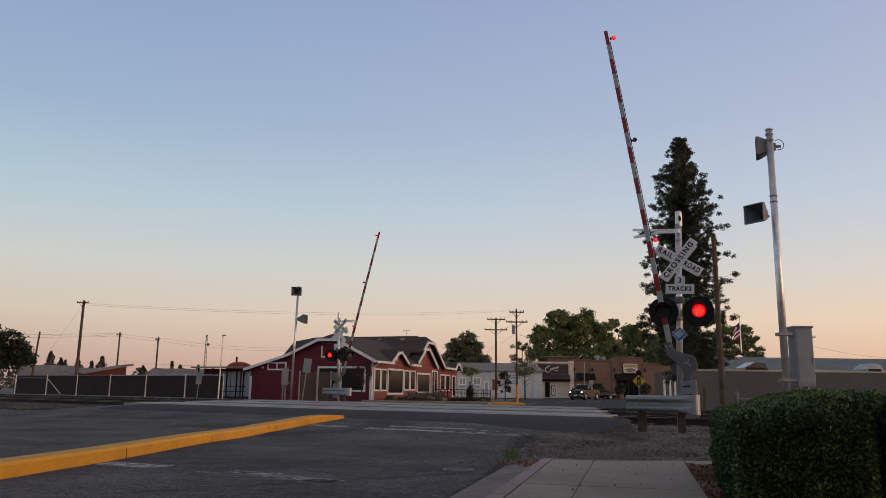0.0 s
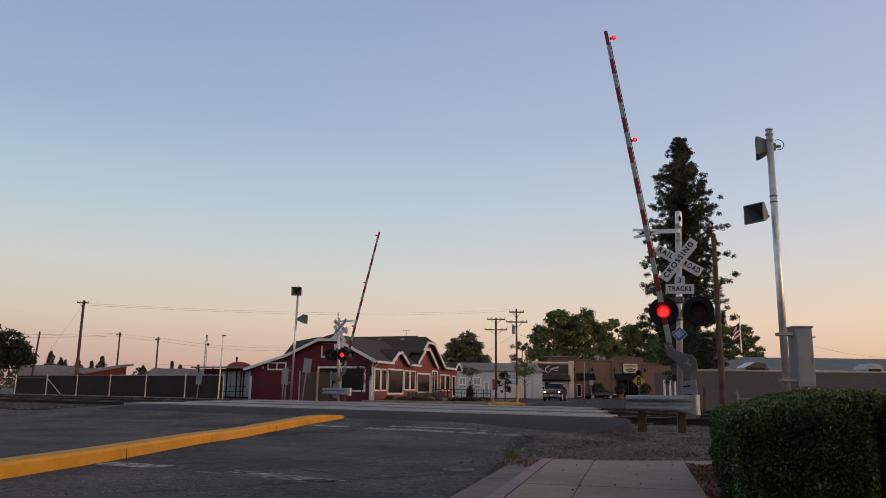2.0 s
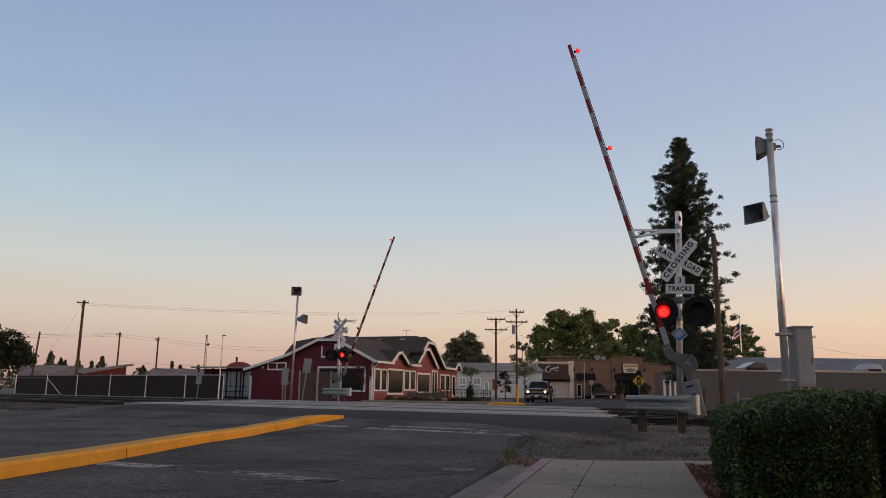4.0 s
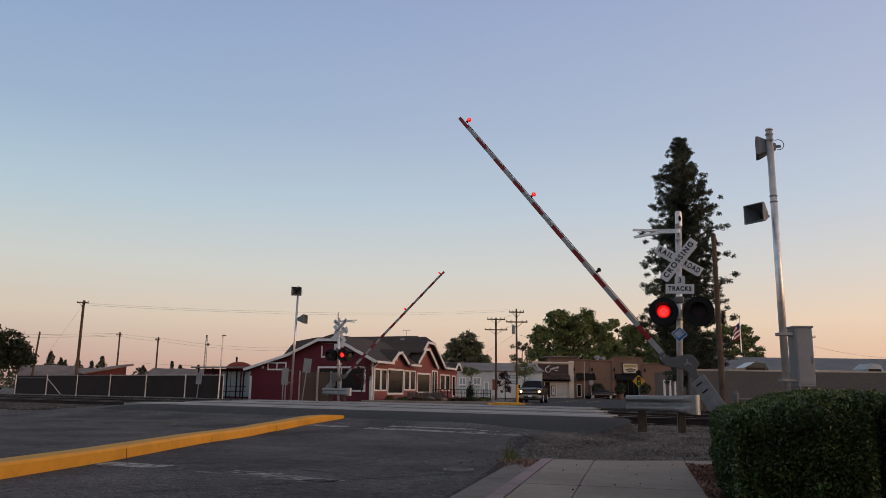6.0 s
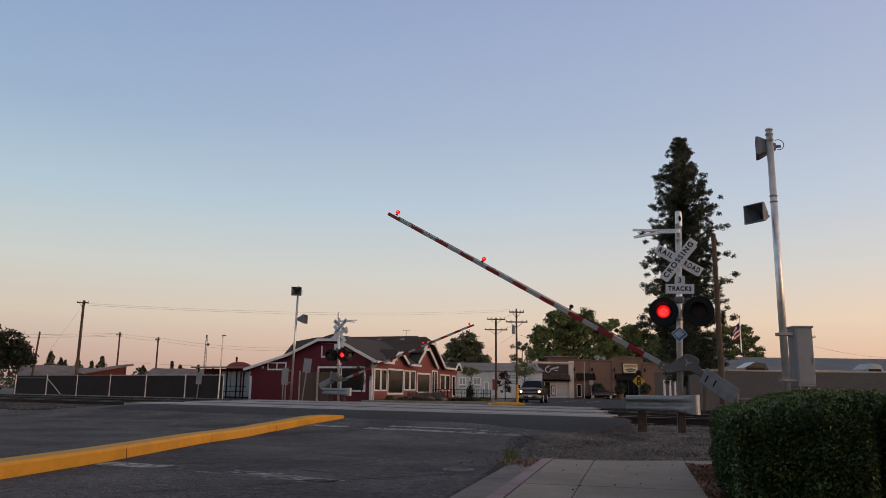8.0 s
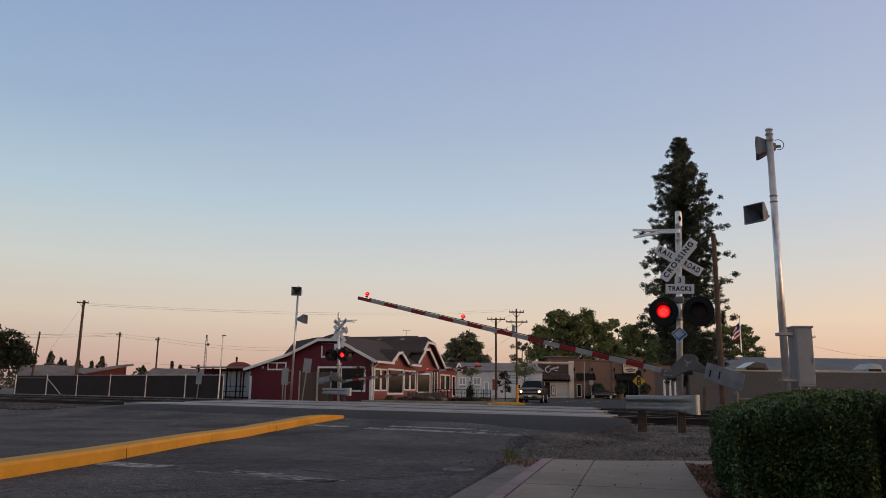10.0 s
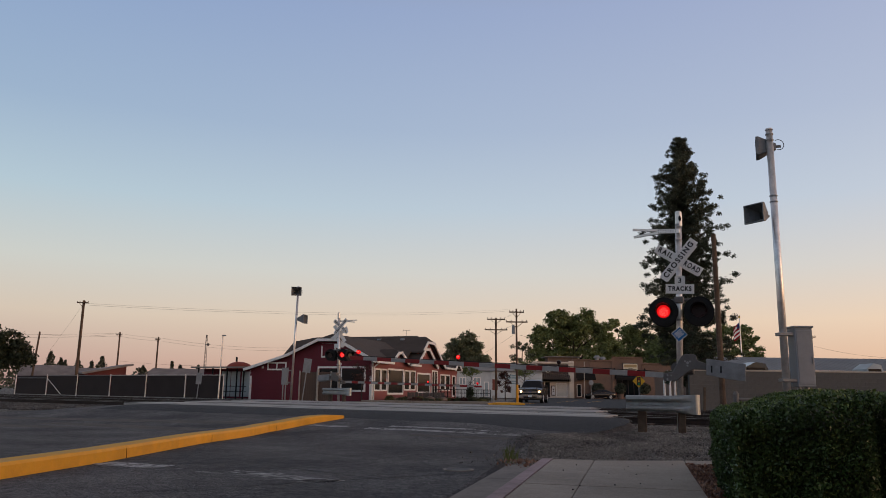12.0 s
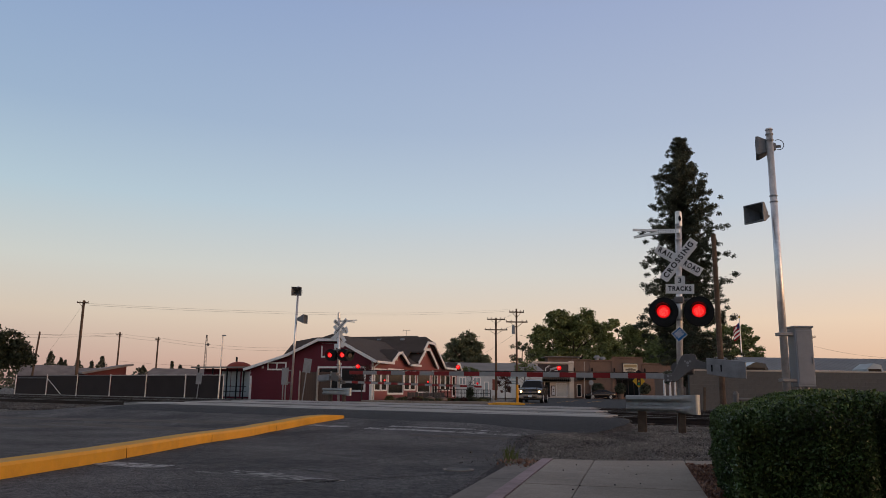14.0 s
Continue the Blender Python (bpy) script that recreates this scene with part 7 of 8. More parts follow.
def planting():
    rnd = random.Random(8)
    k = 0
    for i in range(34):
        k = i / 33
        x = -4.3 + 7.9 * k + rnd.uniform(-0.15, 0.15)
        y = 58.6 + 2.4 * k + rnd.uniform(-0.4, 0.9)
        if i in (2, 3, 8, 14, 19, 25, 30):
            boulder(x, y - 0.4, 0.1, rnd.uniform(0.26, 0.42), i)
        elif i % 3 == 0:
            grass_clump(x, y, 0.08, rnd.uniform(0.28, 0.42), 200 + i)
        else:
            red = i % 4 == 2
            shrub(x, y, 0.08, rnd.uniform(0.30, 0.55), rnd.uniform(0.25, 0.48), M["dry_leaf" if red else "olive_leaf" if i % 5 == 1 else "shrub"], "low reddish shrub in the planting bed" if red else "low shrub in the planting bed", 100 + i)
    shrub(2.35, 61.2, 0.08, 0.33, 1.35, M["dark_leaf"], "narrow upright dark shrub by the railing", 171, n=900, size=0.07)
    s = thing("low_board_screen", pose(-2.75, 61.2, 0.1, 0, 0, 4), "low grey weathered board screen under the windows", "screen")
    bm = B()
    box(bm, 0, 0, 0.05, 0.28, 0.035, 0.68, 0.006)
    me = mesh_of(bm, "board", M["old_board"])
    for i in range(10):
        piece("board", me, s, pose(i * 0.305, 0.004 * (i % 2), 0.02 * ((i * 7) % 3)))
    for x in (0.0, 1.5, 2.9):
        bm = B()
        box(bm, x, 0.036, -0.1, x + 0.09, 0.12, 0.74)
        part("post", bm, M["post_wood"], s)
    f = thing("black_railing", pose(-0.75, 67, 0.05, 0, 0, 8), "low black metal railing", "railing")
    for i in range(9):
        bm = B()
        box(bm, i * 0.65, 0, 0, i * 0.65 + 0.06, 0.06, 1.05)
        part("post", bm, M["black"], f)
        for j in range(1, 5) if i < 8 else ():
            bm = B()
            box(bm, i * 0.65 + j * 0.13, 0.015, 0.36, i * 0.65 + j * 0.13 + 0.02, 0.045, 1.0)
            part("picket", bm, M["black"], f)
    for z in (0.35, 0.7, 1.0):
        bm = B()
        box(bm, 0, 0.01, z, 5.26, 0.05, z + 0.05)
        part("rail_bar", bm, M["black"], f)
    broad_tree((2.51, 64, 0.05), 3.0, 0.72, 1100, 0.07, M["broadleaf"], "slim young street tree by the planting", 41, 0.74, 26, "young street trees", (0.25, 0.45))
    broad_tree((6.98, 82, 0.05), 3.1, 0.8, 1500, 0.09, M["dry_leaf"], "small reddish street tree by the warehouse", 42, 0.3, 30, "young street trees", (0.25, 0.45))
    broad_tree((10.26, 92, 0.05), 4.9, 1.2, 1500, 0.11, M["broadleaf"], "slim street tree before the shop", 43, 0.6, 30, "young street trees", (0.25, 0.45))
    broad_tree((-5.96, 56.2, 0.1), 2.9, 0.75, 900, 0.07, M["dry_leaf"], "small staked dark-leaved tree before the red building", 44, 0.45, 24, "young street trees", (0.25, 0.45))
    for x, y, r in ((23.99, 115, 0.95), (27.46, 115, 0.85), (31.19, 115, 0.9)):
        shrub(x, y, 0.75, r, 1.7, M["far_leaf"], "round clipped shrub before the brown shops", int(r * 100), "clipped shrubs", 700, 0.22)
        bm = B()
        cyl(bm, (0, 0, 0), (0, 0, 0.8), 0.35, 0.5, 14)
        single("planter_pot", bm, M["brown_wall"], pose(x, y, 0.0), "round brown planter pot by the shops", "planter", "planter pots")


def flag_pole():
    f = thing("flagpole", pose(28.25, 70, 0.0), "tall pale flagpole with a limp striped flag", "flagpole")
    h = 8.1
    bm = B()
    cyl(bm, (0, 0, 0), (0, 0, h), 0.07, 0.045, 10)
    part("pole", bm, M["alu"], f)
    bm = B()
    bmesh.ops.create_uvsphere(bm, u_segments=10, v_segments=6, radius=0.1, matrix=Matrix.Translation((0, 0, h + 0.08)))
    part("finial", bm, M["sign_yellow"], f)
    for i in range(7):
        bm = B()
        prism(bm, [(-0.04, h - 0.5 - i * 0.19), (-0.42, h - 0.75 - i * 0.2), (-0.62, h - 1.1 - i * 0.16), (-0.62, h - 1.26 - i * 0.16), (-0.42, h - 0.93 - i * 0.2), (-0.04, h - 0.68 - i * 0.19)], 0.03, pose(0, 0.02 * (i % 3), 0))
        part("flag_stripe", bm, M["flag_red" if i % 2 == 0 else "sign_white"], f)
    bm = B()
    prism(bm, [(-0.03, h - 0.45), (-0.26, h - 0.62), (-0.26, h - 1.05), (-0.03, h - 0.95)], 0.08, pose(0, -0.02, 0))
    part("flag_canton", bm, M["flag_blue"], f)


def parked_van(x, y, material, label, w):
    v = thing("parked_van", pose(x, y, 0.0), label, "van", "vans behind the wall")
    bm = B()
    k = w / 2
    loft(bm, [[(-k, -0.9, 0.5), (-k, 0.9, 0.5), (-k, 0.9, 1.9), (-k, -0.9, 1.9)], [(k * 0.6, -0.95, 0.4), (k * 0.6, 0.95, 0.4), (k * 0.6, 0.95, 2.3), (k * 0.6, -0.95, 2.3)], [(k, -0.9, 0.5), (k, 0.9, 0.5), (k, 0.9, 1.5), (k, -0.9, 1.5)]])
    part("body", bm, material, v)
    bm = B()
    loft(bm, [[(-k * 0.95, -0.85, 1.9), (-k * 0.95, 0.85, 1.9), (-k * 0.9, 0.8, 2.6), (-k * 0.9, -0.8, 2.6)], [(-k * 0.3, -0.85, 2.0), (-k * 0.3, 0.85, 2.0), (-k * 0.3, 0.8, 2.95), (-k * 0.3, -0.8, 2.95)], [(k * 0.5, -0.85, 2.2), (k * 0.5, 0.85, 2.2), (k * 0.25, 0.8, 2.85), (k * 0.25, -0.8, 2.85)]])
    part("roof", bm, material, v)
    bm = B()
    box(bm, -k * 0.8, -0.875, 2.1, k * 0.2, -0.84, 2.6, 0.011)
    part("side_window", bm, M["glass"], v)
    for sx in (-0.6, 0.5):
        bm = B()
        cyl(bm, (k * sx, -0.95, 0.36), (k * sx, -0.7, 0.36), 0.36, seg=16)
        part("wheel", bm, M["tyre"], v)


def gravel_stones():
    """Loose stones on the gravel shoulder."""
    rnd = np.random.default_rng(6)
    vs, fs = [], []
    base = np.array([(1, 0, 0), (-1, 0, 0), (0, 1, 0), (0, -1, 0), (0, 0, 1), (0, 0, -1)], float)
    tri = np.array([(0, 2, 4), (2, 1, 4), (1, 3, 4), (3, 0, 4), (2, 0, 5), (1, 2, 5), (3, 1, 5), (0, 3, 5)])
    n = 0
    while n < 60000:
        s, u = rnd.uniform(-1.6, 7.5), rnd.uniform(-9.6, 0.4) if n < 46000 else rnd.uniform(-6, -2.2)
        a, b = road_span(u)
        if s < b - (0.12 if u < -5 else 0.03) * abs(rnd.normal()) - (0.7 if rnd.random() < 0.04 else 0):
            continue
        p = at(s, u)
        lx, ly = (p.x - 1.28) * math.cos(radians(14.5)) - (p.y - 9.58) * math.sin(radians(14.5)), (p.x - 1.28) * math.sin(radians(14.5)) + (p.y - 9.58) * math.cos(radians(14.5))
        if -0.6 < lx < 3.5 and ly < (0.05 if lx > 0 else 0.5):
            continue
        r = rnd.uniform(0.006, 0.017) * (1.8 if rnd.random() < 0.05 else 1)
        q, _ = np.linalg.qr(rnd.normal(size=(3, 3)))
        v = (base * rnd.uniform(0.6, 1.2, size=(6, 3))) @ q * r + np.array((p.x, p.y, max(ground_z(s, u), road_z(u) if s < b else -1) + r * 0.3 + 0.010))
        vs.append(v)
        fs.append(tri + 6 * n)
        n += 1
    me = bpy.data.meshes.new("gravel_stones")
    me.from_pydata(np.concatenate(vs).tolist(), [], np.concatenate(fs).tolist())
    me.materials.append(M["loose_stone"])
    tagged(new("gravel_stones", me), "loose grey and tan gravel stones on the shoulder", "gravel", kind="stuff")
    # coarse ballast beside the rails
    vs, fs = [], []
    for n in range(9000):
        s, u = rnd.uniform(-46, -19.5), rnd.uniform(-4.5, 0.5)
        if s > -21 - 0.35 * u - 0.4 and u > -3:
            s -= 3.5
        p = at(s, u)
        r = rnd.uniform(0.03, 0.07)
        q, _ = np.linalg.qr(rnd.normal(size=(3, 3)))
        vs.append((base * rnd.uniform(0.6, 1.2, size=(6, 3))) @ q * r + np.array((p.x, p.y, ground_z(s, u) + r * 0.4)))
        fs.append(tri + 6 * n)
    me = bpy.data.meshes.new("track_ballast")
    me.from_pydata(np.concatenate(vs).tolist(), [], np.concatenate(fs).tolist())
    me.materials.append(M["ballast_dark"])
    tagged(new("track_ballast", me), "coarse grey ballast stones along the track", "ballast", kind="stuff")


M["ballast_dark"] = leaf_mat("ballast_dark", (0.042, 0.04, 0.038), (0.10, 0.095, 0.09), 8)
M["loose_stone"] = leaf_mat("loose_stone", (0.065, 0.060, 0.055), (0.235, 0.218, 0.192), 8)


def asphalt_patch():
    """Newer black asphalt ramp laid up to the crossing panels, with a ragged edge."""
    bm = B()
    prev = None
    n = 60
    for i in range(n + 1):
        k = i / n
        s_hi = -19.2 + 18.1 * k
        s_lo = -17.5 + 17.15 * k
        lo = -3.35 - 0.95 * smooth01((k - 0.86) / 0.10) + 0.28 * noise.noise((k * 9, 0, 2)) * (1 - k) + 0.10 * noise.noise((k * 33, 0, 3))
        row = []
        for j in range(7):
            q = j / 6
            u = lo + (0.08 - lo) * q
            edge = min(road_span(u)[1] + 0.10 * noise.noise((0, u * 2.3, 5)), s_lo + (s_hi - s_lo) * q + 0.9) - 0.02
            s0 = -17.5 - 1.7 * q
            s = s0 + (edge - s0) * k
            row.append(bm.verts.new(at(s, u, road_z(u) + (0.012 if 0 < j else -0.004))))
        if prev:
            for j in range(6):
                bm.faces.new((prev[j], row[j], row[j + 1], prev[j + 1]))
        prev = row
    bmesh.ops.recalc_face_normals(bm, faces=bm.faces[:])
    single("asphalt_ramp", bm, M["new_asphalt"], Matrix(), "smooth newer black asphalt ramp before the rails", "road patch", kind="structure")


def manhole():
    m = thing("manhole_cover", pose(0.22, 9.39, 0.004), "round worn iron manhole cover in the road", "manhole cover")
    bm = B()
    cyl(bm, (0, 0, -0.02), (0, 0, 0.006), 0.19, seg=36)
    part("ring", bm, M["old_concrete"], m)
    bm = B()
    cyl(bm, (0, 0, 0.0), (0, 0, 0.009), 0.15, seg=32)
    part("lid", bm, M["iron"], m)


M["seam"] = mat("crack_sealer", (0.034, 0.031, 0.030), 0.8, 0, 0.3, 20)
M["worn"] = mat("worn_asphalt", (0.075, 0.066, 0.06), 0.9, 0, 0.3, 5, 0.9, 90, col2=(0.13, 0.112, 0.10), noise2=2)
M["iron"] = mat("worn_iron", (0.06, 0.054, 0.05), 0.6, 0.4, 0.3, 20, 0.4, 60)


def weeds():
    rnd = random.Random(5)
    for cx, cy, n, name in ((1.02, 10.9, 26, "grass_tuft"), (0.95, 10.55, 12, "grass_tuft")):
        g = thing(name, pose(cx, cy, 0.0), "tuft of thin green weeds at the gutter end", "weeds", "weeds at the gutter")
        bm = B()
        for i in range(n):
            a, L = rnd.uniform(0, 6.28), rnd.uniform(0.08, 0.2)
            x, y = rnd.uniform(-0.08, 0.08), rnd.uniform(-0.06, 0.06)
            dx, dy = 0.35 * L * math.cos(a), 0.35 * L * math.sin(a)
            cyl(bm, (x, y, -0.02), (x + dx * 0.4, y + dy * 0.4, L * 0.6), 0.006, 0.005, 4)
            cyl(bm, (x + dx * 0.4, y + dy * 0.4, L * 0.6), (x + dx, y + dy, L), 0.005, 0.001, 4)
        part("blades", bm, M["weed"], g, kind="stuff")
    rg = np.random.default_rng(9)
    pts = np.column_stack([rg.normal(1.12, 0.16, 160), rg.normal(10.0, 0.28, 160), rg.uniform(0.03, 0.07, 160)])
    v, f = leaf_cloud(pts, 0.024, rg, np.array((0, 0, 0.2)))
    tagged(new("fallen_leaves", leaf_mesh("fallen_leaves", v, f, M["fallen"])), "dry brown fallen leaves against the kerb", "leaves", kind="stuff")
    fr = pose(1.28, 9.58, 0, 0, 0, -14.5)
    q = [fr @ Vector((rg.uniform(1.70, 2.3), rg.uniform(-4, -0.06), rg.uniform(0.124, 0.142))) for i in range(4200)]
    v, f = leaf_cloud([list(c) for c in q], 0.014, rg, np.array((0, 0, 0.25)))
    tagged(new("mulch_chips", leaf_mesh("mulch_chips", v, f, M["fallen"])), "loose reddish bark chips and leaves under the hedge", "mulch", kind="stuff")
    bm = B()
    for i in range(14):
        c = fr @ Vector((rnd.uniform(-0.5, 1.6), rnd.uniform(-3.5, -0.05), 0))
        z = 0.129 if (fr.inverted() @ c).x > 0.1 else 0.024
        bmesh.ops.create_icosphere(bm, subdivisions=1, radius=rnd.uniform(0.005, 0.010), matrix=Matrix.Translation((c.x, c.y, z + 0.004)))
    single("sidewalk_debris", bm, M["tie"], Matrix(), "small dark seed pods scattered on the concrete", "debris", kind="stuff")


M["weed"] = mat("weed_green", (0.10, 0.13, 0.03), 0.7, 0, 0.3, 10)
M["fallen"] = leaf_mat("fallen_leaf", (0.13, 0.055, 0.035), (0.36, 0.21, 0.14), 6)


def backflow_pipe():
    b = thing("standpipe", pose(12.17, 31, 0.0), "grey capped standpipe beside the wall", "pipe")
    bm = B()
    cyl(bm, (0, 0, 0), (0, 0, 0.95), 0.11, seg=12)
    cyl(bm, (0, 0, 0.95), (0, 0, 1.08), 0.13, 0.05, 12)
    cyl(bm, (0, 0, 0.75), (0.75, 0, 0.72), 0.07, seg=10)
    part("pipe", bm, M["cast"], b)
    s = thing("leaning_stake", pose(9.77, 28, 0.1, 0, 3, 0), "thin leaning wooden stake by the tracks", "stake")
    bm = B()
    box(bm, -0.04, -0.03, -0.1, 0.04, 0.03, 1.1, 0.005)
    part("stake", bm, M["post_wood"], s)
    for x in (17.85, 18.31, 18.71):
        bollard(x, 60, 2.0, M["trim"], "tall white marker post beyond the tracks")


def light_column():
    p = thing("light_column", pose(-16.89, 57, 0.1), "slim pale light column beside the fence", "lamp post")
    h = 4.8
    bm = B()
    cyl(bm, (0, 0, -0.1), (0.05, 0, h), 0.06, 0.04, 10)
    part("column", bm, M["alu"], p)
    bm = B()
    box(bm, -0.02, -0.06, h - 0.02, 0.28, 0.06, h + 0.08, 0.011)
    part("head", bm, M["steel"], p)


def radio_tower():
    x, h = -47.6, 11.5
    t = thing("lattice_mast", pose(x, 150, 0), "thin lattice radio mast with a small dish", "mast")
    bm = B()
    for a in range(3):
        dx, dy = 0.4 * math.cos(a * 2.09), 0.4 * math.sin(a * 2.09)
        cyl(bm, (dx, dy, 0), (dx * 0.4, dy * 0.4, h), 0.035, seg=4)
        for k in range(14):
            z0, z1 = h * k / 14, h * (k + 1) / 14
            b = (a + 1) % 3
            ex, ey = 0.4 * math.cos(b * 2.09), 0.4 * math.sin(b * 2.09)
            f0, f1 = 1 - 0.6 * z0 / h, 1 - 0.6 * z1 / h
            cyl(bm, (dx * f0, dy * f0, z0), (ex * f1, ey * f1, z1), 0.025, seg=4)
    part("lattice", bm, M["cast"], t)
    bm = B()
    cyl(bm, (0.5, -0.3, h * 0.83), (0.5, -0.5, h * 0.83), 0.28, 0.22, 12)
    part("dish", bm, M["cast"], t)


def conifer(loc, h, r, seed):
    """A small far tree with a pointed uneven crown."""
    rnd = np.random.default_rng(seed)
    t = thing("tree", pose(*loc), "small distant pointed evergreen tree", "tree", "distant trees")
    bm = B()
    cyl(bm, (0, 0, -0.2), (0.05, 0, h * 0.95), 0.18, 0.03, 7)
    part("trunk", bm, M["trunk"], t)
    k = rnd.uniform(0.12, 1.0, size=900)
    a = rnd.uniform(0, 6.283, size=900)
    tier = 0.72 + 0.28 * np.sin(k * 26 + a * 2 + seed)
    rad = r * 0.62 * (1.03 - k) ** 0.8 * tier * rnd.uniform(0.2, 1.0, size=900) ** 0.5 * 1.3
    v, f = leaf_cloud(np.stack((rad * np.cos(a), rad * np.sin(a), k * h), axis=1), 0.3, rnd)
    crown = new("crown", leaf_mesh("crown", v, f, M["far_leaf"]))
    crown.parent = t
    tagged(crown, label="pointed evergreen crown", kind="stuff")


def red_shed():
    s = thing("red_shed", pose(-50.6, 119, 0, 0, 0, 38), "low red building with a single-slope grey roof beyond the fence", "shed", "houses beyond the fence")
    bm = B()
    prism(bm, [(-5.6, 0), (0.4, 0), (0.4, 4.15), (-5.6, 2.95)], 7)
    part("wall", bm, M["shed_red"], s)
    bm = B()
    prism(bm, [(-6.2, 2.80), (1.2, 4.32), (1.2, 4.58), (-6.2, 3.06)], 8.4, pose(0, -0.7, 0))
    part("roof", bm, M["house_roof"], s, "grey sloping roof")
    bm = B()
    prism(bm, [(-6.2, 2.80), (1.25, 4.32), (1.25, 4.60), (-6.2, 3.08)], 0.06, pose(0, -0.77, 0))
    part("fascia", bm, M["house_roof"], s)
    framed_window(s, pose(-3.4, -0.03, 1.0), 1.4, 1.2, 2)


def far_left():
    far_house((-58.0, 118, 0), 7, 7.2, 2.5, 1.5, M["house_roof"], 118, "low pale house with a grey roof beyond the fence")
    far_house((-62.0, 136, 0), 8, 6, 2.6, 1.5, M["house_roof"], 116, "low house with a grey roof beyond the fence")
    red_shed()
    far_house((-53.59, 140, 0), 6, 9, 2.6, 1.8, M["house_roof"], 0, "small gabled house beyond the fence")
    far_house((-46.81, 135, 0), 6, 9, 2.6, 1.7, M["house_roof"], 10, "small gabled house beyond the fence")
    far_house((-36.92, 120, 0), 6, 9, 2.4, 1.4, M["house_roof"], 90, "low house with a grey roof beyond the fence")
    for i, (px, py, Z, w) in enumerate(((86, 624, 160, 2.6), (105, 636, 165, 2.2), (113, 640, 165, 1.6), (178, 632, 170, 2.8), (160, 641, 170, 1.9), (303, 640, 160, 1.2), (318, 646, 165, 1.6), (252, 648, 165, 2.4), (350, 646, 170, 1.8), (136, 640, 150, 3.0))):
        conifer(((px - 783) * Z / 1329, Z, 0), 0.95 + (686 - py) * Z / 1353, w * 1.5, 60 + i)
    rnd = np.random.default_rng(31)
    pts = []
    for i in range(22000):
        a = rnd.uniform(-0.8, 0.75)
        R = rnd.uniform(260, 420)
        hgt = 4.5 + 5 * noise.noise((a * 22, 0, 0)) + 2 * noise.noise((a * 90, 0, 4))
        pts.append((R * math.sin(a), R * math.cos(a), rnd.uniform(0, max(1.5, hgt))))
    v, f = leaf_cloud(pts, 0.95, rnd, None, 1.3)
    tagged(new("distant_woods", leaf_mesh("distant_woods", v, f, M["far_leaf"])), "low line of distant dark trees on the horizon", "woods", kind="stuff")


M["shed_red"] = mat("shed_red_boards", (0.125, 0.03, 0.027), 0.8, 0, 0.15, 4)
M["house_roof"] = mat("grey_house_roof", (0.20, 0.175, 0.165), 0.9, 0, 0.2, 5)


def wires():
    a = (-43.75, 90, 0)
    for z, x0 in ((10.95, -0.55), (10.7, 0.55)):
        cable((a[0] + x0, 89.8, z), (14.34, 160, 18.51 if z > 10.8 else 18.14), 1.0, 0.009)
    cable((a[0], 89.8, 10.9), (-46.4, 88.0, 5.0), 0.02, 0.008)
    cable((-59.8, 110, 8.5), (-56.5, 130, 10.2), 0.4, 0.011)
    for dz in (0, -0.5):
        cable((-56.5, 130, 10.2 + dz), (-49.7, 130, 9.5 + dz), 0.15, 0.011)
        cable((-49.7, 130, 9.5 + dz), (-27.49, 140, 8.6 + dz), 0.6, 0.011)
        cable((-110, 118, 9.5 + dz), (-56.5, 130, 10.2 + dz), 0.6, 0.011)
    cable((-56.5, 130, 5.4), (-33.35, 130, 4.9), 0.4, 0.011)
    for z in (8.95, 7.8):
        cable((7.56, 75, z), (6.2, 85, z + 0.1), 0.15, 0.009)
    cable((7.9, 75, 6.6), (31.98, 112, 8.6), 1.4, 0.011)
    cable((7.2, 75, 6.6), (1.61, 112, 5.6), 0.8, 0.01)
    utility_pole((45.76, 92, 0), 8.55, 0.12, [(8.06, 1.2)], "distant utility pole behind the shed", group="utility poles")
    cable((45.76, 92, 7.01), (83.15, 120, 8.0), 1.2, 0.011)


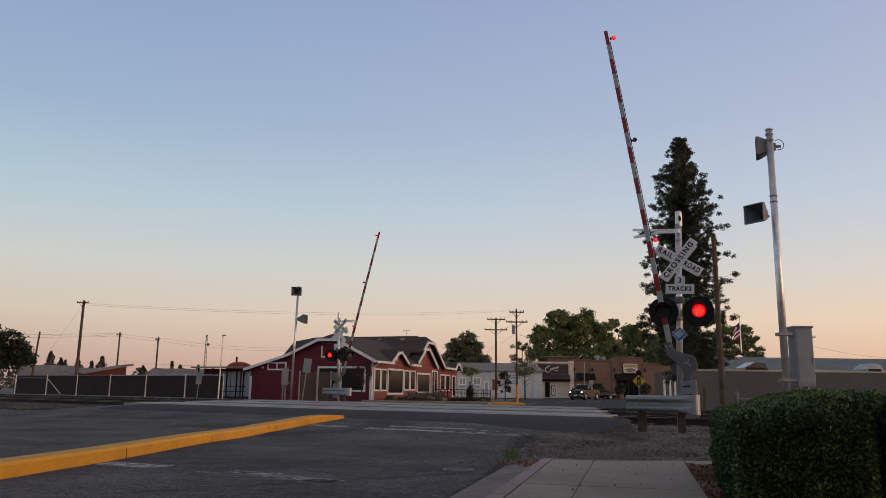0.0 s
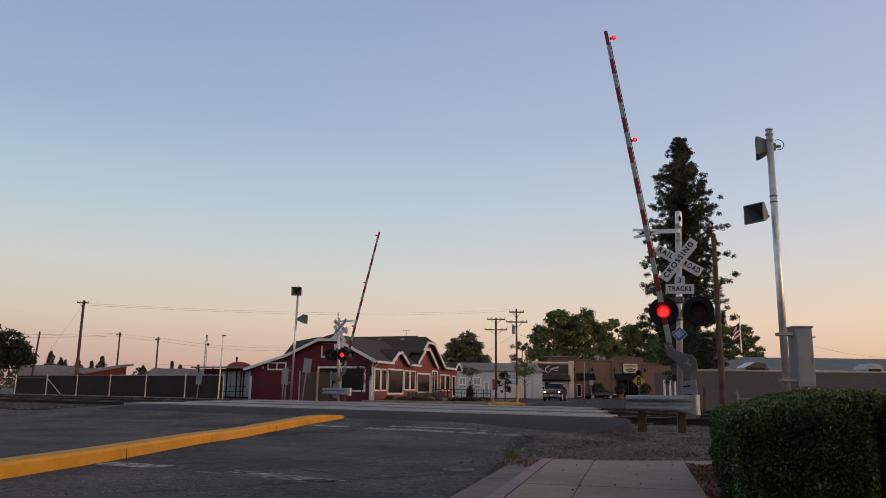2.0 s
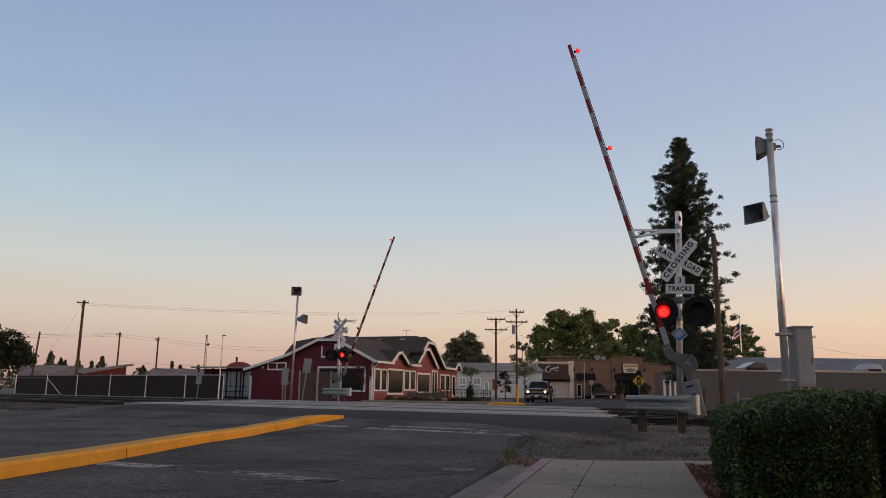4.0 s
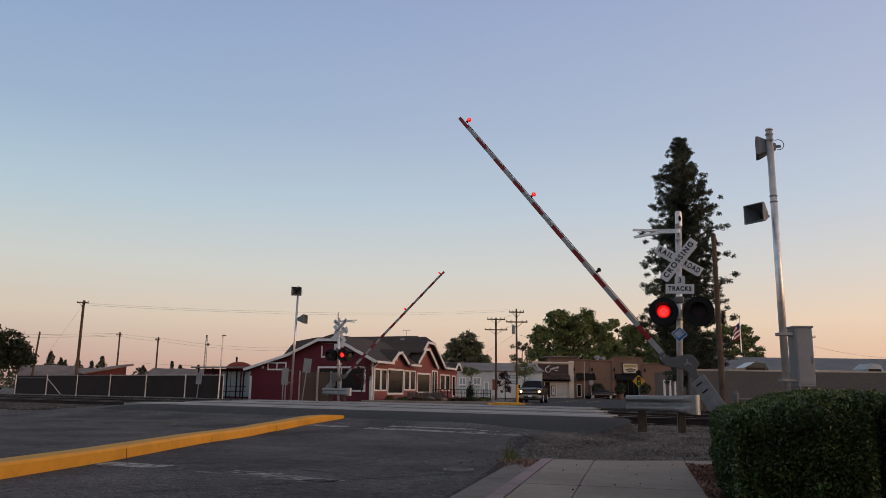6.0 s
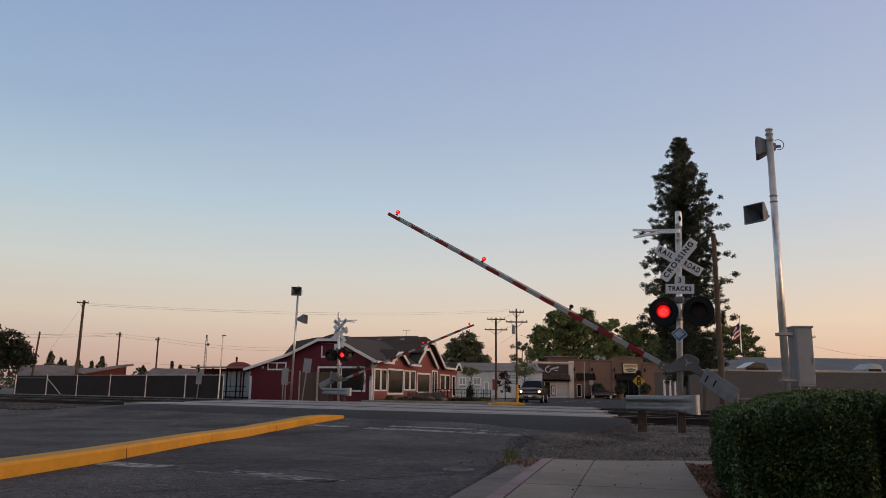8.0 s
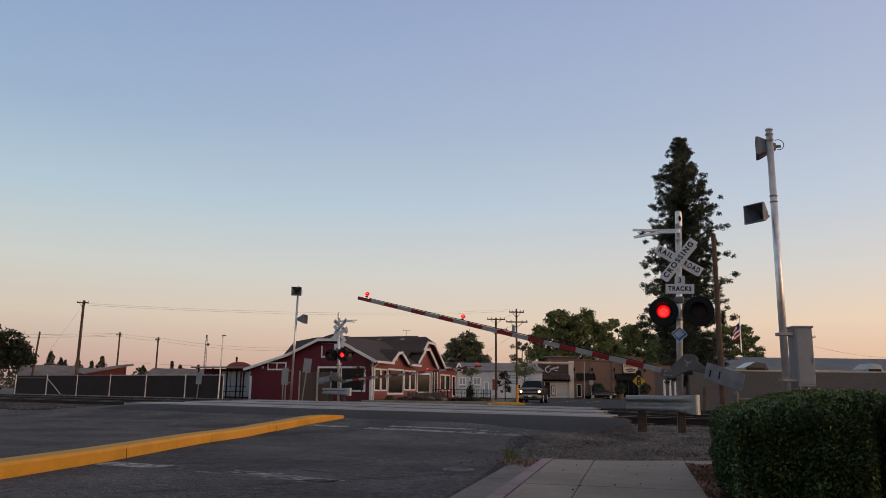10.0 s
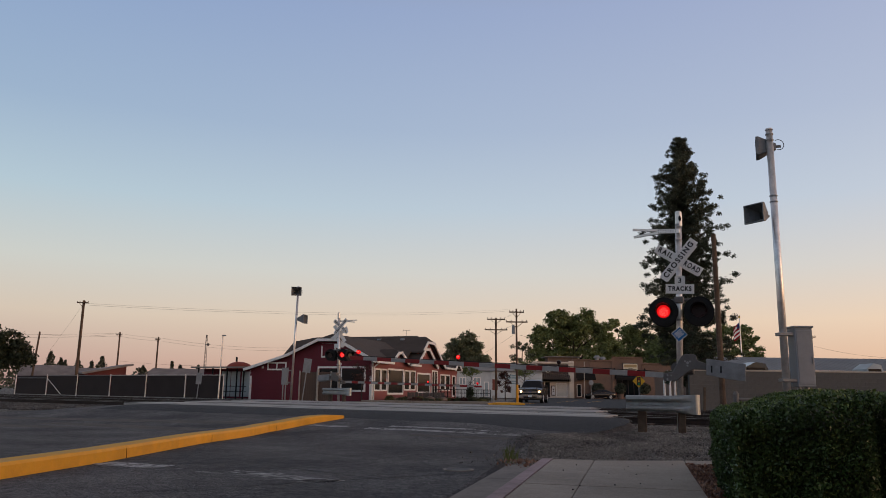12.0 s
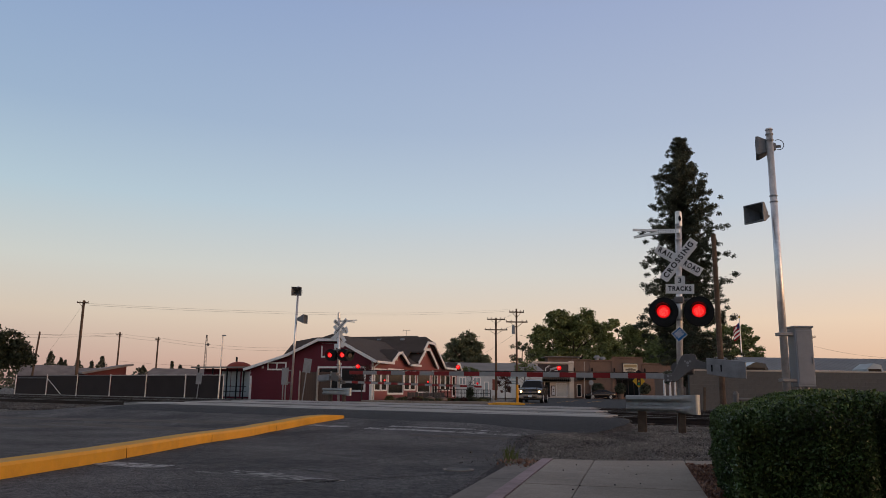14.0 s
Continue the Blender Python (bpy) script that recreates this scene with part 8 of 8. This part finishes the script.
far_sidewalk()
bollard(5.8, 57.2, 1.44, M["yellow"], "tall yellow steel bollard at the median nose")
bollard(4.02, 58, 0.6, M["post_pale"], "short pale bollard at the sidewalk end")
board_panel()
road_sign(-8.88, 48, 0.15, 2.75, 0.5, 0.9, 6, M["galv_plate"], "back of a grey traffic sign on a leaning post")
road_sign(-18.2, 56, 0.12, 1.95, 0.42, 0.85, 3, M["galv_plate"], "small pale sign on a leaning post by the fence")
road_sign(17.4, 66, 0.0, 2.1, 0.80, 0, 0, M["sign_yellow"], "yellow diamond signal-ahead sign on a post", 0, True)
def shop_post():
    s = thing("lamp_post", pose(20.95, 110, 0.0), "thin pale metal post before the brown shops", "post")
    bm = B()
    cyl(bm, (0, 0, 0), (0.1, 0, 5.45), 0.07, 0.055, 10)
    part("shaft", bm, M["post_pale"], s)
    bm = B()
    cyl(bm, (0, 0, -0.05), (0, 0, 0.12), 0.16, 0.12, 12)
    part("base", bm, M["old_concrete"], s)
    r = thing("round_sign", pose(21.99, 110, 0.0), "small round grey sign on a thin post", "sign", "road signs")
    bm = B()
    box(bm, -0.035, 0, 0, 0.035, 0.05, 2.7)
    part("post", bm, M["steel"], r)
    bm = B()
    cyl(bm, (0, -0.03, 2.4), (0, -0.005, 2.4), 0.36, seg=20)
    part("panel", bm, M["galv_plate"], r)
    b = thing("warning_beacon", pose(17.4, 66.0, 2.05), "dark round warning beacon above the diamond sign", "beacon")
    bm = B()
    cyl(bm, (0, 0.02, 0.0), (0, 0.02, 0.5), 0.03, seg=8)
    part("stem", bm, M["steel"], b)
    bm = B()
    cyl(bm, (0, -0.05, 0.68), (0, 0.08, 0.68), 0.22, seg=18)
    part("backplate", bm, M["black"], b)
    bm = B()
    cyl(bm, (0, -0.16, 0.68), (0, -0.05, 0.68), 0.15, 0.15, 16)
    part("hood", bm, M["black"], b)


shop_post()
porch()
planting()
flag_pole()
parked_van(19.8, 47, M["car_paint"], "dark van roof showing over the wall", 2.2)
parked_van(27.05, 47, M["white_wall"], "white van roof showing over the wall", 1.6)
asphalt_patch()
for pts, w, mm in (([(-9.5, -9.6), (-6.4, -8.3), (-4.0, -8.9), (-1.8, -7.9)], 0.035, "seam"), ([(-5.4, -7.2), (-3.2, -6.3), (-1.6, -6.4)], 0.03, "seam"), ([(-4.6, -13.2), (-2.2, -11.2), (0.2, -11.6)], 0.03, "seam"),
                   ([(-30, -8.6), (-22, -7.2), (-15, -7.6), (-9, -6.2)], 0.08, "seam"), ([(-26, -6.4), (-19, -5.4), (-12, -4.9)], 0.06, "seam"), ([(-20, -10.6), (-13, -9.0), (-8.6, -8.8)], 0.05, "seam"),
                   ([(-22, -6.9), (-16, -6.1), (-11, -5.3), (-9, -4.9)], 0.65, "worn"), ([(-32, -8.6), (-24, -7.9), (-19, -7.9)], 1.1, "worn"), ([(-18, -9.0), (-12, -7.9)], 0.9, "worn"), ([(-14, -7.0), (-8.6, -6.6)], 0.7, "worn"), ([(-3.6, -5.6), (-1.4, -5.5)], 0.3, "worn"), ([(-3.2, -9.6), (-0.4, -9.3)], 0.05, "seam"), ([(-1.2, -14.0), (0.9, -9.8)], 0.03, "seam")):
    ob = strip("road_seam" if mm == "seam" else "road_wear", pts, w, M[mm], "dark sealed crack in the asphalt" if mm == "seam" else "worn tan patch of old asphalt", "road surface", 0.004, 0.15)
    ob["group"] = "road wear"
manhole()
weeds()
backflow_pipe()
light_column()
radio_tower()
far_left()
wires()
gravel_stones()


# ---- what moves ----
def angle_rows(pts):
    return [(t, pose(*PIVOT, 0, a, 0)) for t, a in pts]


def flash_rows(lens, changes, lit):
    """The lens turns half round each time that the flasher changes over; it lights just before it and goes dark just after."""
    loc = lens.location.copy()
    ang = 0.0 if lit else 180.0
    rows = [(0.0, pose(*loc, 0, 0, ang))]
    for t in changes:
        f = int(t * 30) - (2 if lit else 3)
        if f > 416:
            break
        rows += [((f + k) / 30, pose(*loc, 0, 0, ang + 60 * k)) for k in range(4)]
        ang += 180
        lit = not lit
    if rows[-1][0] < 13.99:
        rows.append((14.0, pose(*loc, 0, 0, ang)))
    return rows


def motions():
    walk(near_arm, angle_rows([(0, 81.3), (3.2, 81.3), (3.5, 80.2), (3.9, 76.0), (4.4, 70.0), (5.0, 63.1), (5.5, 57.4), (6, 51.8), (6.5, 46.0), (7, 40.6), (7.5, 35.2), (8, 30.1), (8.5, 25.3), (9, 20.9),
                               (9.5, 17.3), (10, 13.8), (10.5, 10.6), (11, 7.9), (11.5, 5.4), (12, 3.0), (12.4, 1.2), (12.7, 0.5), (14, 0.4)]))
    walk(far_arm, angle_rows([(0, 76.0), (3.2, 76.0), (3.5, 74.8), (3.9, 70.5), (4.4, 64.2), (5.0, 56.5), (5.5, 50.3), (6, 44.0), (6.5, 37.8), (7, 31.9), (7.5, 26.2), (8, 20.8), (8.5, 16.0), (9, 12.0),
                              (9.5, 8.6), (10, 5.8), (10.5, 3.5), (11, 0.6), (11.4, -1.3), (14, -1.4)]))
    on_a = [0.655 + 1.0265 * k for k in range(14)]
    on_b = [1.13 + 1.0265 * k for k in range(13)]
    change = sorted(on_a + on_b)
    for lens in LENS["a"]:
        walk(lens, flash_rows(lens, change, False))
    for lens in LENS["b"]:
        walk(lens, flash_rows(lens, change, True))
    way = [(0, 18.5, 97.0, 33), (0.5, 16.9, 94.5, 29), (1.0, 15.3, 91.5, 25), (1.5, 13.95, 88.2, 20.5), (2.0, 12.8, 84.4, 16), (2.5, 11.8, 80.3, 14), (3.0, 10.85, 76.6, 13.5), (3.5, 9.98, 73.2, 13.5), (4.0, 9.22, 70.3, 13.5), (4.5, 8.62, 68.0, 13.5),
           (5.0, 8.24, 66.4, 13.5), (5.3, 8.14, 66.0, 13.5), (14.0, 8.14, 66.0, 13.5)]
    walk(truck, [(t, pose(x, y, 0.02, 0, 0, -h)) for t, x, y, h in way])


motions()
